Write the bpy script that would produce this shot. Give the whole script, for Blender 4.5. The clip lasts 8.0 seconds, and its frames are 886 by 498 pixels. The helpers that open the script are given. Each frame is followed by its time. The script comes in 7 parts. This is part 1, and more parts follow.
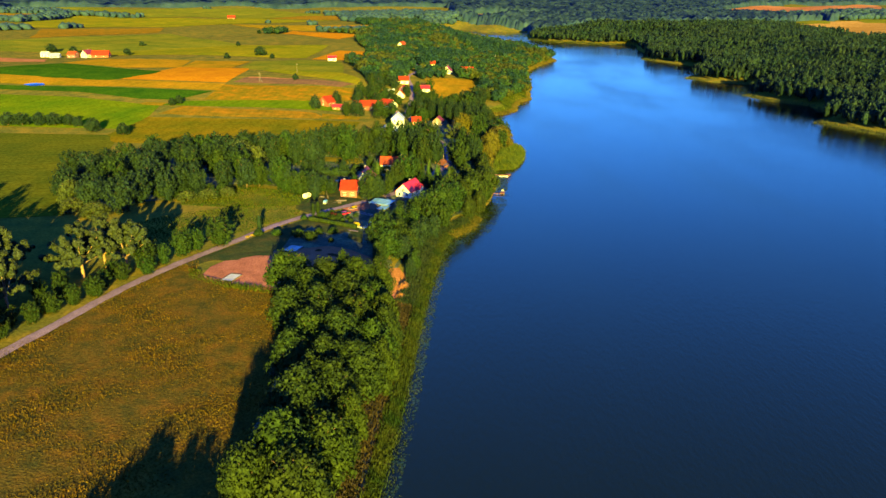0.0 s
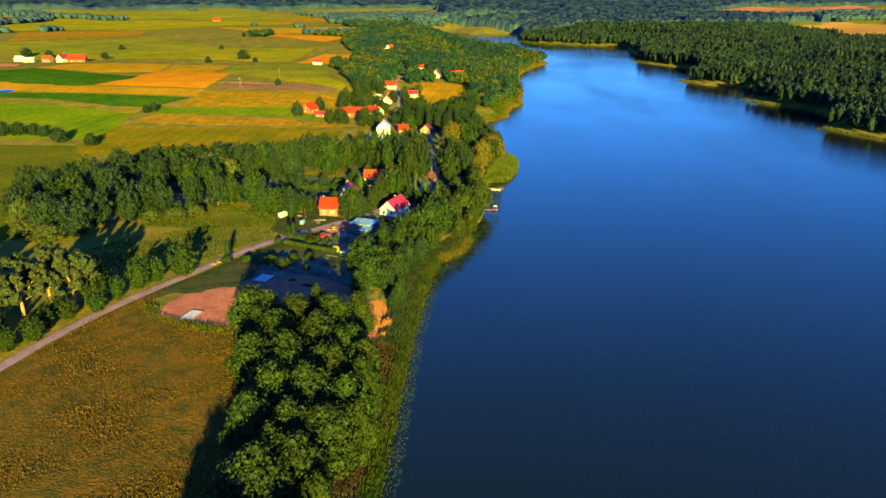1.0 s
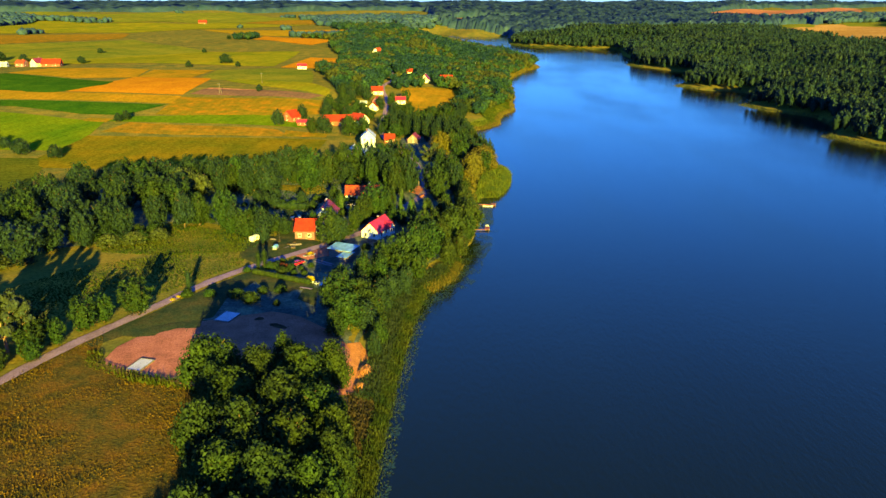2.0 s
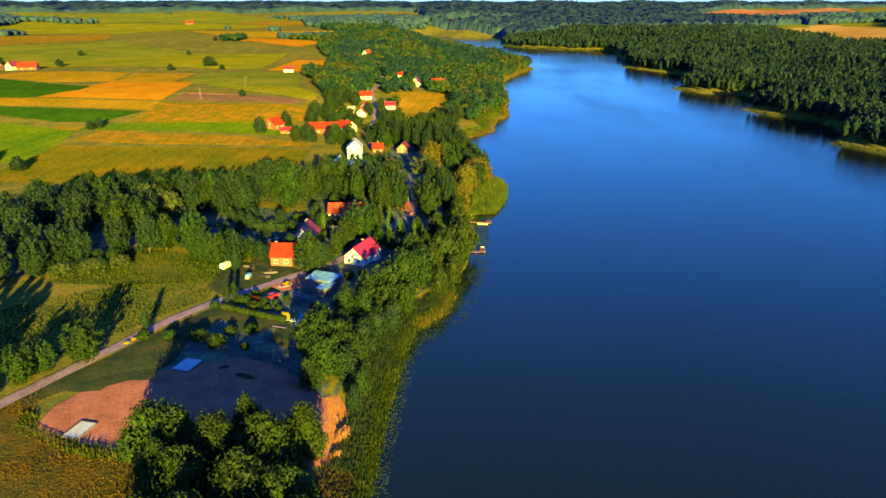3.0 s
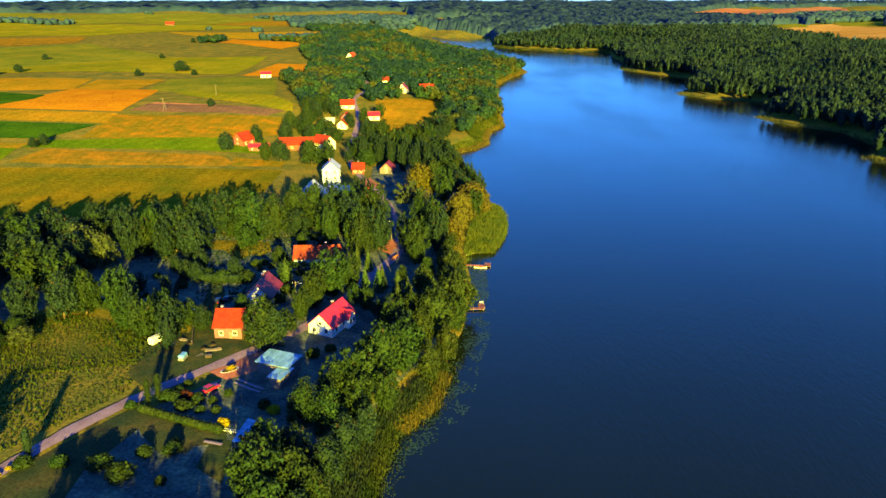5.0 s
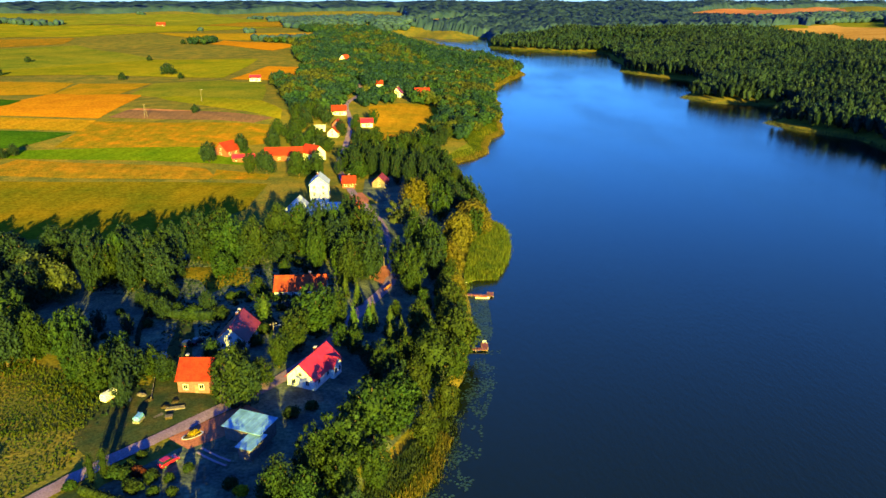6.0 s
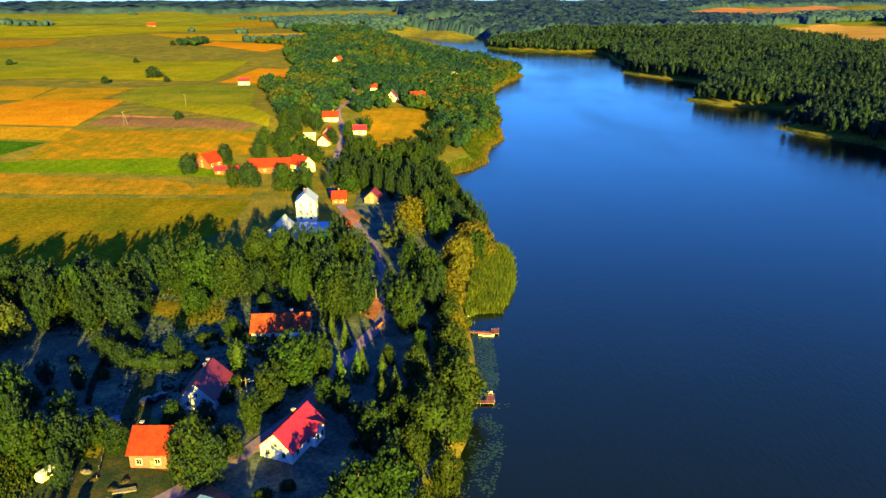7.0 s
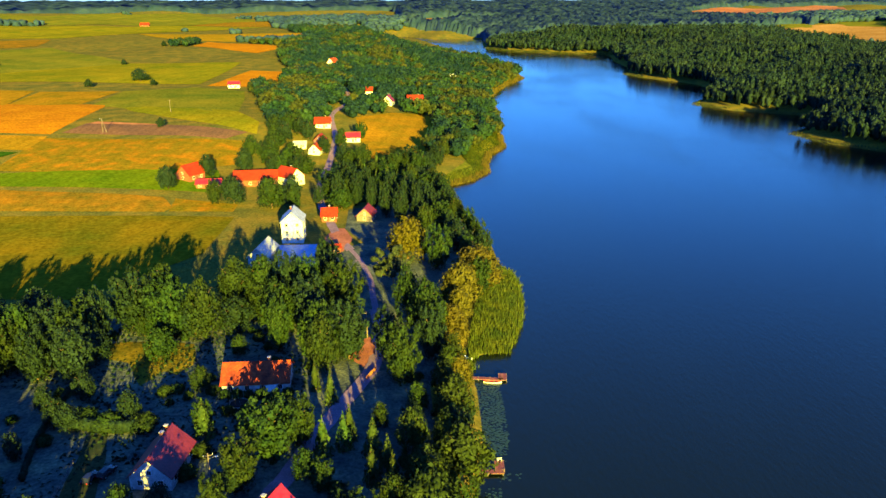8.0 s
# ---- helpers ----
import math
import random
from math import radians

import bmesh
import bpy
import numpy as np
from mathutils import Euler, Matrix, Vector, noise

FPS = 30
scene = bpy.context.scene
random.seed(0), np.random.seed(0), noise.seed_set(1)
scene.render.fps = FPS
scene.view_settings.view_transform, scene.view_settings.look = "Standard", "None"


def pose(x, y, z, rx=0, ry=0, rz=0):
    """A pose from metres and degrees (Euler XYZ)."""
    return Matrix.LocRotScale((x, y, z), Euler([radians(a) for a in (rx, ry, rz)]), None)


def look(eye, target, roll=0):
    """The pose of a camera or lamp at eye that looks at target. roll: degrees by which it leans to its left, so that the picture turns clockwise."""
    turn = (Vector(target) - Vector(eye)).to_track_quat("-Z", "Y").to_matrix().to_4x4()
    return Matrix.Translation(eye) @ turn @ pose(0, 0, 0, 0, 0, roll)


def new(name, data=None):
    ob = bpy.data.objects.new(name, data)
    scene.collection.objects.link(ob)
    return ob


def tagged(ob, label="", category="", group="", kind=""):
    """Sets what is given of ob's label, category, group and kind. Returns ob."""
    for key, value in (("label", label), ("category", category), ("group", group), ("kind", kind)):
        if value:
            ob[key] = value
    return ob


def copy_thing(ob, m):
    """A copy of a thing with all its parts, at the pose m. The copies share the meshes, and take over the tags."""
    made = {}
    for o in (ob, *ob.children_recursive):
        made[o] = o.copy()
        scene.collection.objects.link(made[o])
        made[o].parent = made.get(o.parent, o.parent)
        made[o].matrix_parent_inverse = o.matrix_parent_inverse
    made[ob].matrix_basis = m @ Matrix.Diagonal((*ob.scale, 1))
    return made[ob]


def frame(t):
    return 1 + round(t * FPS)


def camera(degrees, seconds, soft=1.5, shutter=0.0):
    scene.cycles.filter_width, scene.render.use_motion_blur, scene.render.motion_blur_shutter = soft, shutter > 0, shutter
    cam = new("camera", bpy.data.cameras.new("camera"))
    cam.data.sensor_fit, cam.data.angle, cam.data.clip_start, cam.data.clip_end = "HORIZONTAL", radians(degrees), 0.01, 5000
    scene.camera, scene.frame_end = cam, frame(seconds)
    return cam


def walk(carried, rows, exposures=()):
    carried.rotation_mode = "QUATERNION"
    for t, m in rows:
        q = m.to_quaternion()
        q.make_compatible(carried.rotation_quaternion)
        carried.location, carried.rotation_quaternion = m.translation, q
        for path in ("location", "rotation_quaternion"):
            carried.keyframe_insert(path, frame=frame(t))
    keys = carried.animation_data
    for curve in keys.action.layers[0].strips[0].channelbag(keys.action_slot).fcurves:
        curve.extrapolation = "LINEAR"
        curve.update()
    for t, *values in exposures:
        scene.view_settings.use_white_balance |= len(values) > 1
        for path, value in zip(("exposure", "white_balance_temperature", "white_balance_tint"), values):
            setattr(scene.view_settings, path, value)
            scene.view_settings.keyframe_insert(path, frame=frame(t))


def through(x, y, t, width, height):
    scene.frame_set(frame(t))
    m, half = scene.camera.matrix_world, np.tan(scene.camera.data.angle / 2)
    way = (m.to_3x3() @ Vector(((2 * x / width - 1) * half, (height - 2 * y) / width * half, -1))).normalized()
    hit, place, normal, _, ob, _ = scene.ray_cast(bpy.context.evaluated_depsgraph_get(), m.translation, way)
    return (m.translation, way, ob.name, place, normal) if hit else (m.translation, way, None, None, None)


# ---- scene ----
from mathutils.geometry import delaunay_2d_cdt

cam = camera(62.0, 8.0, soft=1.5)
PATH = [
    (0, (-0.664, 0.794, 83.716), (-0.671, 2.686, 83.068), 0.1),
    (0.5, (-0.35, 14.378, 83.51), (-0.345, 16.27, 82.862), 0.1),
    (1, (0.286, 27.407, 83.63), (0.304, 29.3, 82.986), 0.0),
    (1.5, (1.133, 41.058, 83.69), (1.164, 42.953, 83.049), -0.0),
    (3, (2.873, 81.36, 84.341), (2.936, 83.254, 83.702), 0.0),
    (3.5, (3.279, 95.296, 84.419), (3.352, 97.19, 83.78), 0.0),
    (4, (3.719, 108.953, 84.414), (3.8, 110.846, 83.773), 0.0),
    (4.5, (4.393, 122.259, 84.542), (4.478, 124.152, 83.901), -0.1),
    (6, (5.466, 163.201, 85.026), (5.567, 165.093, 84.386), -0.1),
    (6.5, (5.967, 176.426, 85.542), (6.074, 178.317, 84.9), -0.2),
    (7, (6.216, 190.851, 85.62), (6.327, 192.742, 84.978), -0.2),
    (7.5, (6.796, 204.705, 85.638), (6.91, 206.596, 84.996), -0.3),
    (8, (7.266, 218.495, 85.768), (7.383, 220.385, 85.125), -0.2),
]
walk(cam, [(t, look(eye, target, roll)) for t, eye, target, roll in PATH], exposures=[(0, 2.33), (5.0, 2.36), (8.0, 2.42)])


# ---- lie of the land ----
LAKE = -6.7
WEST_SHORE = [(-40, -300), (-22, 0), (-14, 120), (-11.5, 151), (-9.5, 186), (-7.5, 214), (-5, 240), (-2.5, 262), (0.5, 277), (9, 289), (11.5, 299), (14, 313),
              (19, 330), (22, 346), (24.5, 360), (25.5, 378), (25, 396), (28, 400.5), (36, 400.5), (41, 414), (45.5, 436), (46.5, 457), (43, 474), (43, 497),
              (40, 520), (34, 575), (30, 589), (46, 601), (57.5, 622), (59, 643), (65, 671), (77, 694), (78, 712), (88, 802), (97, 930), (104, 975), (133, 1062),
              (163, 1134), (150, 1250), (130, 1400), (128, 1560), (100, 1760), (72, 1990), (-120, 2120)]
EAST_SHORE = [(40, 2180), (95, 2035), (140, 2060), (222, 2074), (200, 1900), (181, 1695), (217, 1615), (270, 1566), (374, 1498), (345, 1380), (332, 1261), (301, 1166),
              (318, 1100), (348, 1045), (335, 960), (281, 886), (298, 843), (342, 812), (345, 775), (291, 728), (297, 684), (318, 655), (312, 600), (282, 562),
              (303, 506), (420, 380), (460, 200), (470, -300)]
LAKE_OUTLINE = np.array(WEST_SHORE + EAST_SHORE, dtype=float)


def smooth(a, b, v):
    k = np.clip((v - a) / (b - a), 0.0, 1.0)
    return k * k * (3 - 2 * k)


def shore_distance(x, y):
    """Metres from the waterline: positive on land, negative on the lake."""
    x, y = np.asarray(x, dtype=float), np.asarray(y, dtype=float)
    best = np.full(x.shape, 1e9)
    inside = np.zeros(x.shape, dtype=bool)
    for a, b in zip(LAKE_OUTLINE, np.roll(LAKE_OUTLINE, -1, axis=0)):
        ex, ey = b - a
        k = np.clip(((x - a[0]) * ex + (y - a[1]) * ey) / (ex * ex + ey * ey), 0, 1)
        best = np.minimum(best, (x - a[0] - k * ex) ** 2 + (y - a[1] - k * ey) ** 2)
        if ey:
            cross = (a[1] > y) != (b[1] > y)
            inside ^= cross & (x < a[0] + (y - a[1]) * ex / ey)
    best = np.sqrt(best)
    return np.where(inside, -best, best)


def terrain(x, y):
    """Height of the ground: the lake bed, the bank, the farmland rising gently away from it."""
    x, y = np.asarray(x, dtype=float), np.asarray(y, dtype=float)
    d = shore_distance(x, y)
    land = np.maximum(d, 0)
    z = np.where(d < 0, np.maximum(d * 0.3, -5.0), 6.7 * (1 - np.exp(-land / 15)) + 0.1 * np.minimum(land, 1))
    z = z + 13 * smooth(430, 720, y) * smooth(40, 170, land)
    z = z + 0.012 * np.clip(land - 200, 0, 1200) + 0.0075 * np.clip(y - 950, 0, None) * smooth(0, 150, land)
    roll = np.sin(x / 83 + 1.3 * np.sin(y / 190)) * np.sin(y / 118 + 0.7) + 0.6 * np.sin(x / 41 - y / 57)
    z = z + 1.3 * roll * smooth(150, 350, land) * smooth(350, 700, y) + 0.0022 * np.clip(y - 1500, 0, None) * roll * smooth(200, 600, land)
    return LAKE + z

# ---- world, sun and exposure ----
SUN_HEIGHT, SUN_WAY = 11.0, 169.0
world = bpy.data.worlds.new("sky")
scene.world = world
world.use_nodes = True
nodes, links = world.node_tree.nodes, world.node_tree.links
sky = nodes.new("ShaderNodeTexSky")
sky.sky_type = "NISHITA"
sky.sun_disc = False
sky.sun_elevation, sky.sun_rotation = radians(SUN_HEIGHT), radians(SUN_WAY)
sky.air_density, sky.dust_density, sky.ozone_density = 1.0, 0.0, 8.0
nodes["Background"].inputs["Strength"].default_value = 0.062
tint = nodes.new("ShaderNodeMix")
tint.data_type, tint.blend_type = "RGBA", "MULTIPLY"
tint.inputs["Factor"].default_value = 1.0
tint.inputs[7].default_value = (0.70, 0.90, 1.24, 1)
links.new(sky.outputs["Color"], tint.inputs[6])
links.new(tint.outputs[2], nodes["Background"].inputs["Color"])
sun = new("sun", bpy.data.lights.new("sun", "SUN"))
sun.data.energy, sun.data.angle, sun.data.color = 4.9, radians(0.5), (1.0, 0.80, 0.07)
sun.rotation_euler = (radians(90 - SUN_HEIGHT), 0, radians(180 - SUN_WAY))


# ---- materials ----
def grainy(name, dark, light, size=1.0, rough=0.9, fine=8.0, third=None, stripes=0.0, stripe_turn=0.0, per_piece=0.0, per_thing=0.0, bump=0.0, metal=0.0, sheen=0.0):
    """A surface that varies at two scales: broad patches between two colours, and fine grain; optional rows and pieces."""
    mat = bpy.data.materials.new(name)
    mat.use_nodes = True
    n, l = mat.node_tree.nodes, mat.node_tree.links
    b = n["Principled BSDF"]
    b.inputs["Roughness"].default_value = rough
    b.inputs["Metallic"].default_value = metal
    b.inputs["Specular IOR Level"].default_value = 0.0 if rough > 0.84 else 0.12 if rough > 0.6 else 0.5
    at = n.new("ShaderNodeTexCoord")
    broad = n.new("ShaderNodeTexNoise")
    broad.inputs["Scale"].default_value, broad.inputs["Detail"].default_value, broad.inputs["Roughness"].default_value = 1 / size, 6, 0.6
    l.new(at.outputs["Object"], broad.inputs["Vector"])
    ramp = n.new("ShaderNodeValToRGB")
    ramp.color_ramp.elements[0].position, ramp.color_ramp.elements[1].position = 0.32, 0.68
    ramp.color_ramp.elements[0].color, ramp.color_ramp.elements[1].color = (*dark, 1), (*light, 1)
    if third:
        e = ramp.color_ramp.elements.new(0.5)
        e.color = (*third, 1)
    l.new(broad.outputs["Fac"], ramp.inputs["Fac"])
    grain = n.new("ShaderNodeTexNoise")
    grain.inputs["Scale"].default_value, grain.inputs["Detail"].default_value = fine / size, 4
    l.new(at.outputs["Object"], grain.inputs["Vector"])
    span = n.new("ShaderNodeMapRange")
    span.inputs["From Min"].default_value, span.inputs["From Max"].default_value = 0.3, 0.7
    span.inputs["To Min"].default_value, span.inputs["To Max"].default_value = 0.68, 1.32
    l.new(grain.outputs["Fac"], span.inputs["Value"])
    value = span.outputs["Result"]

    def times(a, factor_socket):
        m = n.new("ShaderNodeMath")
        m.operation = "MULTIPLY"
        l.new(a, m.inputs[0])
        l.new(factor_socket, m.inputs[1])
        return m.outputs[0]

    def spread(socket, amount):
        s = n.new("ShaderNodeMapRange")
        s.inputs["To Min"].default_value, s.inputs["To Max"].default_value = 1 - amount, 1 + amount
        l.new(socket, s.inputs["Value"])
        return s.outputs["Result"]

    if stripes:
        turn = n.new("ShaderNodeMapping")
        turn.inputs["Rotation"].default_value = (0, 0, radians(stripe_turn))
        l.new(at.outputs["Object"], turn.inputs["Vector"])
        wave = n.new("ShaderNodeTexWave")
        wave.inputs["Scale"].default_value, wave.inputs["Distortion"].default_value, wave.inputs["Detail"].default_value = 0.314 / stripes, 6.0, 3
        wave.inputs["Detail Scale"].default_value = 0.4
        l.new(turn.outputs["Vector"], wave.inputs["Vector"])
        value = times(value, spread(wave.outputs["Fac"], 0.05))
    if per_piece:
        geo = n.new("ShaderNodeNewGeometry")
        value = times(value, spread(geo.outputs["Random Per Island"], per_piece))
    hsv = n.new("ShaderNodeHueSaturation")
    l.new(ramp.outputs["Color"], hsv.inputs["Color"])
    l.new(value, hsv.inputs["Value"])
    if per_thing:
        info = n.new("ShaderNodeObjectInfo")
        hue = n.new("ShaderNodeMapRange")
        hue.inputs["To Min"].default_value, hue.inputs["To Max"].default_value = 0.5 - 0.08 * per_thing, 0.5 + 0.07 * per_thing
        l.new(info.outputs["Random"], hue.inputs["Value"])
        l.new(hue.outputs["Result"], hsv.inputs["Hue"])
        l.new(times(value, spread(info.outputs["Random"], 0.5 * per_thing)), hsv.inputs["Value"])
    l.new(hsv.outputs["Color"], b.inputs["Base Color"])
    if bump:
        rise = n.new("ShaderNodeBump")
        rise.inputs["Strength"].default_value, rise.inputs["Distance"].default_value = 0.8, bump
        l.new(grain.outputs["Fac"], rise.inputs["Height"])
        l.new(rise.outputs["Normal"], b.inputs["Normal"])
    return mat


def leafy(name, dark, light, per_thing=0.5, through=0.30, size=2.5, per_piece=0.3):
    """Foliage: each leaf cluster has its own shade, and lets a little light through."""
    mat = grainy(name, dark, light, size=size, rough=0.65, fine=3.0 * size / 2.5, per_piece=per_piece, per_thing=per_thing)
    n, l = mat.node_tree.nodes, mat.node_tree.links
    n["Principled BSDF"].inputs["Specular IOR Level"].default_value = 0.02
    b, hsv = n["Principled BSDF"], [k for k in n if k.type == "HUE_SAT"][0]
    veil, mix = n.new("ShaderNodeBsdfTranslucent"), n.new("ShaderNodeMixShader")
    mix.inputs["Fac"].default_value = through
    l.new(hsv.outputs["Color"], veil.inputs["Color"])
    l.new(b.outputs["BSDF"], mix.inputs[1])
    l.new(veil.outputs["BSDF"], mix.inputs[2])
    l.new(mix.outputs["Shader"], n["Material Output"].inputs["Surface"])
    return mat


def water_material():
    mat = bpy.data.materials.new("lake_water")
    mat.use_nodes = True
    n, l = mat.node_tree.nodes, mat.node_tree.links
    b = n["Principled BSDF"]
    b.inputs["Base Color"].default_value = (0.005, 0.008, 0.006, 1)
    b.inputs["Specular Tint"].default_value = (0.48, 1.0, 0.60, 1)
    b.inputs["Roughness"].default_value, b.inputs["IOR"].default_value = 0.12, 1.36
    b.inputs["Specular IOR Level"].default_value = 0.58
    at = n.new("ShaderNodeTexCoord")
    flat = n.new("ShaderNodeMapping")
    flat.inputs["Rotation"].default_value, flat.inputs["Scale"].default_value = (0, 0, radians(25)), (1, 0.35, 1)
    l.new(at.outputs["Object"], flat.inputs["Vector"])
    ripple, gust = n.new("ShaderNodeTexNoise"), n.new("ShaderNodeTexNoise")
    ripple.inputs["Scale"].default_value, ripple.inputs["Detail"].default_value = 1.1, 4
    gust.inputs["Scale"].default_value, gust.inputs["Detail"].default_value = 0.018, 4
    for k in (ripple, gust):
        l.new(flat.outputs["Vector"], k.inputs["Vector"])
    rise = n.new("ShaderNodeBump")
    rise.inputs["Strength"].default_value, rise.inputs["Distance"].default_value = 0.8, 0.10
    l.new(ripple.outputs["Fac"], rise.inputs["Height"])
    l.new(rise.outputs["Normal"], b.inputs["Normal"])
    span = n.new("ShaderNodeMapRange")
    span.inputs["From Min"].default_value, span.inputs["From Max"].default_value = 0.35, 0.65
    span.inputs["To Min"].default_value, span.inputs["To Max"].default_value = 0.08, 0.2
    l.new(gust.outputs["Fac"], span.inputs["Value"])
    l.new(span.outputs["Result"], b.inputs["Roughness"])
    return mat


def glassy(name, colour, rough=0.08):
    mat = bpy.data.materials.new(name)
    mat.use_nodes = True
    b = mat.node_tree.nodes["Principled BSDF"]
    b.inputs["Base Color"].default_value, b.inputs["Roughness"].default_value = (*colour, 1), rough
    return mat


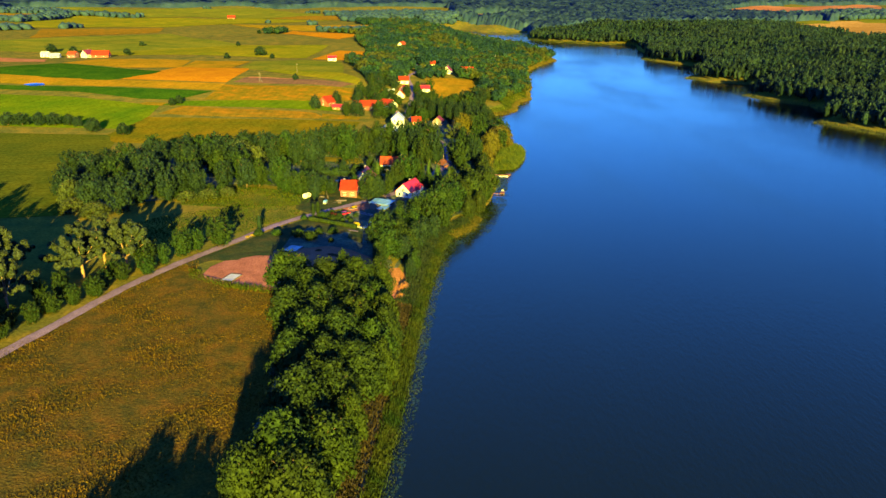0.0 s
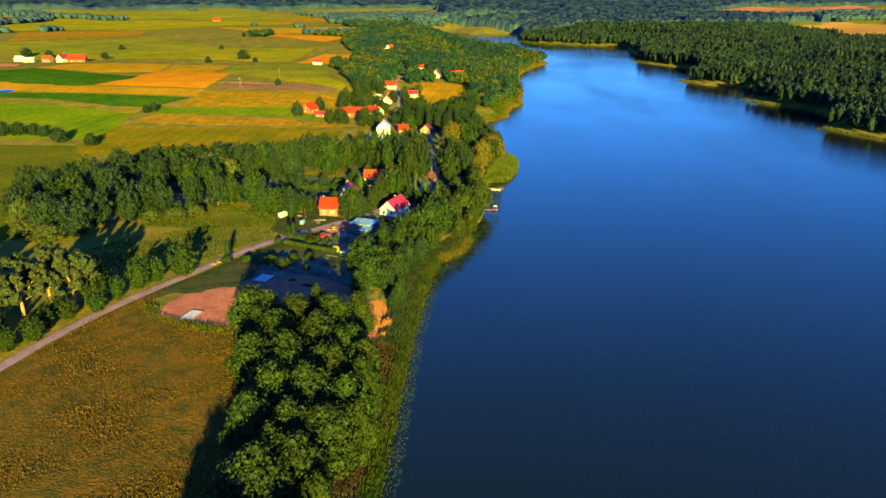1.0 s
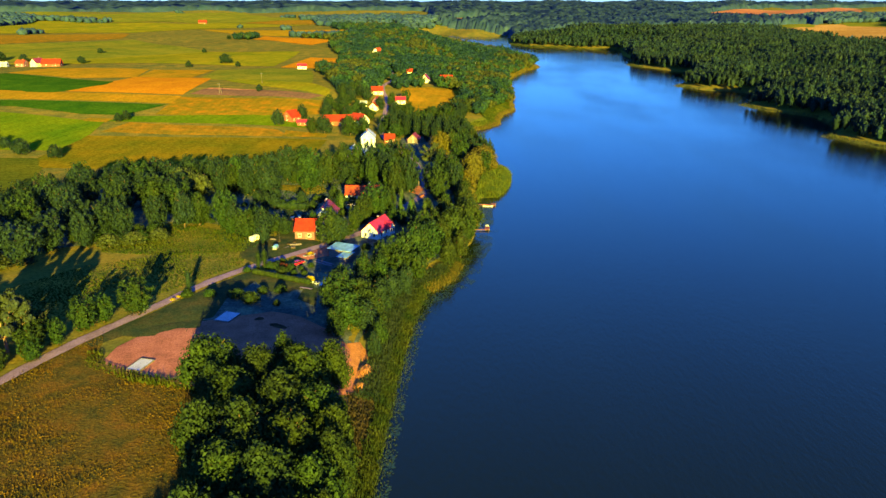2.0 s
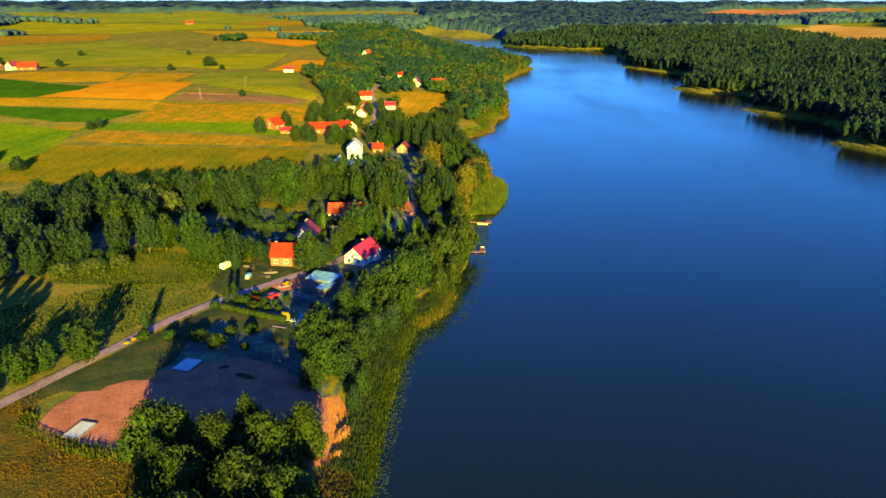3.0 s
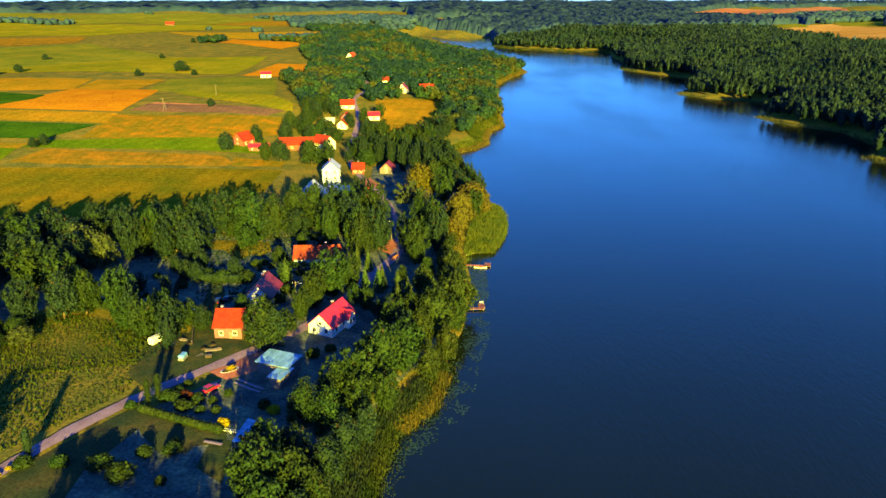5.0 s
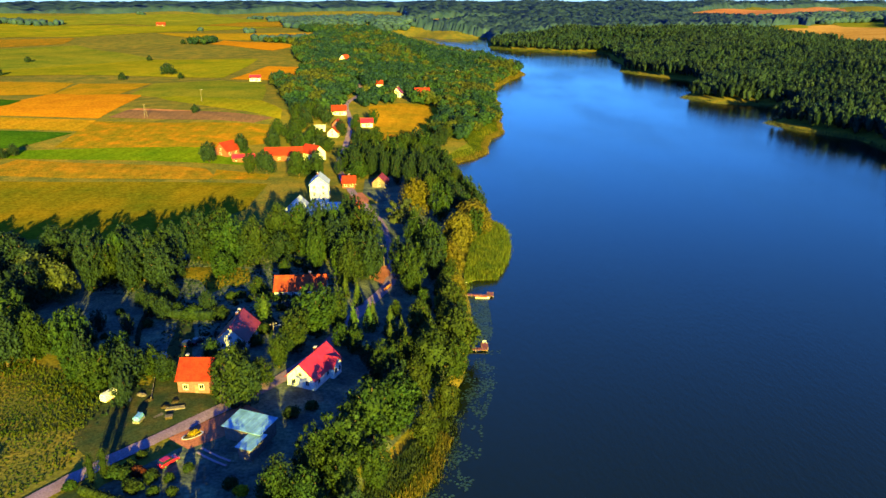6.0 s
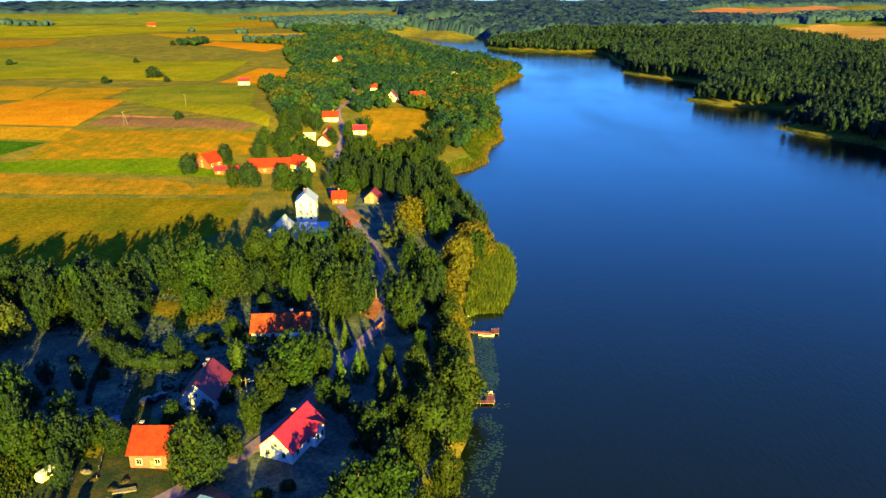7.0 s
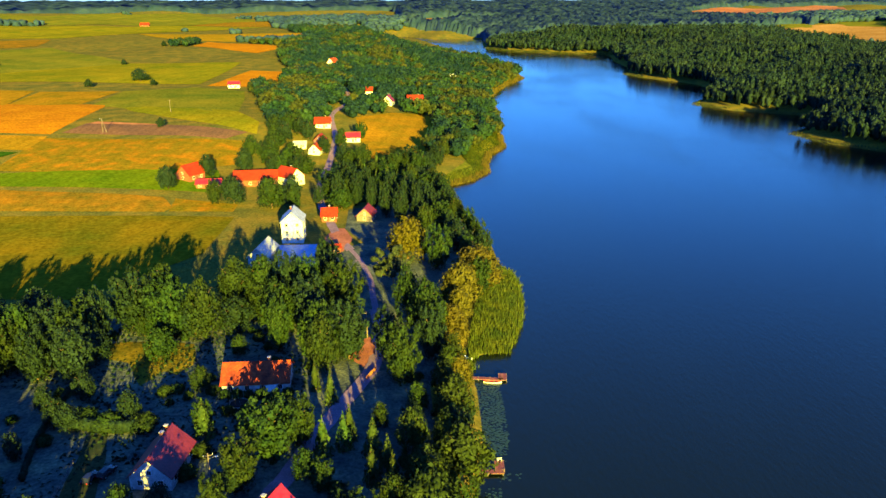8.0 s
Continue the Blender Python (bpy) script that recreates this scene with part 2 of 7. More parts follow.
M = {
    "water": water_material(),
    "meadow": grainy("meadow_grass", (0.0889, 0.104, 0.026), (0.245, 0.168, 0.028), size=12, third=(0.154, 0.135, 0.026), fine=12, bump=0.2),
    "wild": grainy("wild_meadow", (0.0499, 0.0527, 0.0153), (0.175, 0.0842, 0.0153), size=5.5, third=(0.104, 0.0722, 0.0153), fine=9, bump=0.3),
    "green": grainy("green_pasture", (0.105, 0.14, 0.0149), (0.236, 0.203, 0.0174), size=35, fine=20, stripes=9, stripe_turn=80),
    "bright": grainy("bright_pasture", (0.141, 0.166, 0.00931), (0.309, 0.234, 0.0108), size=35, fine=20, stripes=9, stripe_turn=10),
    "corn": grainy("maize_field", (0.0211, 0.0751, 0.00672), (0.0514, 0.116, 0.00672), size=18, fine=12, stripes=4, stripe_turn=85),
    "yellow": grainy("yellow_stubble", (0.217, 0.165, 0.00924), (0.446, 0.225, 0.0115), size=22, fine=14, stripes=8, stripe_turn=5),
    "wheat": grainy("ripe_wheat", (0.433, 0.158, 0.009), (0.539, 0.217, 0.009), size=20, fine=14, stripes=8, stripe_turn=75),
    "straw": grainy("cut_straw", (0.15, 0.118, 0.012), (0.37, 0.165, 0.012), size=9, third=(0.255, 0.142, 0.012), fine=9, stripes=6, stripe_turn=4),
    "plough": grainy("ploughed_soil", (0.144, 0.084, 0.055), (0.24, 0.12, 0.06), size=16, fine=14, stripes=5, stripe_turn=2),
    "lush": grainy("lush_pasture", (0.0733, 0.139, 0.00588), (0.142, 0.184, 0.00588), size=30, fine=20, stripes=9, stripe_turn=12),
    "fading": grainy("half_cut_grass", (0.159, 0.13, 0.0096), (0.424, 0.167, 0.0096), size=9, third=(0.235, 0.146, 0.0096), fine=9, stripes=5, stripe_turn=4),
    "olive": grainy("olive_fallow", (0.226, 0.155, 0.00931), (0.437, 0.206, 0.0108), size=22, fine=14, stripes=8, stripe_turn=8),
    "clay": grainy("far_red_field", (0.371, 0.128, 0.0576), (0.461, 0.192, 0.0864), size=120, fine=20),
    "hay": grainy("hayfield_grass", (0.0961, 0.104, 0.0069), (0.227, 0.146, 0.0071), size=30, fine=20, stripes=9, stripe_turn=4),
    "poplar_leaf": leafy("poplar_foliage", (0.0375, 0.0573, 0.0357), (0.0486, 0.0593, 0.0296), per_thing=0.1),
    "shore_leaf": leafy("sunny_shore_foliage", (0.0227, 0.0421, 0.0147), (0.0402, 0.0554, 0.0149), per_thing=0.2),
    "crop": grainy("green_crop", (0.0619, 0.0868, 0.00966), (0.119, 0.118, 0.00966), size=30, fine=20, stripes=6, stripe_turn=80),
    "tan": grainy("pale_stubble", (0.358, 0.173, 0.0336), (0.486, 0.269, 0.0768), size=70, fine=20, stripes=14, stripe_turn=60),
    "sand": grainy("sandy_yard", (0.27, 0.101, 0.0697), (0.445, 0.162, 0.112), size=5, fine=14, third=(0.375, 0.131, 0.0888), bump=0.1),
    "bank": grainy("eroded_sand_bank", (0.403, 0.144, 0.039), (0.562, 0.23, 0.078), size=3, fine=9, bump=0.3),
    "road": grainy("gravel_road", (0.205, 0.135, 0.187), (0.297, 0.201, 0.282), size=4, fine=16, bump=0.03),
    "track": grainy("wheel_track", (0.258, 0.189, 0.253), (0.313, 0.231, 0.31), size=3, fine=16),
    "soil": grainy("dark_soil", (0.03, 0.024, 0.016), (0.07, 0.05, 0.03), size=3, fine=8, bump=0.1),
    "concrete": grainy("pale_concrete", (0.389, 0.38, 0.456), (0.504, 0.502, 0.598), size=1.5, fine=10, rough=0.8),
    "bark": grainy("bark", (0.0648, 0.0432, 0.0315), (0.158, 0.108, 0.0765), size=0.8, fine=8, bump=0.03),
    "pale_bark": grainy("pale_bark", (0.187, 0.115, 0.081), (0.331, 0.216, 0.153), size=0.8, fine=8, bump=0.03),
    "leaf": leafy("broadleaf_foliage", (0.0161, 0.0385, 0.0162), (0.0345, 0.0562, 0.015), per_thing=0.25),
    "dark_leaf": leafy("dark_alder_foliage", (0.0152, 0.0341, 0.0277), (0.0243, 0.0427, 0.0213), per_thing=0.2),
    "willow_leaf": leafy("willow_foliage", (0.0672, 0.0693, 0.0159), (0.112, 0.0944, 0.0179), per_thing=0.12, per_piece=0.16),
    "silver_leaf": leafy("silver_willow_foliage", (0.0374, 0.0562, 0.0255), (0.0756, 0.0936, 0.0306), per_thing=0.12),
    "yellow_leaf": leafy("yellowing_foliage", (0.0621, 0.0651, 0.0114), (0.109, 0.0905, 0.0128), per_thing=0.1),
    "needle": leafy("spruce_needles", (0.0182, 0.0434, 0.0171), (0.0525, 0.0805, 0.0209), per_thing=0.4, through=0.1),
    "far_leaf": leafy("woodland_foliage", (0.00908, 0.0334, 0.0249), (0.0352, 0.0704, 0.0291), per_thing=0.0, size=16, per_piece=0.3),
    "dark_wood": leafy("dark_woodland_foliage", (0.00694, 0.0251, 0.0346), (0.0215, 0.0502, 0.0414), per_thing=0.0, size=16, per_piece=0.3),
    "light_wood": leafy("light_woodland_foliage", (0.0255, 0.0409, 0.0171), (0.066, 0.0718, 0.0192), per_thing=0.0, size=16, per_piece=0.35),
    # Grass under trees: their shade is put in as a darker, bluer colour.
    "garden": grainy("shade_blued_garden_grass", (0.0459, 0.0609, 0.0607), (0.169, 0.186, 0.121), size=6, third=(0.089, 0.108, 0.0911), fine=8, bump=0.3),
    # The blue of distant haze is put into this foliage colour.
    "hazy": leafy("haze_blued_forest_foliage", (0.0201, 0.0507, 0.101), (0.0477, 0.0892, 0.142), per_thing=0.0, size=40, per_piece=0.2),
    # Pine green shifted towards blue: a mild haze is painted into it.
    "pine": leafy("haze_tinted_pine_foliage", (0.0075, 0.0215, 0.024), (0.030, 0.050, 0.036), per_thing=0.0, size=38, per_piece=0.45),
    "light_pine": leafy("mixed_forest_foliage", (0.0119, 0.0312, 0.0315), (0.0277, 0.0508, 0.0378), per_thing=0.0, size=20, per_piece=0.4),
    "pale_reed": leafy("pale_shore_reeds", (0.055, 0.072, 0.030), (0.105, 0.110, 0.040), per_thing=0.0, size=6, per_piece=0.2),
    "reed": leafy("reed_blades", (0.0163, 0.0378, 0.012), (0.057, 0.0686, 0.0154), per_thing=0.0, size=7, per_piece=0.3),
    "cape_reed": leafy("tall_reed_bed", (0.0368, 0.0714, 0.018), (0.1, 0.118, 0.018), per_thing=0.0, size=4, per_piece=0.3),
    # Lighter copies of leaf and dark_leaf: the grove's stronger sunlight is put into them.
    "grove_leaf": leafy("lit_grove_foliage", (0.0226, 0.0438, 0.014), (0.0407, 0.0647, 0.0126), per_thing=0.2),
    "grove_alder": leafy("lit_grove_alder_foliage", (0.0183, 0.0361, 0.0144), (0.0341, 0.0536, 0.0146), per_thing=0.15),
    "golden_reed": leafy("golden_reed_blades", (0.06, 0.0594, 0.0171), (0.142, 0.105, 0.0228), per_thing=0.0, size=5, per_piece=0.25),
    "lawn": grainy("garden_lawn", (0.0254, 0.0444, 0.0237), (0.0809, 0.0664, 0.0269), size=6, third=(0.0442, 0.0553, 0.0237), fine=12, bump=0.1),
    "emergent": leafy("emergent_reeds", (0.0154, 0.0302, 0.0205), (0.042, 0.0567, 0.03), per_thing=0.0, size=5),
    "flower": leafy("yellow_blossom", (0.294, 0.21, 0.0095), (0.434, 0.294, 0.0142), per_thing=0.1),
    "wild_tuft": leafy("seeding_grass", (0.0549, 0.0497, 0.0085), (0.149, 0.0812, 0.0085), per_thing=0.0, size=5, per_piece=0.4),
    "green_tuft": leafy("long_green_grass", (0.0239, 0.0516, 0.00855), (0.0748, 0.0828, 0.0103), per_thing=0.0, size=9, per_piece=0.3),
    "brown_tuft": leafy("dry_brush", (0.0245, 0.0224, 0.019), (0.0665, 0.049, 0.0285), per_thing=0.0, size=3),
    "lily": grainy("lily_pads", (0.0114, 0.0341, 0.0171), (0.0228, 0.0546, 0.0228), size=2, rough=0.5, fine=5, per_piece=0.3),
    "plaster": grainy("white_plaster", (0.603, 0.617, 0.658), (0.758, 0.797, 0.86), size=2, fine=6, rough=0.85),
    "cream": grainy("cream_plaster", (0.17, 0.0781, 0.0871), (0.218, 0.104, 0.129), size=2, fine=6, rough=0.85),
    "grey_wall": grainy("grey_plaster", (0.378, 0.389, 0.44), (0.54, 0.551, 0.605), size=1.2, fine=6, rough=0.9),
    "brick": grainy("brick_wall", (0.144, 0.0525, 0.04), (0.23, 0.09, 0.07), size=0.8, fine=7, rough=0.9),
    "crimson": grainy("crimson_sheet_roof", (0.281, 0.0112, 0.035), (0.37, 0.0197, 0.05), size=3, fine=4, rough=0.45, stripes=0.5),
    "orange_tile": grainy("orange_roof_tiles", (0.203, 0.016, 0.01), (0.285, 0.0306, 0.014), size=1.2, fine=5, rough=0.75, stripes=0.35),
    "maroon": grainy("maroon_sheet_roof", (0.13, 0.012, 0.030), (0.20, 0.022, 0.042), size=2, fine=5, rough=0.5, stripes=0.5),
    "red_tile": grainy("weathered_red_tiles", (0.115, 0.0225, 0.018), (0.403, 0.06, 0.022), size=2.2, fine=5, rough=0.8, stripes=0.35),
    "blue_sheet": grainy("pale_blue_metal_sheet", (0.15, 0.33, 0.56), (0.21, 0.40, 0.64), size=4, fine=2, rough=0.4, metal=0.2),
    "gold": grainy("golden_hay_grass", (0.085, 0.085, 0.014), (0.26, 0.17, 0.016), size=4, third=(0.16, 0.125, 0.014), fine=6, bump=0.2),
    "red_leaf": leafy("dark_red_foliage", (0.05, 0.016, 0.014), (0.11, 0.034, 0.022), per_thing=0.1),
    "deep_blue": grainy("blue_metal_sheet", (0.0861, 0.229, 0.513), (0.122, 0.282, 0.598), size=2, fine=4, rough=0.4, metal=0.2, stripes=0.4),
    "grey_sheet": grainy("light_grey_metal_sheet", (0.315, 0.352, 0.423), (0.42, 0.456, 0.54), size=2, fine=4, rough=0.5, stripes=0.5),
    "wood": grainy("weathered_boards", (0.245, 0.072, 0.072), (0.36, 0.122, 0.117), size=0.8, fine=6, rough=0.8, per_thing=0.3),
    "grey_wood": grainy("grey_timber", (0.115, 0.0936, 0.09), (0.202, 0.166, 0.162), size=0.6, fine=6, rough=0.85),
    "orange_wood": grainy("orange_stained_wood", (0.36, 0.122, 0.045), (0.475, 0.194, 0.081), size=0.6, fine=6, rough=0.7),
    "white": grainy("white_paint", (0.629, 0.651, 0.73), (0.697, 0.722, 0.81), size=1, fine=4, rough=0.45),
    "red_paint": grainy("red_paint", (0.36, 0.011, 0.04), (0.44, 0.015, 0.05), size=1, fine=4, rough=0.25),
    "blue_paint": grainy("blue_paint", (0.12, 0.32, 0.66), (0.17, 0.38, 0.74), size=1, fine=4, rough=0.4),
    "black_paint": grainy("dark_car_paint", (0.012, 0.014, 0.018), (0.02, 0.022, 0.026), size=1, fine=4, rough=0.25),
    "yellow_paint": grainy("yellow_paint", (0.62, 0.42, 0.01), (0.72, 0.50, 0.015), size=1, fine=4, rough=0.5),
    "rubber": grainy("rubber", (0.015, 0.015, 0.015), (0.03, 0.03, 0.03), size=0.5, fine=4),
    "glass": glassy("window_glass", (0.015, 0.02, 0.03)),
    "steel": grainy("dull_steel", (0.30, 0.30, 0.31), (0.42, 0.42, 0.43), size=0.6, fine=4, rough=0.5, metal=0.7),
}


# ---- mesh helpers ----
def mesh_of(name, verts, faces, mat, flat=True):
    me = bpy.data.meshes.new(name)
    me.from_pydata(verts, [], faces)
    me.materials.append(mat)
    if not flat:
        me.polygons.foreach_set("use_smooth", [True] * len(me.polygons))
    me.update()
    return me


def fast_mesh(name, verts, tris, mat):
    """A mesh out of arrays of corners and triangles."""
    verts, tris = np.asarray(verts, dtype=np.float32), np.asarray(tris, dtype=np.int32)
    me = bpy.data.meshes.new(name)
    me.vertices.add(len(verts))
    me.vertices.foreach_set("co", verts.ravel())
    me.loops.add(tris.size)
    me.loops.foreach_set("vertex_index", tris.ravel())
    me.polygons.add(len(tris))
    me.polygons.foreach_set("loop_start", np.arange(0, tris.size, 3, dtype=np.int32))
    me.materials.append(mat)
    me.update(calc_edges=True)
    return me


def part(name, data, mat, parent, label=""):
    """Links a bmesh or a mesh as one object under a thing or a part."""
    if isinstance(data, bmesh.types.BMesh):
        me = bpy.data.meshes.new(name)
        data.to_mesh(me)
        data.free()
        me.materials.append(mat)
        data = me
    ob = new(name, data)
    ob.parent = parent
    if label:
        tagged(ob, label)
    return ob


def thing(name, x, y, z=None, turn=0.0, label="", category="", group="", kind="", scale=(1, 1, 1)):
    ob = new(name)
    ob.empty_display_size = 0.5
    z = float(terrain(x, y)) if z is None else z
    ob.matrix_basis = pose(x, y, z, 0, 0, turn) @ Matrix.Diagonal((*scale, 1))
    return tagged(ob, label, category, group, kind)


def box(sx, sy, sz, at=(0, 0, 0), bevel=0.0, bm=None, turn=0.0, tilt=0.0):
    """A box that stands on at; more boxes join the bmesh that is given."""
    bm = bm or bmesh.new()
    made = bmesh.ops.create_cube(bm, size=1, matrix=pose(*at, tilt, 0, turn) @ Matrix.Translation((0, 0, sz / 2)) @ Matrix.Diagonal((sx, sy, sz, 1)))
    if bevel:
        edges = list({e for v in made["verts"] for e in v.link_edges})
        bmesh.ops.bevel(bm, geom=edges, offset=bevel, segments=1, affect="EDGES")
    return bm


def rod(r0, r1, a, b, sides=8, bm=None):
    """A tapered round bar from a to b."""
    bm = bm or bmesh.new()
    a, b = Vector(a), Vector(b)
    way = b - a
    bmesh.ops.create_cone(bm, cap_ends=True, segments=sides, radius1=r0, radius2=r1, depth=way.length,
                          matrix=Matrix.Translation((a + b) / 2) @ way.to_track_quat("Z", "Y").to_matrix().to_4x4())
    return bm


# ---- the ground, the lake and the fields ----
def stretched(start, end, fine_from, fine_to, step, grow, most):
    mid = list(np.arange(fine_from, fine_to, step))
    out, v, s = [], fine_to, step
    while v < end:
        out.append(v)
        s = min(s * grow, most)
        v += s
    before, v, s = [], fine_from, step
    while v > start:
        s = min(s * grow, most)
        v -= s
        before.append(v)
    return np.array(before[::-1] + mid + out + [end])


def build_ground():
    xs, ys = stretched(-3300, 3300, -130, 100, 4, 1.06, 70), stretched(-400, 4950, 90, 520, 4, 1.03, 60)
    gx, gy = np.meshgrid(xs, ys)
    verts = np.stack([gx, gy, terrain(gx, gy)], axis=-1).reshape(-1, 3)
    w, h = len(xs), len(ys)
    i = (np.arange(h - 1)[:, None] * w + np.arange(w - 1)[None]).ravel()
    tris = np.concatenate([np.stack([i, i + 1, i + w + 1], 1), np.stack([i, i + w + 1, i + w], 1)])
    me = fast_mesh("ground", verts, tris, M["meadow"])
    me.polygons.foreach_set("use_smooth", np.ones(len(tris), dtype=bool))
    return tagged(new("ground", me), "rolling grassy ground sloping down to the lake", "ground", kind="structure")


build_ground()
wx, wy = np.meshgrid(np.linspace(-400, 800, 25), np.linspace(-400, 2500, 50))
wi = (np.arange(49)[:, None] * 25 + np.arange(24)[None]).ravel()
tagged(new("water", fast_mesh("water", np.stack([wx, wy, np.full(wx.shape, LAKE)], -1).reshape(-1, 3),
                              np.concatenate([np.stack([wi, wi + 1, wi + 26], 1), np.stack([wi, wi + 26, wi + 25], 1)]), M["water"])),
       "deep blue lake with small ripples", "lake", kind="structure")


def patch(name, outline, mat, step, lift, label, category, wobble=0.0):
    """A sheet of another surface laid on the ground, within an outline."""
    pts = []
    for (ax, ay), (bx, by) in zip(outline, outline[1:] + outline[:1]):
        n = max(1, int(math.hypot(bx - ax, by - ay) / step))
        for k in range(n):
            u = Vector((ax + (bx - ax) * k / n, ay + (by - ay) * k / n, 0))
            off = noise.noise_vector(u / (5 * step)) * wobble
            pts.append((u.x + off.x, u.y + off.y))
    ring = len(pts)
    ox, oy = np.array([p[0] for p in pts]), np.array([p[1] for p in pts])
    for gx in np.arange(ox.min(), ox.max(), step):
        for gy in np.arange(oy.min() + 0.013, oy.max(), step):
            cross = ((oy > gy) != (np.roll(oy, -1) > gy)) & (gx < ox + (gy - oy) * (np.roll(ox, -1) - ox) / (np.roll(oy, -1) - oy + 1e-12))
            if cross.sum() % 2 and np.min((ox - gx) ** 2 + (oy - gy) ** 2) > (0.75 * step) ** 2:
                pts.append((gx, gy))
    out = delaunay_2d_cdt([Vector(p) for p in pts], [(k, (k + 1) % ring) for k in range(ring)], [], 1, 1e-4)
    v = np.array([(p.x, p.y) for p in out[0]])
    z = terrain(v[:, 0], v[:, 1]) + lift
    rim = np.array([bool(o) and o[0] < ring for o in out[3]])
    z[rim] -= 0.65 * lift
    me = mesh_of(name, np.column_stack([v, z]).tolist(), [list(f) for f in out[2]], mat, flat=False)
    return tagged(new(name, me), label, category, kind="structure")


def ribbon(name, line, width, mat, lift, label, category, rough=0.25):
    """A road along a line, its edges a little uneven."""
    line = [Vector((*p, 0)) for p in line]
    path = []
    for i in range(len(line) - 1):
        p0, p1, p2, p3 = line[max(i - 1, 0)], line[i], line[i + 1], line[min(i + 2, len(line) - 1)]
        n = max(2, int((p2 - p1).length / 2.5))
        for k in range(n):
            u = k / n
            path.append(0.5 * ((2 * p1) + (p2 - p0) * u + (2 * p0 - 5 * p1 + 4 * p2 - p3) * u * u + (3 * p1 - p0 - 3 * p2 + p3) * u ** 3))
    verts, faces = [], []
    for i, p in enumerate(path):
        way = (path[min(i + 1, len(path) - 1)] - path[max(i - 1, 0)]).normalized()
        side = Vector((-way.y, way.x, 0))
        for k in range(5):
            q = p + side * (k / 4 - 0.5) * width * (1 + rough * noise.noise(p * 0.23 + side * (9 * k)) * (k in (0, 4)))
            verts.append((q.x, q.y, float(terrain(q.x, q.y)) + lift + 0.05 * (1 - abs(k - 2) / 2)))
        if i:
            for k in range(4):
                a = 5 * i + k
                faces.append((a - 5, a - 4, a + 1, a))
    return tagged(new(name, mesh_of(name, verts, faces, mat, flat=False)), label, category, kind="structure")


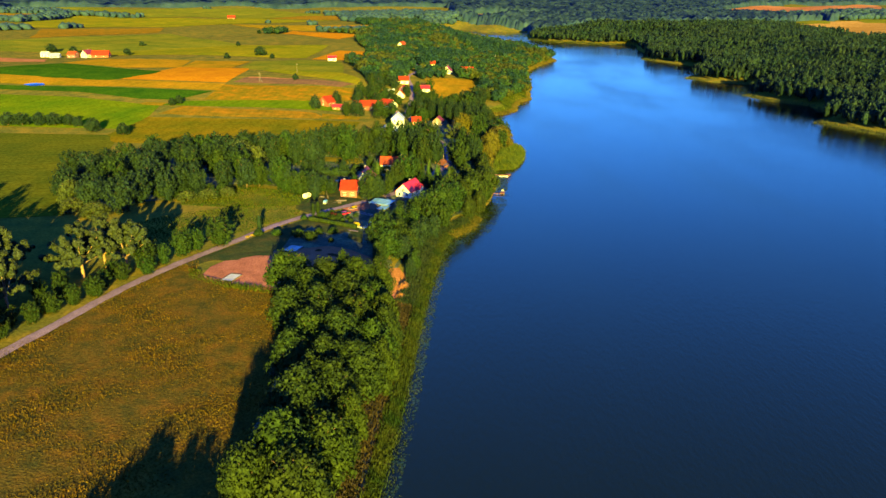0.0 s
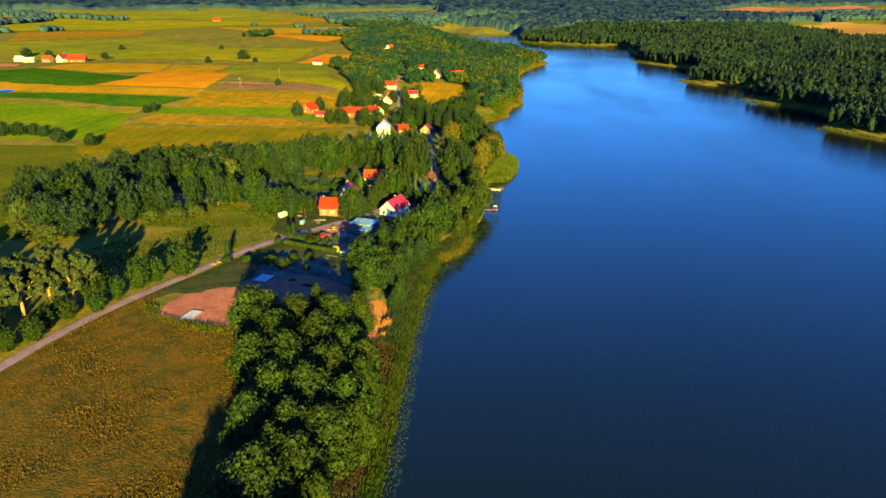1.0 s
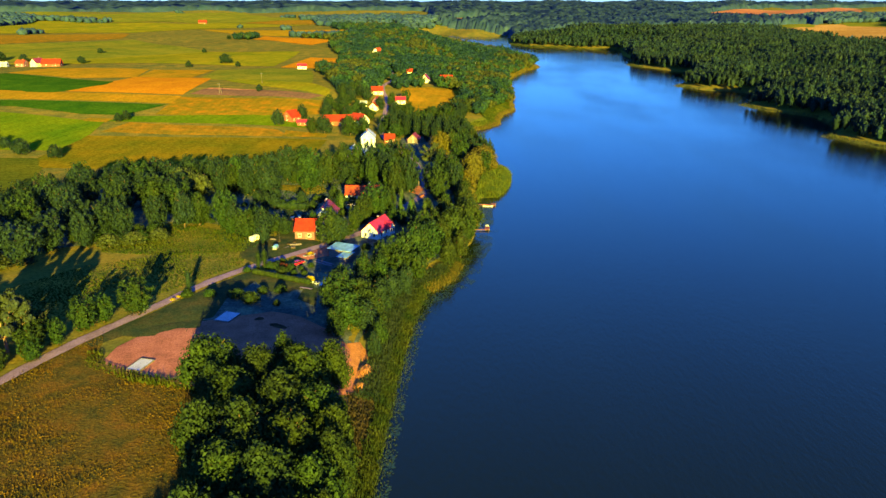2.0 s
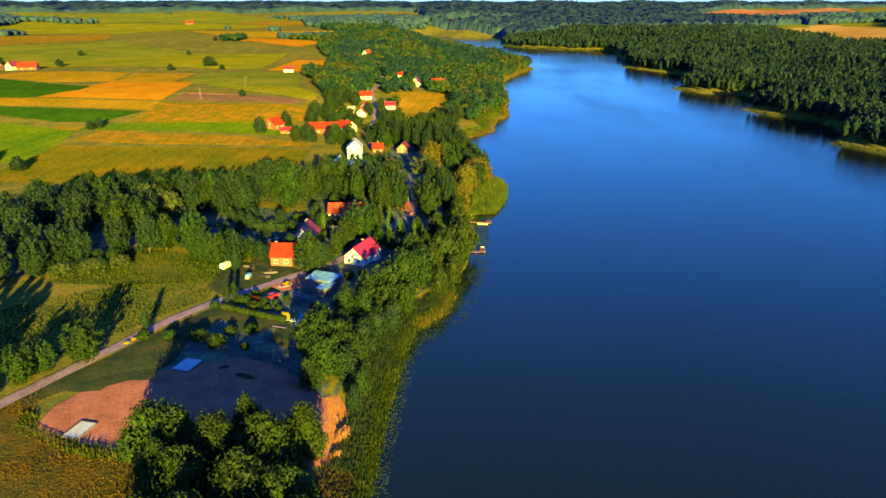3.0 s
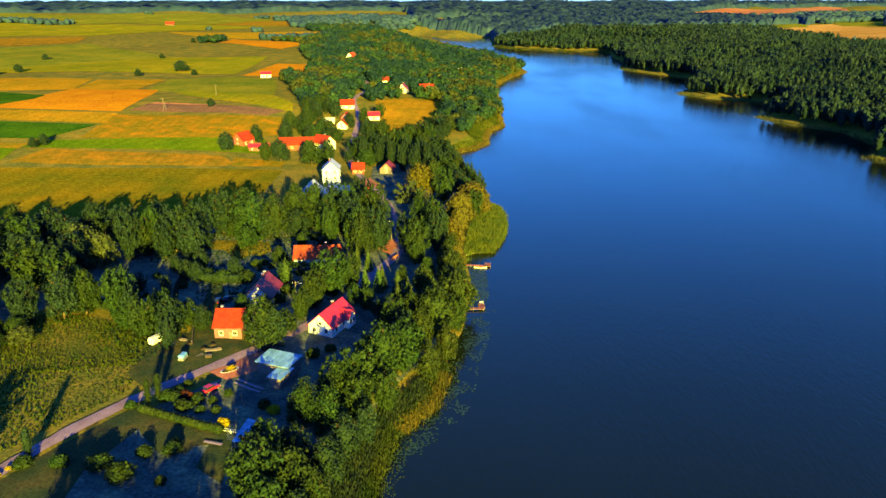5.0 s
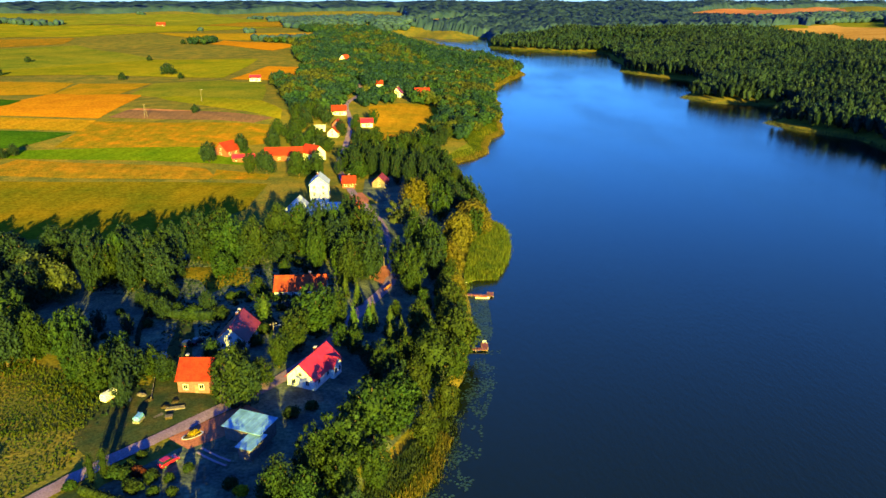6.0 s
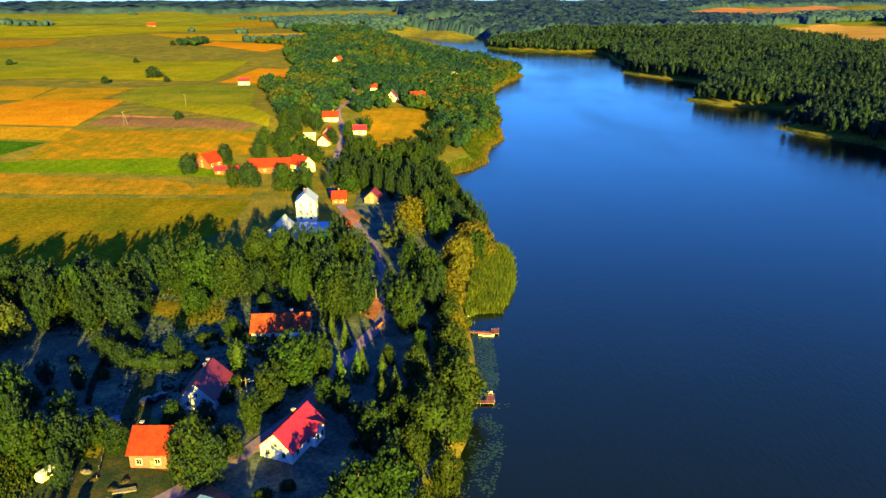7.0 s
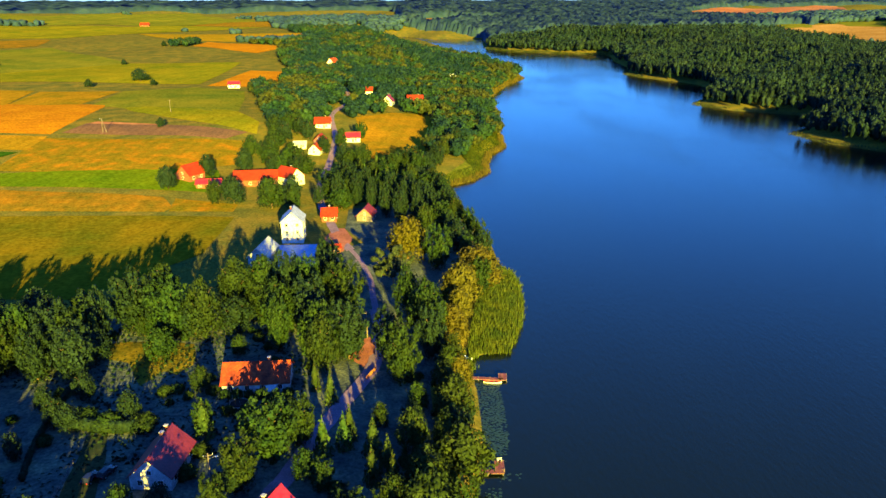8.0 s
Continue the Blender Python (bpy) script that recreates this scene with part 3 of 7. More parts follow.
FIELDS = [
    # The sheets in "garden" carry painted tree shade, lane_ground below included.
    ("garden_ground", "garden", 5, [(-60, 324), (-74, 332), (-88, 338), (-98, 348), (-98, 384), (-112, 395), (-60, 425), (-20, 440), (16, 470), (30, 450), (24, 412), (21, 380), (18, 335), (7, 306), (-4, 285), (-10, 262), (-18, 232), (-36, 241), (-46, 244), (-57, 238), (-66, 252), (-52, 282), (-32, 304), (-44, 330), (-54, 338)], "garden grass under the village trees, their shade put into its dark bluish colour"),
    ("wood_floor", "garden", 6, [(-178, 290), (-150, 288), (-131, 306), (-112, 314), (-101, 338), (-86, 340), (-86, 352), (-98, 400), (-130, 405), (-160, 392), (-200, 340)], "undergrowth beneath the wood, tree shade put into its dark bluish colour"),
    ("grove_floor", "garden", 4, [(-58, 60), (-56, 92), (-40, 112), (-42, 150), (-46, 200), (-30, 207), (-16, 206), (-14, 170), (-17, 90)], "undergrowth beneath the lakeside grove, tree shade put into its dark bluish colour"),
    ("wild_meadow", "wild", 5, [(-108, 168), (-90, 224), (-84, 230), (-77, 215), (-53, 205), (-42, 210), (-42, 172), (-30, 90), (-33, 20), (-44, -70), (-80, -110), (-128, -60), (-124, 60), (-118, 120)], "tall wild grass going brown, beside the gravel road"),
    ("green_field", "crop", 14, [(-300, 463), (-206, 460), (-180, 370), (-154, 285), (-240, 270), (-330, 320)], "mown dark green field beyond the wood"),
    ("pasture", "lush", 14, [(-440, 640), (-355, 594), (-296, 584), (-214, 558), (-208, 522), (-209, 478), (-294, 484), (-400, 510)], "bright green pasture with a few tracks"),
    ("tan_patch", "fading", 6, [(-237, 557), (-229, 569), (-213, 567), (-213, 556)], "small dry tan patch at a field corner"),
    ("straw_strip", "straw", 10, [(-206, 529), (-198, 556), (-172, 552), (-130, 546), (-96, 540), (-88, 526), (-90, 520), (-122, 519), (-160, 523)], "strip of cut straw glowing orange"),
    ("straw_fringe", "fading", 8, [(-90, 538), (-62, 531), (-62, 521), (-88, 520)], "thin end of the straw strip growing green again"),
    ("hayfield", "hay", 12, [(-212, 440), (-214, 518), (-61, 513), (-62, 470), (-90, 430)], "green hayfield behind the trees"),
    ("wheat_field", "wheat", 14, [(-290, 668), (-272, 770), (-199, 767), (-193, 657)], "ripe orange wheat field"),
    ("ploughed_strip", "plough", 10, [(-188, 661), (-184, 688), (-133, 684), (-82, 667), (-92, 650), (-141, 654)], "narrow strip of ploughed brown soil"),
    ("plough_edge", "clay", 8, [(-184, 688), (-180, 695), (-137, 686), (-131, 679)], "reddish dry edge of the ploughed strip"),
    ("stubble_field", "fading", 14, [(-190, 583), (-194, 648), (-136, 644), (-80, 649), (-78, 600), (-96, 587), (-130, 577)], "yellow green field going to straw in patches"),
    ("mown_strip", "olive", 14, [(-420, 700), (-290, 664), (-192, 651), (-191, 620), (-300, 632), (-420, 650)], "pale green mown strip"),
    ("maize_field", "corn", 14, [(-420, 640), (-300, 628), (-193, 616), (-210, 580), (-240, 581), (-300, 604), (-420, 625)], "dark green maize field"),
    ("grass_strip", "lush", 12, [(-214, 560), (-208, 576), (-82, 588), (-70, 548)], "green grass strip behind the farm"),
    ("fallow_strip", "olive", 16, [(-269, 762), (-278, 837), (-221, 849), (-219, 760)], "brown fallow strip"),
    ("olive_strip", "olive", 16, [(-400, 786), (-383, 838), (-284, 842), (-270, 766), (-323, 757)], "yellow olive strip below the farm"),
    ("grass_field", "green", 14, [(-210, 762), (-217, 850), (-165, 880), (-118, 850), (-98, 722), (-160, 738)], "green field behind the wheat"),
    ("barley_field", "bright", 14, [(-172, 733), (-196, 766), (-120, 772), (-79, 694), (-76, 664)], "yellow green barley field"),
    ("cut_field", "wheat", 16, [(-160, 892), (-146, 1030), (-100, 1020), (-96, 880)], "harvested orange field by a small white house"),
    ("village_meadow", "olive", 10, [(-21, 745), (4, 788), (39, 788), (34, 720), (27, 668), (6, 640), (-13, 652)], "sunlit meadow between village houses"),
    ("marsh", "green", 5, [(28, 592), (44, 627), (55, 676), (72, 720), (79, 716), (75, 693), (64, 671), (57, 643), (56, 624), (45, 603), (35, 593)], "marshy green ground on a low spit"),
    ("green_strip_far", "corn", 16, [(-450, 700), (-430, 760), (-398, 782), (-259, 724), (-279, 692), (-299, 660), (-394, 680)], "dark green crop strip"),
    ("farm_verge", "clay", 16, [(-540, 880), (-446, 847), (-427, 804), (-500, 827)], "bare reddish ground beside a far farm"),
    ("hill_pasture", "green", 24, [(-700, 960), (-648, 1110), (-484, 1340), (-300, 1121), (-420, 930)], "smooth green pasture on a rise"),
    ("hill_pasture_yellow", "bright", 24, [(-480, 900), (-300, 1118), (-170, 1110), (-168, 905)], "yellow green pasture on a rise"),
    ("far_stubble", "straw", 26, [(-631, 1153), (-744, 1412), (-558, 1517), (-512, 1361)], "far orange stubble field"),
    ("orange_verge", "fading", 6, [(-11, 652), (3, 668), (27, 686), (29, 660), (6, 632), (-8, 628)], "dry orange strip at the edge of the village meadow"),
    ("far_stubble_strip", "wheat", 26, [(-300, 1389), (-304, 1510), (-154, 1388), (-175, 1250)], "far strip of cut corn"),
    ("far_yellow_field", "yellow", 30, [(-369, 1530), (-476, 1700), (-144, 1786), (-157, 1520)], "far yellow field"),
    ("far_hay_field", "bright", 34, [(-900, 1500), (-1000, 2100), (-300, 2100), (-480, 1720), (-560, 1540)], "far yellow green hay field"),
    ("far_green_field", "green", 34, [(-1000, 2150), (-1400, 2700), (-700, 2950), (-350, 2400), (-500, 2150)], "far green field before the forest"),
    ("far_straw_field", "straw", 34, [(-480, 2120), (-560, 2330), (-330, 2380), (-290, 2130)], "far orange stubble strip"),
    ("far_olive_field", "olive", 34, [(-1450, 1700), (-1600, 2200), (-1080, 2300), (-1000, 1800)], "far yellow field"),
    ("far_red_field", "clay", 60, [(928, 2500), (1040, 2404), (1348, 2480), (1480, 2640), (2035, 3666), (1880, 3560), (1292, 3124), (1051, 2892)], "far reddish cut field on the hillside"),
    ("far_orange_field", "tan", 40, [(706, 1620), (696, 1399), (702, 1261), (706, 1216), (900, 1330), (1041, 1752), (1000, 1900), (800, 1795)], "far orange stubble field among woods"),
    ("far_orange_corner", "clay", 20, [(640, 1190), (667, 1225), (734, 1290), (790, 1290), (720, 1170)], "small reddish field corner behind the forest"),
    ("forest_clearing", "olive", 12, [(478, 1088), (486, 1136), (538, 1162), (515, 1086)], "small clearing in the forest"),
    ("far_crop_strip", "green", 30, [(790, 1739), (854, 1930), (939, 1910), (896, 1775)], "green strip between far stubble fields"),
    ("far_green_strip", "green", 30, [(968, 1814), (1052, 1977), (1262, 2103), (1078, 1808)], "green field beside the far stubble"),
    ("far_meadow", "olive", 40, [(84, 2294), (80, 2600), (207, 2587), (178, 2240)], "far meadow beyond the lake"),
    ("far_meadow_strip", "clay", 40, [(215, 2300), (220, 2420), (300, 2440), (290, 2330)], "far reddish strip beyond the lake"),
    ("road_verge", "lawn", 3, [(-87, 230), (-76, 248), (-66, 267), (-55, 283), (-50, 278), (-58, 258), (-58, 245), (-68, 240), (-78, 233), (-84, 226)], "green grassy verge between the road and the sandy plot"),
    ("yard", "sand", 3, [(-78, 219), (-77, 226), (-74, 232), (-69, 238), (-60, 243), (-51, 247), (-43, 249), (-34, 246), (-25, 240), (-18, 231), (-15, 220), (-14, 208), (-30, 204), (-53, 206), (-70, 212.5), (-76, 215)], "bare pinkish sand building plot"),
    ("plot_grass", "lawn", 2.5, [(-80, 233), (-74, 240), (-64, 243), (-59, 243), (-58, 238), (-63, 233), (-66, 236), (-70, 230), (-74, 232)], "weedy grass creeping over the edge of the sand"),
    ("sand_bank", "bank", 1.5, [(-19.5, 233), (-16, 235), (-10.8, 224), (-11.5, 212), (-13.5, 203), (-17.5, 211)], "bare orange sand bank above the reeds"),
    ("village_green", "gold", 2.0, [(-70, 398), (-65, 400), (-57, 400), (-47, 397), (-44, 386), (-47, 380), (-51, 382), (-55, 376), (-58, 383), (-61, 388), (-67, 391)], "small sunlit hay meadow among trees"),
    ("hedge_lawn", "lawn", 2.0, [(-56, 282), (-47, 278.5), (-34, 272), (-33, 267), (-39, 266), (-40, 263.5), (-46, 264), (-50, 269), (-55, 276)], "mown garden lawn round the hedge"),
    ("orchard_grass", "lawn", 2.0, [(-73, 371), (-70, 381), (-68, 377), (-69, 366)], "lit strip of grass between garden trees"),
    ("garden_lawn", "lawn", 3, [(-59, 355), (-54, 356), (-48, 330), (-46, 318), (-40, 306), (-54, 302), (-55, 330)], "mown garden lawn beside an orange-roofed house"),
    ("roadside_lawn", "lawn", 2.5, [(-66, 316), (-60, 320), (-52, 318), (-40, 314), (-34, 310), (-45, 300), (-56, 289), (-63, 296)], "trodden lawn with odds and ends beside the road"),
    ("driveway", "sand", 2, [(-44, 297), (-39, 293), (-33, 297), (-26, 306), (-31, 310), (-37, 304)], "sandy turning place beside the road"),
    ("lane_ground", "garden", 4, [(-9, 424), (-10, 446), (-15, 464), (-14, 474), (-6, 480), (-14, 498), (-14, 526), (10, 540), (30, 540), (38, 500), (41, 470), (34, 452), (26, 420), (14, 405), (3, 404)], "ground between the lane and the lake, tree shade put into its colour"),
    ("garden_notch", "lawn", 2, [(-37, 259), (-36, 269), (-32, 268), (-31, 254)], "small patch of garden lawn by the hedge"),
    ("lane_yard", "sand", 3, [(-6, 388), (-3, 400), (3, 402), (3, 392), (-1, 382)], "sunlit sandy verge of the lane"),
    ("farm_yard", "sand", 3, [(-18, 470), (-21, 486), (-18, 498), (-14, 498), (-10, 484), (-13, 470)], "sandy yard beside a white house"),
]
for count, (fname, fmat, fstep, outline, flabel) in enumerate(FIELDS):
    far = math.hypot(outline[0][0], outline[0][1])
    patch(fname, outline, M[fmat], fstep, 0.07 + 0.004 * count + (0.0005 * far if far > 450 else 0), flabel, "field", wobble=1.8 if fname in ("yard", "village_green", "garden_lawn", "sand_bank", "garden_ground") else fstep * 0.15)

patch("pond", [(-361, 639), (-356, 647), (-345, 645), (-341, 635), (-350, 631)], M["water"], 4, 0.7, "small pond among the fields", "pond")

ROAD = [(-119, 120), (-113, 148), (-110, 164), (-105, 181), (-99, 203), (-90, 226), (-78, 249), (-68, 269), (-56, 286), (-44, 299), (-33, 311), (-25, 321),
        (-17, 335), (-12, 350), (-7, 364), (-1, 380), (1, 392), (1, 408), (-1, 426), (-3, 445), (-8, 465), (-15, 483), (-19, 500), (-26, 530), (-30, 560),
        (-30, 590), (-30, 636), (-31, 680), (-38, 744), (-30, 820), (-40, 900)]
ribbon("road", ROAD, 3.5, M["road"], 0.26, "narrow grey gravel road running through the village", "road")


for off in (0, 1.5):
    ribbon("wheel_track", [(-36.2 - 0.3 * off, 293.0 - off), (-32.0 - 0.3 * off, 290.0 - off), (-27.6 - 0.3 * off, 287.6 - off)], 0.55, M["track"], 0.34, "pale wheel track leading to a shed", "track")
ribbon("garden_path", [(-37.5, 267.2), (-35, 266.5), (-32.6, 265.8)], 0.8, M["track"], 0.5, "short pale paved garden path", "path")


# ---- trees ----
def ball_points(n, rng):
    k = np.arange(n) + 0.5
    up = 1 - 2 * k / n
    turn = k * 2.399963 + rng.uniform(0, 6.28)
    flat = np.sqrt(1 - up * up)
    return np.stack([flat * np.cos(turn), flat * np.sin(turn), up], 1)


def core(centre, radius, rng, rings=4, sides=7):
    """A rough closed lump inside a cluster of leaves."""
    verts = [centre + np.array([0, 0, -1]) * radius]
    for r in range(1, rings):
        a = math.pi * r / rings
        for s in range(sides):
            t = 2 * math.pi * (s + 0.5 * r) / sides
            verts.append(centre + np.array([math.sin(a) * math.cos(t), math.sin(a) * math.sin(t), -math.cos(a)]) * radius * rng.uniform(0.82, 1.12))
    verts.append(centre + np.array([0, 0, 1]) * radius)
    faces = []
    for s in range(sides):
        faces.append((0, 1 + (s + 1) % sides, 1 + s))
        top = 1 + (rings - 2) * sides
        faces.append((top + s, top + (s + 1) % sides, len(verts) - 1))
    for r in range(rings - 2):
        for s in range(sides):
            a, b = 1 + r * sides + s, 1 + r * sides + (s + 1) % sides
            faces += [(a, b, b + sides), (a, b + sides, a + sides)]
    return np.array(verts), np.array(faces)


def leaf_clusters(points, ways, sizes, rng):
    """Folded leaf sprays at the points, facing roughly outwards: two triangles each with a ragged edge."""
    n = len(points)
    ways = ways + rng.normal(0, 0.5, (n, 3))
    ways /= np.linalg.norm(ways, axis=1, keepdims=True)
    a = np.cross(ways, rng.normal(0, 1, (n, 3)))
    a /= np.linalg.norm(a, axis=1, keepdims=True) + 1e-9
    b = np.cross(ways, a)
    s = sizes[:, None]
    j = rng.uniform(0.5, 1.3, (4, n, 1))
    v = np.stack([points - a * s * 0.7 * j[0] - ways * s * 0.2, points + b * s * 0.5 * j[1], points + a * s * 0.8 * j[2] - ways * s * 0.2,
                  points - b * s * 0.55 * j[3] + ways * 0.1 * s], 1).reshape(-1, 3)
    i = np.arange(n)[:, None] * 4
    f = np.concatenate([i + np.array([[0, 3, 1]]), i + np.array([[3, 2, 1]])])
    return v, f


def join(pieces):
    verts, faces, at = [], [], 0
    for v, f in pieces:
        verts.append(v)
        faces.append(f + at)
        at += len(v)
    return np.concatenate(verts), np.concatenate(faces)


def fan(seed):
    """Turn, rise and reach of the limbs of an open crown."""
    dice = random.Random(seed)
    return [(k * 2.4 + dice.uniform(-0.4, 0.4), math.radians(dice.uniform(12, 48) if k % 3 else dice.uniform(52, 85)), dice.uniform(0.50, 0.64) if k % 3 else dice.uniform(0.60, 0.70)) for k in range(17)]


def crown(style, seed, leaves=1100, fine=1.0):
    """Corners and triangles of a crown of a tree one unit tall and about one unit wide, over a bare stem."""
    rng = np.random.default_rng(seed)
    lobes = []
    if style == "broad":
        lean = rng.uniform(-0.06, 0.06, 2)
        for k in range(40):
            a, ring = k * 2.4 + rng.uniform(-0.5, 0.5), math.sqrt((k + 0.6) / 40)
            bulge = 1 + 0.18 * math.sin(2 * a + seed) + 0.12 * math.sin(3 * a + 2 * seed)
            lobes.append((ring * 0.38 * bulge * math.cos(a) + lean[0], ring * 0.38 * bulge * math.sin(a) + lean[1], 0.90 - 0.44 * ring ** 1.5 + rng.uniform(-0.10, 0.05), rng.uniform(0.05, 0.12)))
        for k in range(20):
            a = k * 2.4 + rng.uniform(-0.3, 0.3)
            r = rng.uniform(0.28, 0.42)
            lobes.append((r * math.cos(a), r * math.sin(a), rng.uniform(0.14, 0.46), rng.uniform(0.06, 0.12)))
        lobes.append((0, 0, 0.54, 0.33))
        lobes.append((0, 0, 0.38, 0.31))
    elif style == "egg":
        for k in range(52):
            u = (k + rng.uniform(0, 1)) / 52
            a = k * 2.4 + rng.uniform(-0.5, 0.5)
            r = 0.44 * (math.sin(math.pi * (0.16 + 0.80 * (1 - u) ** 1.05)) ** 0.8) * rng.uniform(0.72, 1.02) * (1 + 0.15 * math.sin(2 * a + seed))
            lobes.append((r * math.cos(a), r * math.sin(a), 0.12 + 0.83 * u, rng.uniform(0.05, 0.095) * (1.15 - 0.45 * u)))
        for k in range(4):
            lobes.append((0, 0, 0.26 + 0.16 * k, (0.26, 0.27, 0.22, 0.13)[k]))
    elif style == "open":
        for a, e, far in fan(seed):
            for j in range(6):
                d = far * (0.50 + 0.52 * j / 5)
                off = rng.uniform(-0.055, 0.055, 3)
                lobes.append((d * math.cos(e) * math.cos(a) + off[0], d * math.cos(e) * math.sin(a) + off[1], 0.27 + d * math.sin(e) + 0.03 + 0.5 * off[2], rng.uniform(0.026, 0.058)))
    elif style == "column":
        for k in range(9):
            h = 0.14 + 0.76 * k / 8
            r = 0.30 * math.sin(math.pi * (0.16 + 0.72 * (1 - k / 9)))
            lobes.append((rng.uniform(-0.05, 0.05), rng.uniform(-0.05, 0.05), h, r))
    elif style == "willow":
        for k in range(16):
            a, ring = k * 2.4, math.sqrt((k + 0.5) / 16)
            lobes.append((ring * 0.38 * math.cos(a), ring * 0.38 * math.sin(a), 0.78 - 0.40 * ring ** 2, rng.uniform(0.12, 0.16)))
        for k in range(9):
            lobes.append((0.40 * math.cos(k * 0.7), 0.40 * math.sin(k * 0.7), rng.uniform(0.14, 0.26), 0.12))
        lobes.append((0, 0, 0.45, 0.26))
    elif style == "shrub":
        for k in range(9):
            a, ring = k * 2.4, math.sqrt((k + 0.4) / 9)
            lobes.append((ring * 0.34 * math.cos(a), ring * 0.34 * math.sin(a), 0.62 - 0.3 * ring + rng.uniform(-0.06, 0.06), rng.uniform(0.18, 0.26)))
    pieces = []
    if style == "spruce":
        for k in range(13):
            u = k / 12
            h, r = 0.06 + 0.90 * u, 0.46 * (1 - u) ** 0.85 + 0.02
            m = int(10 + 34 * (1 - u))
            a = rng.uniform(0, 6.28, m)
            reach = r * rng.uniform(0.55, 1.12, m)
            p = np.stack([reach * np.cos(a), reach * np.sin(a), h - reach * 0.28 + rng.uniform(-0.02, 0.02, m)], 1)
            w = np.stack([np.cos(a), np.sin(a), np.full(m, 0.9)], 1)
            pieces.append(leaf_clusters(p, w, rng.uniform(0.07, 0.13, m) * (1.15 - 0.6 * u), rng))
        v, f = core(np.array([0.0, 0.0, 0.42]), 0.2, rng)
        v = v * [1, 1, 1.9] + [0, 0, -0.36]
        pieces.append((v, f))
        return join(pieces)
    total = sum(l[3] ** 2 for l in lobes)
    centres, radii = np.array([l[:3] for l in lobes]), np.array([l[3] for l in lobes])
    for i, (c, r) in enumerate(zip(centres, radii)):
        d = ball_points(max(8, int(2.15 * leaves * r * r / total)), rng)
        p = c + d * r * rng.uniform(0.80, 1.45, (len(d), 1)) * [1, 1, 0.92]
        gap = np.linalg.norm(p[:, None] - centres[None], axis=2) - radii[None] * 0.9
        gap[:, i] = 1
        keep = (gap.min(axis=1) > 0) & (rng.uniform(0, 1, len(d)) > 0.08)
        p, d = p[keep], d[keep]
        if not len(p):
            continue
        w = d * 0.9 + (p - [0, 0, 0.45]) * 0.8
        size = 0.040 if style != "shrub" else 0.10
        if style == "willow":
            w[:, 2] -= 0.2
        pieces.append(leaf_clusters(p, w, rng.uniform(0.55, 1.7, len(p)) * size * fine * (0.88 if style == "open" else 0.98), rng))
        if style != "open" and (r > 0.12 or i % 2 == 0):
            pieces.append(core(c, r * 0.80, rng, 3, 5 if r > 0.12 else 4))
    return join(pieces)


def fan_trunk(height, radius, spread, seed, thing):
    """A pale stem that forks low into many rising limbs."""
    fork = (0, 0, 0.27 * height)
    part("trunk", rod(radius * 1.3, radius * 0.95, (0, 0, -0.4), fork, 8), M["pale_bark"], thing)
    for a, e, far in fan(seed):
        far *= 0.92
        part("limb", rod(radius * 0.42, radius * 0.1, fork, (far * spread * math.cos(e) * math.cos(a), far * spread * math.cos(e) * math.sin(a), (0.27 + far * math.sin(e)) * height), 5), M["pale_bark"], thing)


def trunk_bmesh(height, radius, spread, limbs, seed):
    rng = random.Random(seed)
    bm = rod(radius * 1.25, radius * 0.75, (0, 0, -0.4), (0.02 * height, 0, 0.45 * height), 7)
    rod(radius * 0.75, radius * 0.25, (0.02 * height, 0, 0.45 * height), (0, 0.01 * height, 0.85 * height), 6, bm)
    for k in range(limbs):
        a, h = k * 2.4 + rng.uniform(-0.4, 0.4), height * rng.uniform(0.35, 0.65)
        rod(radius * 0.42, radius * 0.12, (0.01 * height, 0, h), (spread * math.cos(a), spread * math.sin(a), h + height * rng.uniform(0.14, 0.26)), 5, bm)
    return bm


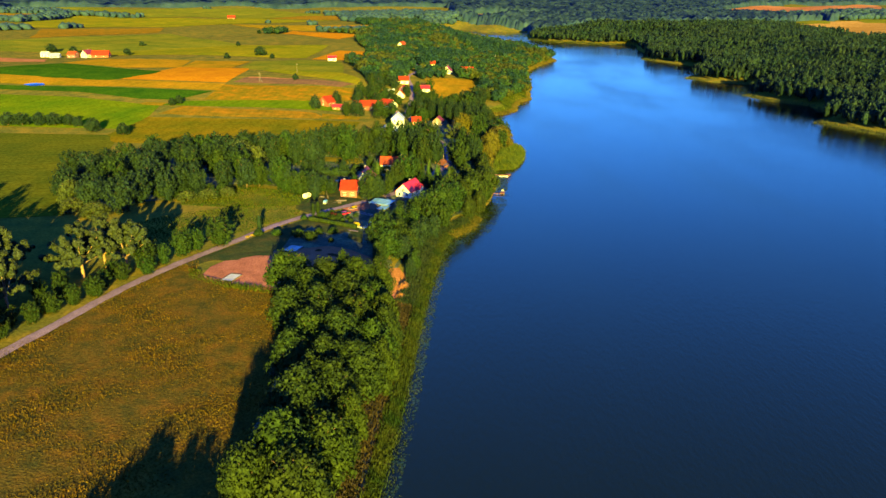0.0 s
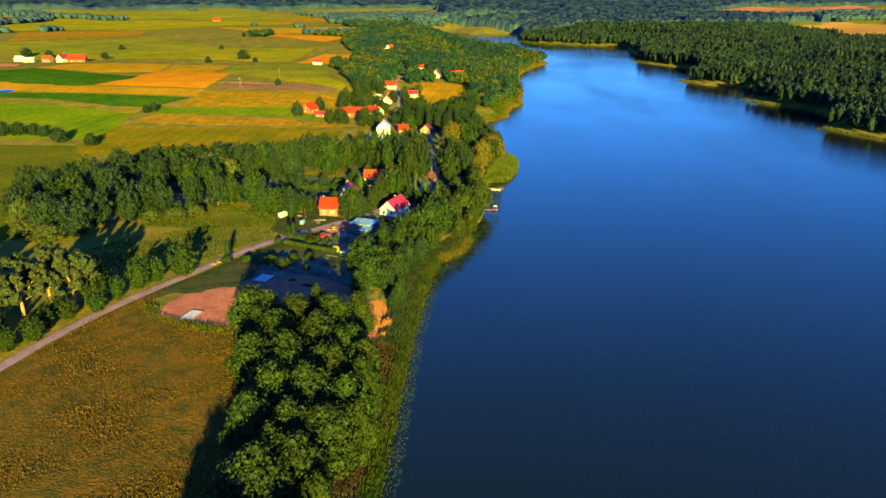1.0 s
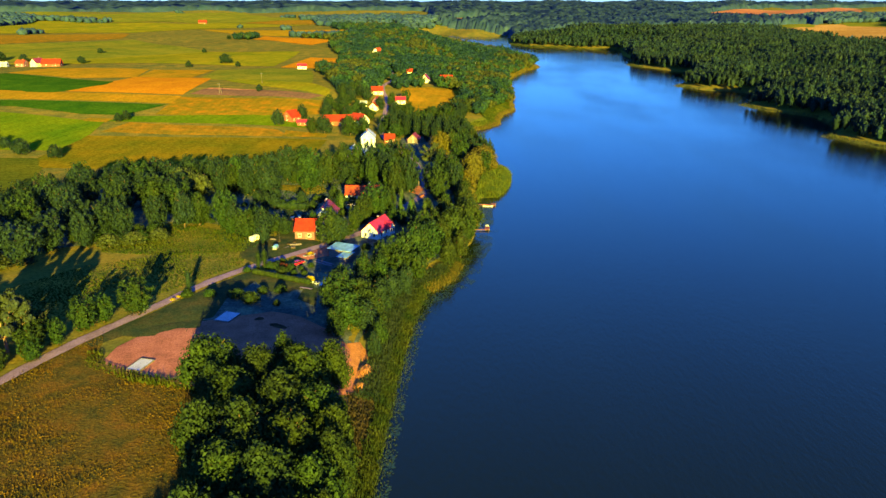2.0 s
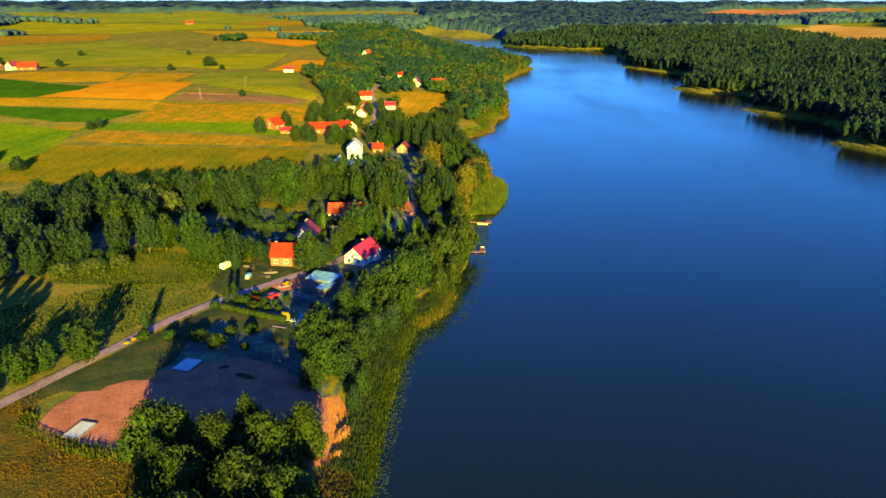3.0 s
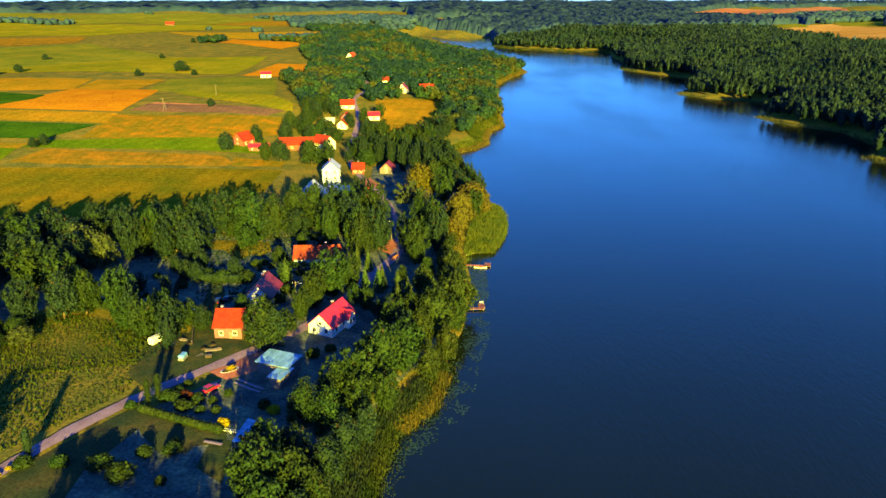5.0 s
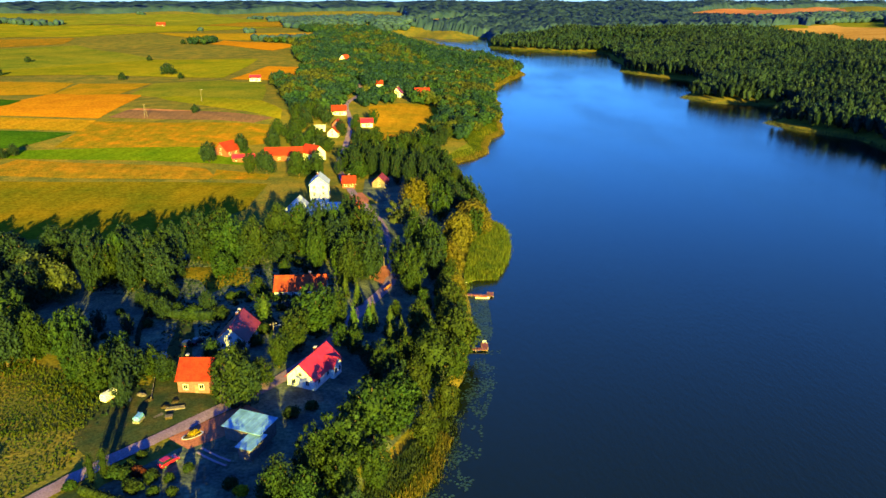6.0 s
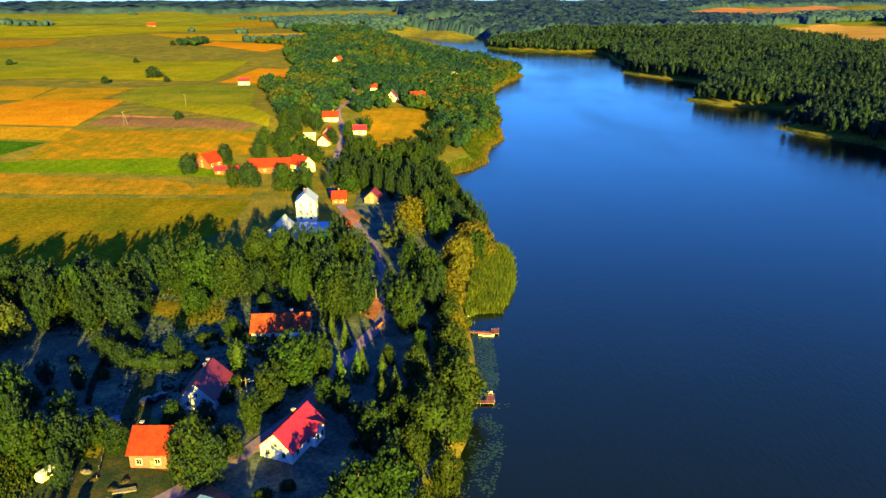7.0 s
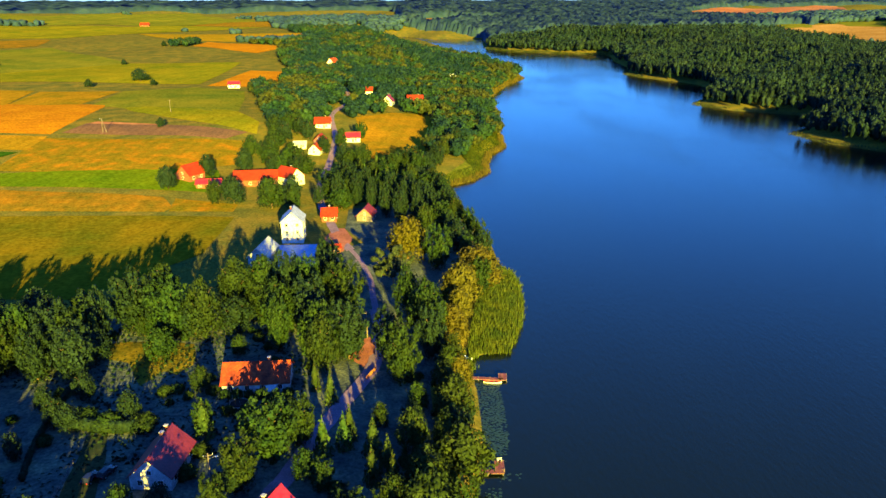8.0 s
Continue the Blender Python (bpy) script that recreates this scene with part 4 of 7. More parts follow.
# style, natural height, natural width, foliage, stem radius, name, label, category
KINDS = {
    "alder": ("broad", 15, 11, "leaf", 0.28, "broadleaf_tree", "tall leafy green tree with a dense lumpy crown", "tree"),
    "dark": ("broad", 15, 12, "dark_leaf", 0.30, "alder_tree", "dark green alder with a dense crown", "tree"),
    "grove": ("broad", 15, 11, "grove_leaf", 0.28, "lakeside_tree", "tall leafy green tree beside the lake", "tree"),
    "dark_grove": ("broad", 15, 11, "grove_alder", 0.30, "lakeside_alder", "dark green alder beside the lake", "tree"),
    "shore": ("broad", 12, 9, "shore_leaf", 0.24, "shore_tree", "sunlit yellow-green tree at the lake shore", "tree"),
    "birch": ("egg", 15, 9, "leaf", 0.24, "young_tree", "upright leafy green tree with a pointed crown", "tree"),
    "lime": ("egg", 15, 9, "dark_leaf", 0.26, "lime_tree", "tall dark green tree with a pointed crown", "tree"),
    "poplar": ("open", 17, 15, "poplar_leaf", 0.30, "poplar_tree", "tall poplar with an airy crown and bare pale trunk", "tree"),
    "willow": ("willow", 11, 11, "willow_leaf", 0.35, "willow_tree", "rounded silvery willow with drooping foliage", "tree"),
    "silver": ("willow", 11, 11, "silver_leaf", 0.35, "silver_willow", "rounded grey-green willow at the wood's edge", "tree"),
    "maple": ("broad", 14, 12, "yellow_leaf", 0.32, "maple_tree", "broad tree with yellowing sunlit foliage", "tree"),
    "spruce": ("spruce", 11, 6, "needle", 0.18, "spruce_tree", "pointed dark green spruce", "tree"),
    "thuja": ("column", 5.5, 2.2, "leaf", 0.10, "thuja", "narrow upright evergreen thuja beside the road", "tree"),
    "column": ("column", 14, 5.5, "dark_leaf", 0.25, "column_poplar", "slim upright poplar by the road", "tree"),
    "shrub": ("shrub", 3, 4, "leaf", 0.08, "shrub", "round green garden shrub", "shrub"),
    "red_shrub": ("shrub", 2.4, 2.4, "red_leaf", 0.06, "red_shrub", "dark red leaved garden shrub", "shrub"),
    "flower": ("shrub", 2.2, 2.6, "flower", 0.06, "blossom_shrub", "small shrub full of yellow blossom", "shrub"),
}
FIRST = {}
tree_dice = random.Random(11)


def plant(kind, x, y, width, height=None, group="", variants=4):
    """A tree of its kind, with its crown as wide as given; the first of each variant is built, the rest copy it."""
    style, nat_h, nat_w, leaf, radius, name, label, category = KINDS[kind]
    height = height or nat_h * (0.45 + 0.55 * width / nat_w)
    variant = tree_dice.randrange(variants)
    m = pose(x, y, float(terrain(x, y)) - 0.1, 0, 0, tree_dice.uniform(0, 360)) @ Matrix.Diagonal((width / nat_w, width / nat_w, height / nat_h, 1))
    key = (kind, variant)
    if key in FIRST:
        ob, s = FIRST[key]
        return tagged(copy_thing(ob, m @ Matrix.Diagonal((1 / s[0], 1 / s[1], 1 / s[2], 1))), group=group)
    ob = new(name)
    ob.matrix_basis = m
    seed = sum(map(ord, kind)) * 7 + variant
    near = kind in ("grove", "dark_grove")
    v, f = crown(style, seed, 3600 if near else 3400 if style == "open" else 1200 if style not in ("shrub", "column") else 420, 0.84 if near else 1.0)
    v = v * [nat_w, nat_w, nat_h]
    if style == "open":
        fan_trunk(nat_h, radius * 1.3, nat_w, seed, ob)
    elif style not in ("shrub", "column"):
        part("trunk", trunk_bmesh(nat_h, radius, nat_w * 0.25, 0 if style == "spruce" else 6, seed), M["bark"], ob)
    else:
        part("stem", rod(radius, radius * 0.5, (0, 0, -0.3), (0, 0, nat_h * 0.5), 6), M["bark"], ob)
    part("crown", fast_mesh("crown", v, f, M[leaf]), M[leaf], ob)
    FIRST[key] = (ob, tuple(ob.scale))
    return tagged(ob, label, category, group)


GROVE = [(-46.5, 203, 11), (-36, 201, 8.8), (-26, 200, 10.7), (-20, 208, 6.3), (-38, 188, 10), (-28, 187, 10.6), (-21, 187, 8.7), (-41, 176, 8.1),
         (-33, 174, 10.4), (-24, 174, 9.2), (-17, 179, 7.2), (-34, 162, 9.6), (-26, 161, 10.6), (-18, 162, 8.6), (-16, 171, 6.3), (-35, 150, 7.8),
         (-27, 148, 8.7), (-20, 149, 9.7), (-16, 154, 6.1), (-30, 131, 11), (-24, 137, 9.5), (-30, 116, 11), (-23, 119, 9.4), (-35, 107, 7),
         (-26, 106, 10.5), (-20, 130, 5.7), (-43, 192, 6), (-31, 208, 6), (-29, 140, 7)]
for x, y, w in GROVE:
    plant(("grove", "dark_grove")[int(x + y) % 2], x, y, w * 1.36, 12.5 + 0.35 * w - (1.0 if y > 185 else 0), "lakeside grove")
for x, y, w in [(-36, 95, 7), (-43, 87, 6), (-50, 82, 6), (-55, 71, 6), (-30, 92, 8), (-46, 76, 6), (-40, 87, 9), (-47, 84, 9), (-33, 86, 9), (-52, 78, 9), (-38, 79, 9), (-44, 73, 9), (-50, 88, 8), (-43, 80, 9)]:
    plant("alder", x, y, w, 10, "lakeside grove")
for x, y, w in [(-80, 248, 9.5), (-87, 242, 6), (-90, 237, 8), (-93, 228, 4.6), (-97, 223, 8), (-101, 214, 8), (-104, 208, 7), (-95, 219, 8),
                (-103, 201, 8), (-107, 195, 6.8), (-112, 189, 7.8), (-99, 231, 6), (-113, 200, 7), (-106, 218, 6)]:
    plant("birch", x, y, w * (1.1 if y > 222 else 0.75), 4.8 + 0.65 * w if y > 222 else 2.8 + 0.45 * w, "roadside trees")
for x, y, w in [(-114, 216, 15), (-111, 225, 13), (-103, 223, 14), (-123, 190, 15), (-127, 176, 14), (-119, 164, 13), (-134, 192, 14), (-136, 214, 13), (-141, 204, 13)]:
    plant("poplar", x, y, w * 1.1, 17.0, "roadside poplars")
for x, y, w in [(-110, 189, 6), (-107, 195, 5), (-104, 201, 6), (-115, 172, 6), (-117, 180, 6), (-112, 182, 5), (-119, 199, 5), (-116, 206, 6)]:
    plant("birch", x, y, w, 6.5, "roadside trees")
# Mostly out of view: added, and extra tall beyond x -135, to cast shade.
for x, y, w in [(-122, 158, 11), (-130, 166, 12), (-137, 182, 12), (-142, 198, 12), (-124, 138, 11), (-128, 124, 11), (-134, 112, 11), (-146, 140, 12), (-156, 152, 12), (-168, 160, 12), (-178, 176, 13), (-190, 190, 13), (-200, 208, 13), (-205, 228, 13), (-140, 158, 12), (-150, 172, 12), (-160, 188, 13), (-138, 176, 11), (-172, 204, 13), (-150, 196, 12), (-132, 150, 11), (-163, 170, 12), (-182, 220, 13), (-190, 240, 13), (-147, 214, 13), (-156, 206, 13), (-166, 218, 13), (-176, 236, 13)]:
    plant("dark", x, y, w, 21 if x < -135 else 17, "roadside trees")
plant("column", -70, 263, 3.5, 6.5, "roadside trees", 2)
for x, y, w in [(-107, 378, 15), (-98, 374, 11), (-158, 300, 11), (-152, 291, 10), (-141, 284, 10), (-163, 318, 10), (-112, 308, 7), (-104, 311, 7), (-97, 316, 6)]:
    plant("silver", x, y, w * (1.0 if w > 10.5 else 1.25), 6 + 0.6 * w if w > 10.5 else 1.8 + 0.5 * w, "willows", 3)
WOOD = [(-168, 340, 14), (-151, 327, 13), (-147, 296, 14), (-132, 289, 13), (-130, 303, 12), (-150, 350, 14), (-144, 365, 14), (-131, 322, 13), (-134, 371, 14),
        (-119, 318, 11), (-111, 318, 11), (-128, 382, 14), (-112, 354, 15), (-115, 388, 13), (-98, 344, 13), 
        (-165, 310, 13), (-120, 338, 12), (-140, 340, 13), (-160, 362, 13)]
for x, y, w in WOOD:
    plant(("dark", "lime", "birch", "dark")[int(x * 3 + y) % 4], x, y, w, 13 + 0.2 * w, "wood behind the meadow")
for x, y, w in [(-178, 345, 13), (-125, 360, 12), (-138, 388, 13), (-152, 378, 13), (-165, 352, 12), (-112, 404, 12), (-126, 400, 13), (-100, 400, 12), (-88, 404, 12),
                (-104, 366, 12), (-92, 330, 10)]:
    plant(("lime", "dark", "lime")[int(x + y) % 3], x, y, w, 15, "wood behind the meadow")
for x, y, w, h in [(-87, 335, 9, 11.5), (-75, 328, 9, 10.5), (-67, 319, 6.5, 8.5), (-56, 324, 7, 8), (-80, 338, 8, 11), (-72, 322, 6, 8), (-65, 330, 7, 9), (-94, 338, 8, 11)]:
    plant("birch", x, y, w, h, "trees at the wood's edge")
for x, y, w in [(-112, 311, 6), (-107, 312, 6), (-102, 313, 5.5), (-100, 320, 7), (-115, 321, 8), (-120, 313, 7), (-126, 314, 8), (-133, 306, 8), (-106, 320, 6)]:
    plant("lime" if int(x) % 2 else "alder", x, y, w, 2.5 + 0.45 * w, "round bushes at the wood's edge", 3)
plant("poplar", 5, 436, 12, 14, "village trees")
for x, y, w in [(-33, 311.5, 11.5), (-29, 318, 7), (-42, 328, 6)]:
    plant("alder", x, y, w, 14 if w > 7 else 8, "village trees")
MID = [(-66, 408, 13), (-26, 403, 10), (-54, 402, 13), (-45, 402, 11), (-86, 389, 11), (-78, 388, 11), (-91, 381, 10), (-40, 417, 12), (-33, 420, 11), (-17, 403, 11.5), (-6, 388, 11),
       (-12, 381, 9), (7, 377, 10), (14, 405, 11.7), (15, 391, 8), (-72, 398, 10), (-75, 327, 9), (-26, 424, 10),
       (-20, 420, 10), (-60, 415, 11), (-24, 392, 7), (-9, 413, 13), (-14, 428, 10), (9, 416, 8), (-14, 387, 10), (20, 452, 10), (-16, 440, 7)]
for x, y, w in MID:
    plant(("birch", "alder", "lime", "alder")[int(x + y) % 4], x, y, w, 12.5 + 0.45 * w, "village trees")
under_dice = random.Random(41)
for k in range(26):
    x = -152 + 5.2 * k
    plant(("dark", "alder")[k % 2], x, 402 + 12 * math.sin(k * 1.9) + under_dice.uniform(-3, 3) + (14 if x > -45 else 0), under_dice.uniform(8, 10.5), under_dice.uniform(9, 12.5), "village trees")
for x, y, w in [(10, 462, 16)]:
    plant("maple", x, y, w, 17, "village trees", 1)
for x, y, w in [(32, 440, 16), (25.5, 427, 13), (21, 404, 10), (21, 379, 7), (24, 415, 8)]:
    plant("willow", x, y, w, 5.5 + 0.62 * w, "willows", 3)
VILLAGE = [(-19, 345, 11), (-14, 350, 7.5), (-23, 336, 7), (-31, 310, 7), (-26, 327, 5), (-59, 318, 8), (-65, 316, 7.8), (-57, 309, 4.0), (18, 360, 9),
           (19, 342, 10.5), (12, 325, 11), (7, 316, 7), (-2, 297, 12), (-7, 288, 10), (3, 303, 9.5), (-12, 285, 7.5), (-7, 280, 7),
           (-18, 277, 6), (-13, 273, 7), (0, 321, 7), (3, 314, 6), (11, 336, 7), (9, 349, 6), (5, 328, 5.5), (2, 308, 6), (17, 372, 6), (16, 350, 6), (19, 353, 6), (19.5, 366, 6), (19, 380, 6), (20, 387, 6), (18, 330, 6), (14, 312, 6), (9, 300, 6), (-1, 284, 6), (-5, 272, 5)]
for x, y, w in VILLAGE:
    plant("shore" if x > 3 and int(x + y) % 4 else ("alder", "birch", "lime", "birch", "dark")[int(x + y) % 5], x, y, w * 1.15, 6.5 + 0.76 * w, "village trees")
for x, y, w in [(-9, 347, 5), (-5, 349, 4.6), (1, 347, 5.2), (4, 342, 4.6), (-34, 354, 5.6), (5, 337, 4.2), (-9, 366, 4), (-13, 372, 3), (-4, 352, 4), (1, 338, 4.4)]:
    plant("spruce", x, y, w, 7 + 0.4 * w, "garden spruces", 3)
for x, y, w in [(-24, 252, 10.5), (-17, 250, 9), (-20, 241, 9), (-12, 257, 7), (-9, 266, 6.5), (-19, 275, 6), (-13, 282, 6.5), (-15, 241, 6.5), (-23, 235, 5), (-18, 260, 7), (-13, 248, 6), (-11, 236, 4), (-12, 228, 3.5)]:
    plant("alder" if x % 3 else "dark", x, y, w * 1.15, 5 + 0.8 * w, "lakeside trees")
NORTH = [(-64, 533, 11), (-47, 527, 13), (-85, 575, 9), (-70, 590, 10), (-55, 585, 9), (-50, 600, 9), (-62, 625, 10), (-58, 655, 10), (-66, 670, 9), (-52, 672, 9), (-56, 690, 9), (-26, 655, 8), (-50, 618, 8), (-97, 552, 9), (-72, 532, 8), (-40, 541, 9), (-38, 527, 7), (-71, 615, 11), (-34, 637, 8), (-15, 680, 8), (-22, 619, 9), (-15, 555, 7), (-28, 535, 5),
         (6, 596, 10), (18, 600, 11), (-10, 558, 7), (-5, 580, 8), (3, 550, 9), (11, 546, 10), (17, 532, 11), (24, 501, 10), (29, 472, 10)]
for x, y, w in NORTH:
    plant(("birch", "alder", "dark")[int(x) % 3], x, y, w, 6 + 0.66 * w, "trees by the far houses")
for x, y, w in [(38, 472, 8), (37, 486, 8), (35, 500, 8), (32, 516, 8), (30, 531, 8), (28, 546, 8), (26, 560, 8), (24, 575, 8), (17, 495, 9), (27, 486, 8.6), (31, 459, 8), (28, 533, 9), (-1, 534, 7), (22, 515, 9), (30, 512, 8), (26, 560, 9), (14, 570, 9), (24, 606, 7), (34, 640, 9), (44, 676, 9), (28, 625, 8)]:
    plant(("lime", "birch", "shore")[int(x + y) % 3], x, y, w * 0.85, 7 + 0.6 * w, "trees by the far houses")
for x, y, w in [(-8, 540, 4.5), (-3, 560, 4.5), (2, 572, 5), (7, 560, 5), (-9, 575, 4.5), (12, 585, 5), (0, 590, 4.5), (9, 520, 5), (13, 510, 5), (-12, 590, 4.5), (-4, 605, 5)]:
    plant("spruce", x, y, w, 11, "tall spruces by the lane", 3)
for x, y, w in [(-19, 533, 6), (-11, 533, 6), (-4, 523, 6.5), (2, 514, 7), (9, 519, 7), (15, 525, 7), (-7, 545, 6), (4, 538, 6.5), (12, 538, 7), (20, 520, 7), (-14, 548, 5), (8, 505, 7), (15, 505, 7)]:
    plant("lime", x, y, w, 15, "tall slim trees by the lane")
for x, y, w in [(-225, 921, 16), (-136, 677, 5.8), (-252, 871, 7.7), (-341, 1397, 9), (-488, 938, 15), (-226, 470, 11), (-203, 461, 9), (-456, 930, 12), (-203, 564, 7), (-206, 558, 6),
                (-288, 484, 11), (-279, 485, 11), (-268, 486, 11), (-258, 486, 11), (-249, 487, 9), (-242, 484, 7), (-380, 905, 10), (-205, 892, 6), (-300, 1100, 7), (-420, 1050, 8)]:
    plant("dark", x, y, w, 3 + 0.6 * w, "field trees")
for x, y, w in [(-55, 259, 4.7), (-50, 256, 5.2), (-48, 263, 3.1), (-42, 254, 2.1), (-43, 264, 3.4), (-45, 280, 3.6), (-43, 283, 3.2), (-48, 284, 3), (-63, 260, 3.6), (-70, 260, 3.4), (-55, 358, 6), (-60, 361, 5),
                (-47, 357, 6), (-20, 305, 3.7), (2, 329, 4.2), (-33, 369.5, 2.6), (-30.5, 368.8, 3.2), (-27.8, 369.2, 2.4), (-25.2, 369, 2.8), (-19, 369.5, 3), (-36, 371, 3), (-33, 347, 4), (-34, 340, 4), (-27, 337, 4), (-22, 366, 4), (-31, 362, 3), (-57, 281, 2.4), (-38, 279, 2.2),
                (-28, 281, 3), (-16, 308, 3), (-6, 309, 4)]:
    plant("shrub", x, y, w, 0.8 + 0.6 * w, "garden shrubs", 3)
garden_dice = random.Random(23)
for k in range(150):
    x, y = garden_dice.uniform(-86, 12), garden_dice.uniform(300, 405)
    w = garden_dice.choice([2.0, 2.6, 3.4, 4.4, 5.4])
    inside = (abs(x + 43) < 6 and abs(y - 320) < 7) or (abs(x + 39) < 6.5 and abs(y - 342) < 8.5) or (abs(x + 26.6) < 10 and abs(y - 373) < 9) or (abs(x + 17) < 9 and abs(y - 323) < 9)
    inside = inside or (-62 < x < -45 and 325 < y < 360) or (-70 < x < -44 and 374 < y < 400) or (-38 < x < -16 and 286 < y < 306) or (x > -62 and y < 318) or (x < -62 and y < 336)
    by_road = min(math.hypot(x - ax, y - ay) for ax, ay in [(-25, 319), (-21, 328), (-18, 336), (-15, 343), (-12, 350), (-9, 358), (-7, 366), (-5, 373), (-3, 381), (-1, 388), (1, 394), (2, 403), (-30, 312), (-36, 305)]) < 5.5
    if inside or by_road:
        continue
    if w < 4:
        plant("shrub", x, y, w, 1.0 + 0.55 * w, "garden shrubs", 3)
    else:
        plant(("lime", "dark", "alder")[k % 3] if x < -35 else ("birch", "alder", "lime")[k % 3], x, y, w, 3.0 + 0.8 * w, "small garden trees")
def hedge(name, line, width, height, label, leaf="leaf"):
    """A clipped hedge along a line: a dense rounded bank of small leaves over short stems."""
    rng = np.random.default_rng(int(abs(line[0][0] * 7 + line[0][1])))
    ob = thing(name, *line[0], None, 0, label, "hedge")
    inv = ob.matrix_basis.inverted()
    pieces = []
    for (ax, ay), (bx, by) in zip(line[:-1], line[1:]):
        run = math.hypot(bx - ax, by - ay)
        n = max(2, int(run / 0.8))
        for k in range(n):
            x, y = ax + (bx - ax) * (k + 0.5) / n, ay + (by - ay) * (k + 0.5) / n
            c = np.array(inv @ Vector((x, y, float(terrain(x, y)) + 0.45 * height)))
            c += [rng.uniform(-0.12, 0.12), rng.uniform(-0.12, 0.12), rng.uniform(-0.08, 0.08)]
            v, f = core(np.zeros(3), 1.0, rng, 4, 6)
            shape = np.array([0.46 * width, 0.46 * width, 0.48 * height])
            pieces.append((v * shape * 0.92 + c, f))
            d = ball_points(46, rng)
            d = d[d[:, 2] > -0.5]
            pieces.append(leaf_clusters(d * shape * rng.uniform(0.92, 1.18, (len(d), 1)) + c, d, rng.uniform(0.11, 0.26, len(d)) * (width / 2.2), rng))
            if k % 3 == 0:
                part("stem", rod(0.04, 0.03, (c[0], c[1], c[2] - 0.5 * height), (c[0], c[1], c[2])), M["bark"], ob)
    part("foliage", fast_mesh("foliage", *join(pieces), M[leaf]), M[leaf], ob)
    return ob


hedge("garden_hedge", [(-54.5, 279.6), (-49, 277), (-44, 274.6), (-39, 272.2), (-35, 271)], 2.6, 2.0, "long clipped green hedge across the garden")
hedge("garden_hedge", [(-62, 358), (-56, 356.5), (-51, 356), (-46, 357)], 3.4, 3.2, "loose green hedge between shaded gardens", "dark_leaf")
hedge("lane_hedge", [(-69.5, 374), (-69, 364), (-67, 350), (-64.5, 340)], 1.6, 1.8, "ragged row of bushes between two plots", "dark_leaf")
for x, y, w in [(-46, 285, 2.6), (-44.6, 284, 1.8)]:
    plant("red_shrub", x, y, w, 2.4, "dark red garden shrubs", 1)
for x, y, w in [(-50, 284.4, 3.6), (-48, 287, 2.6), (-46.5, 281, 2.4), (-47, 290.5, 2.2), (-37, 286, 2.2), (-43, 266, 2.6), (-41.5, 279, 2.2), (-39.5, 283, 2.0)]:
    plant("shrub", x, y, w, 1.0 + 0.5 * w, "garden shrubs", 3)
for x, y in [(-73.2, 257.0), (-72.0, 259.2)]:
    plant("flower", x, y, 1.5, 1.1, "orange flowering shrubs", 1)
for x, y in [(-35, 273.6), (-25.6, 279)]:
    plant("flower", x, y, 2.8, 2.4, "yellow shrubs", 1)
for x, y in [(-53.2, 281.8), (-51.6, 283.8)]:
    plant("thuja", x, y, 3.0, 6.6, "pair of thujas", 1)


for x, y, w in [(-71, 324, 6.8), (-88, 384, 9.3), (-75, 392, 12.9), (-154, 382, 13), (-117, 364, 13), (-105, 355, 12.9), (-116, 327, 9.7), (-101, 327, 9.7), (-87, 333, 9), (-77, 333, 10),
                (-120, 307, 9), (-79, 380, 9.3), (-70, 380, 11.7), (-23, 247, 9.8), (-23, 257, 8.8), (16, 400, 8.6), (4, 390, 9.9), (32, 432, 7.8)]:
    plant(("alder", "lime", "birch")[int(x + y) % 3], x, y, w, 9 + 0.55 * w, "village trees")


# ---- woods too dense to count ----
def small_crown(style, seed):
    rng = np.random.default_rng(seed)
    if style == "pine":
        slim = rng.uniform(0.85, 1.1)
        v, f = core(np.array([0.0, 0.0, 0.0]), 1, rng, 4, 5)
        pieces = [(v * [0.31 * slim, 0.31 * slim, 0.34] + [0, 0, 0.56], f)]
        d = ball_points(36, rng)
        d = d[d[:, 2] > -0.25]
        p = d * [0.37 * slim, 0.37 * slim, 0.40] * rng.uniform(0.78, 1.12, (len(d), 1)) * (1 - 0.25 * np.clip(d[:, 2:3], 0, 1) * [1, 1, 0]) + [0, 0, 0.57]
        pieces.append(leaf_clusters(p, d, rng.uniform(0.09, 0.19, len(d)), rng))
        return join(pieces)
    pieces = []
    for k in range(5):
        a = k * 2.4 + rng.uniform(0, 1)
        r = 0.24 if k else 0.0
        c = np.array([r * math.cos(a), r * math.sin(a), 0.68 - 0.07 * k + rng.uniform(-0.05, 0.05)])
        size = rng.uniform(0.21, 0.29)
        pieces.append(core(c, size * 0.82, rng, 3, 5))
        d = ball_points(18, rng)
        d = d[d[:, 2] > -0.25]
        pieces.append(leaf_clusters(c + d * size * rng.uniform(0.8, 1.3, (len(d), 1)), d, rng.uniform(0.09, 0.19, len(d)), rng))
    pieces.append(core(np.array([0, 0, 0.36]), 0.30, rng, 3, 6))
    return join(pieces)


def tiny_crown(seed):
    rng = np.random.default_rng(seed)
    v, f = core(np.array([0.0, 0.0, 0.0]), 1.0, rng, 3, 6)
    return v * [0.62, 0.62, 0.5] * rng.uniform(0.7, 1.25, (len(v), 1)) + [0, 0, 0.42], f


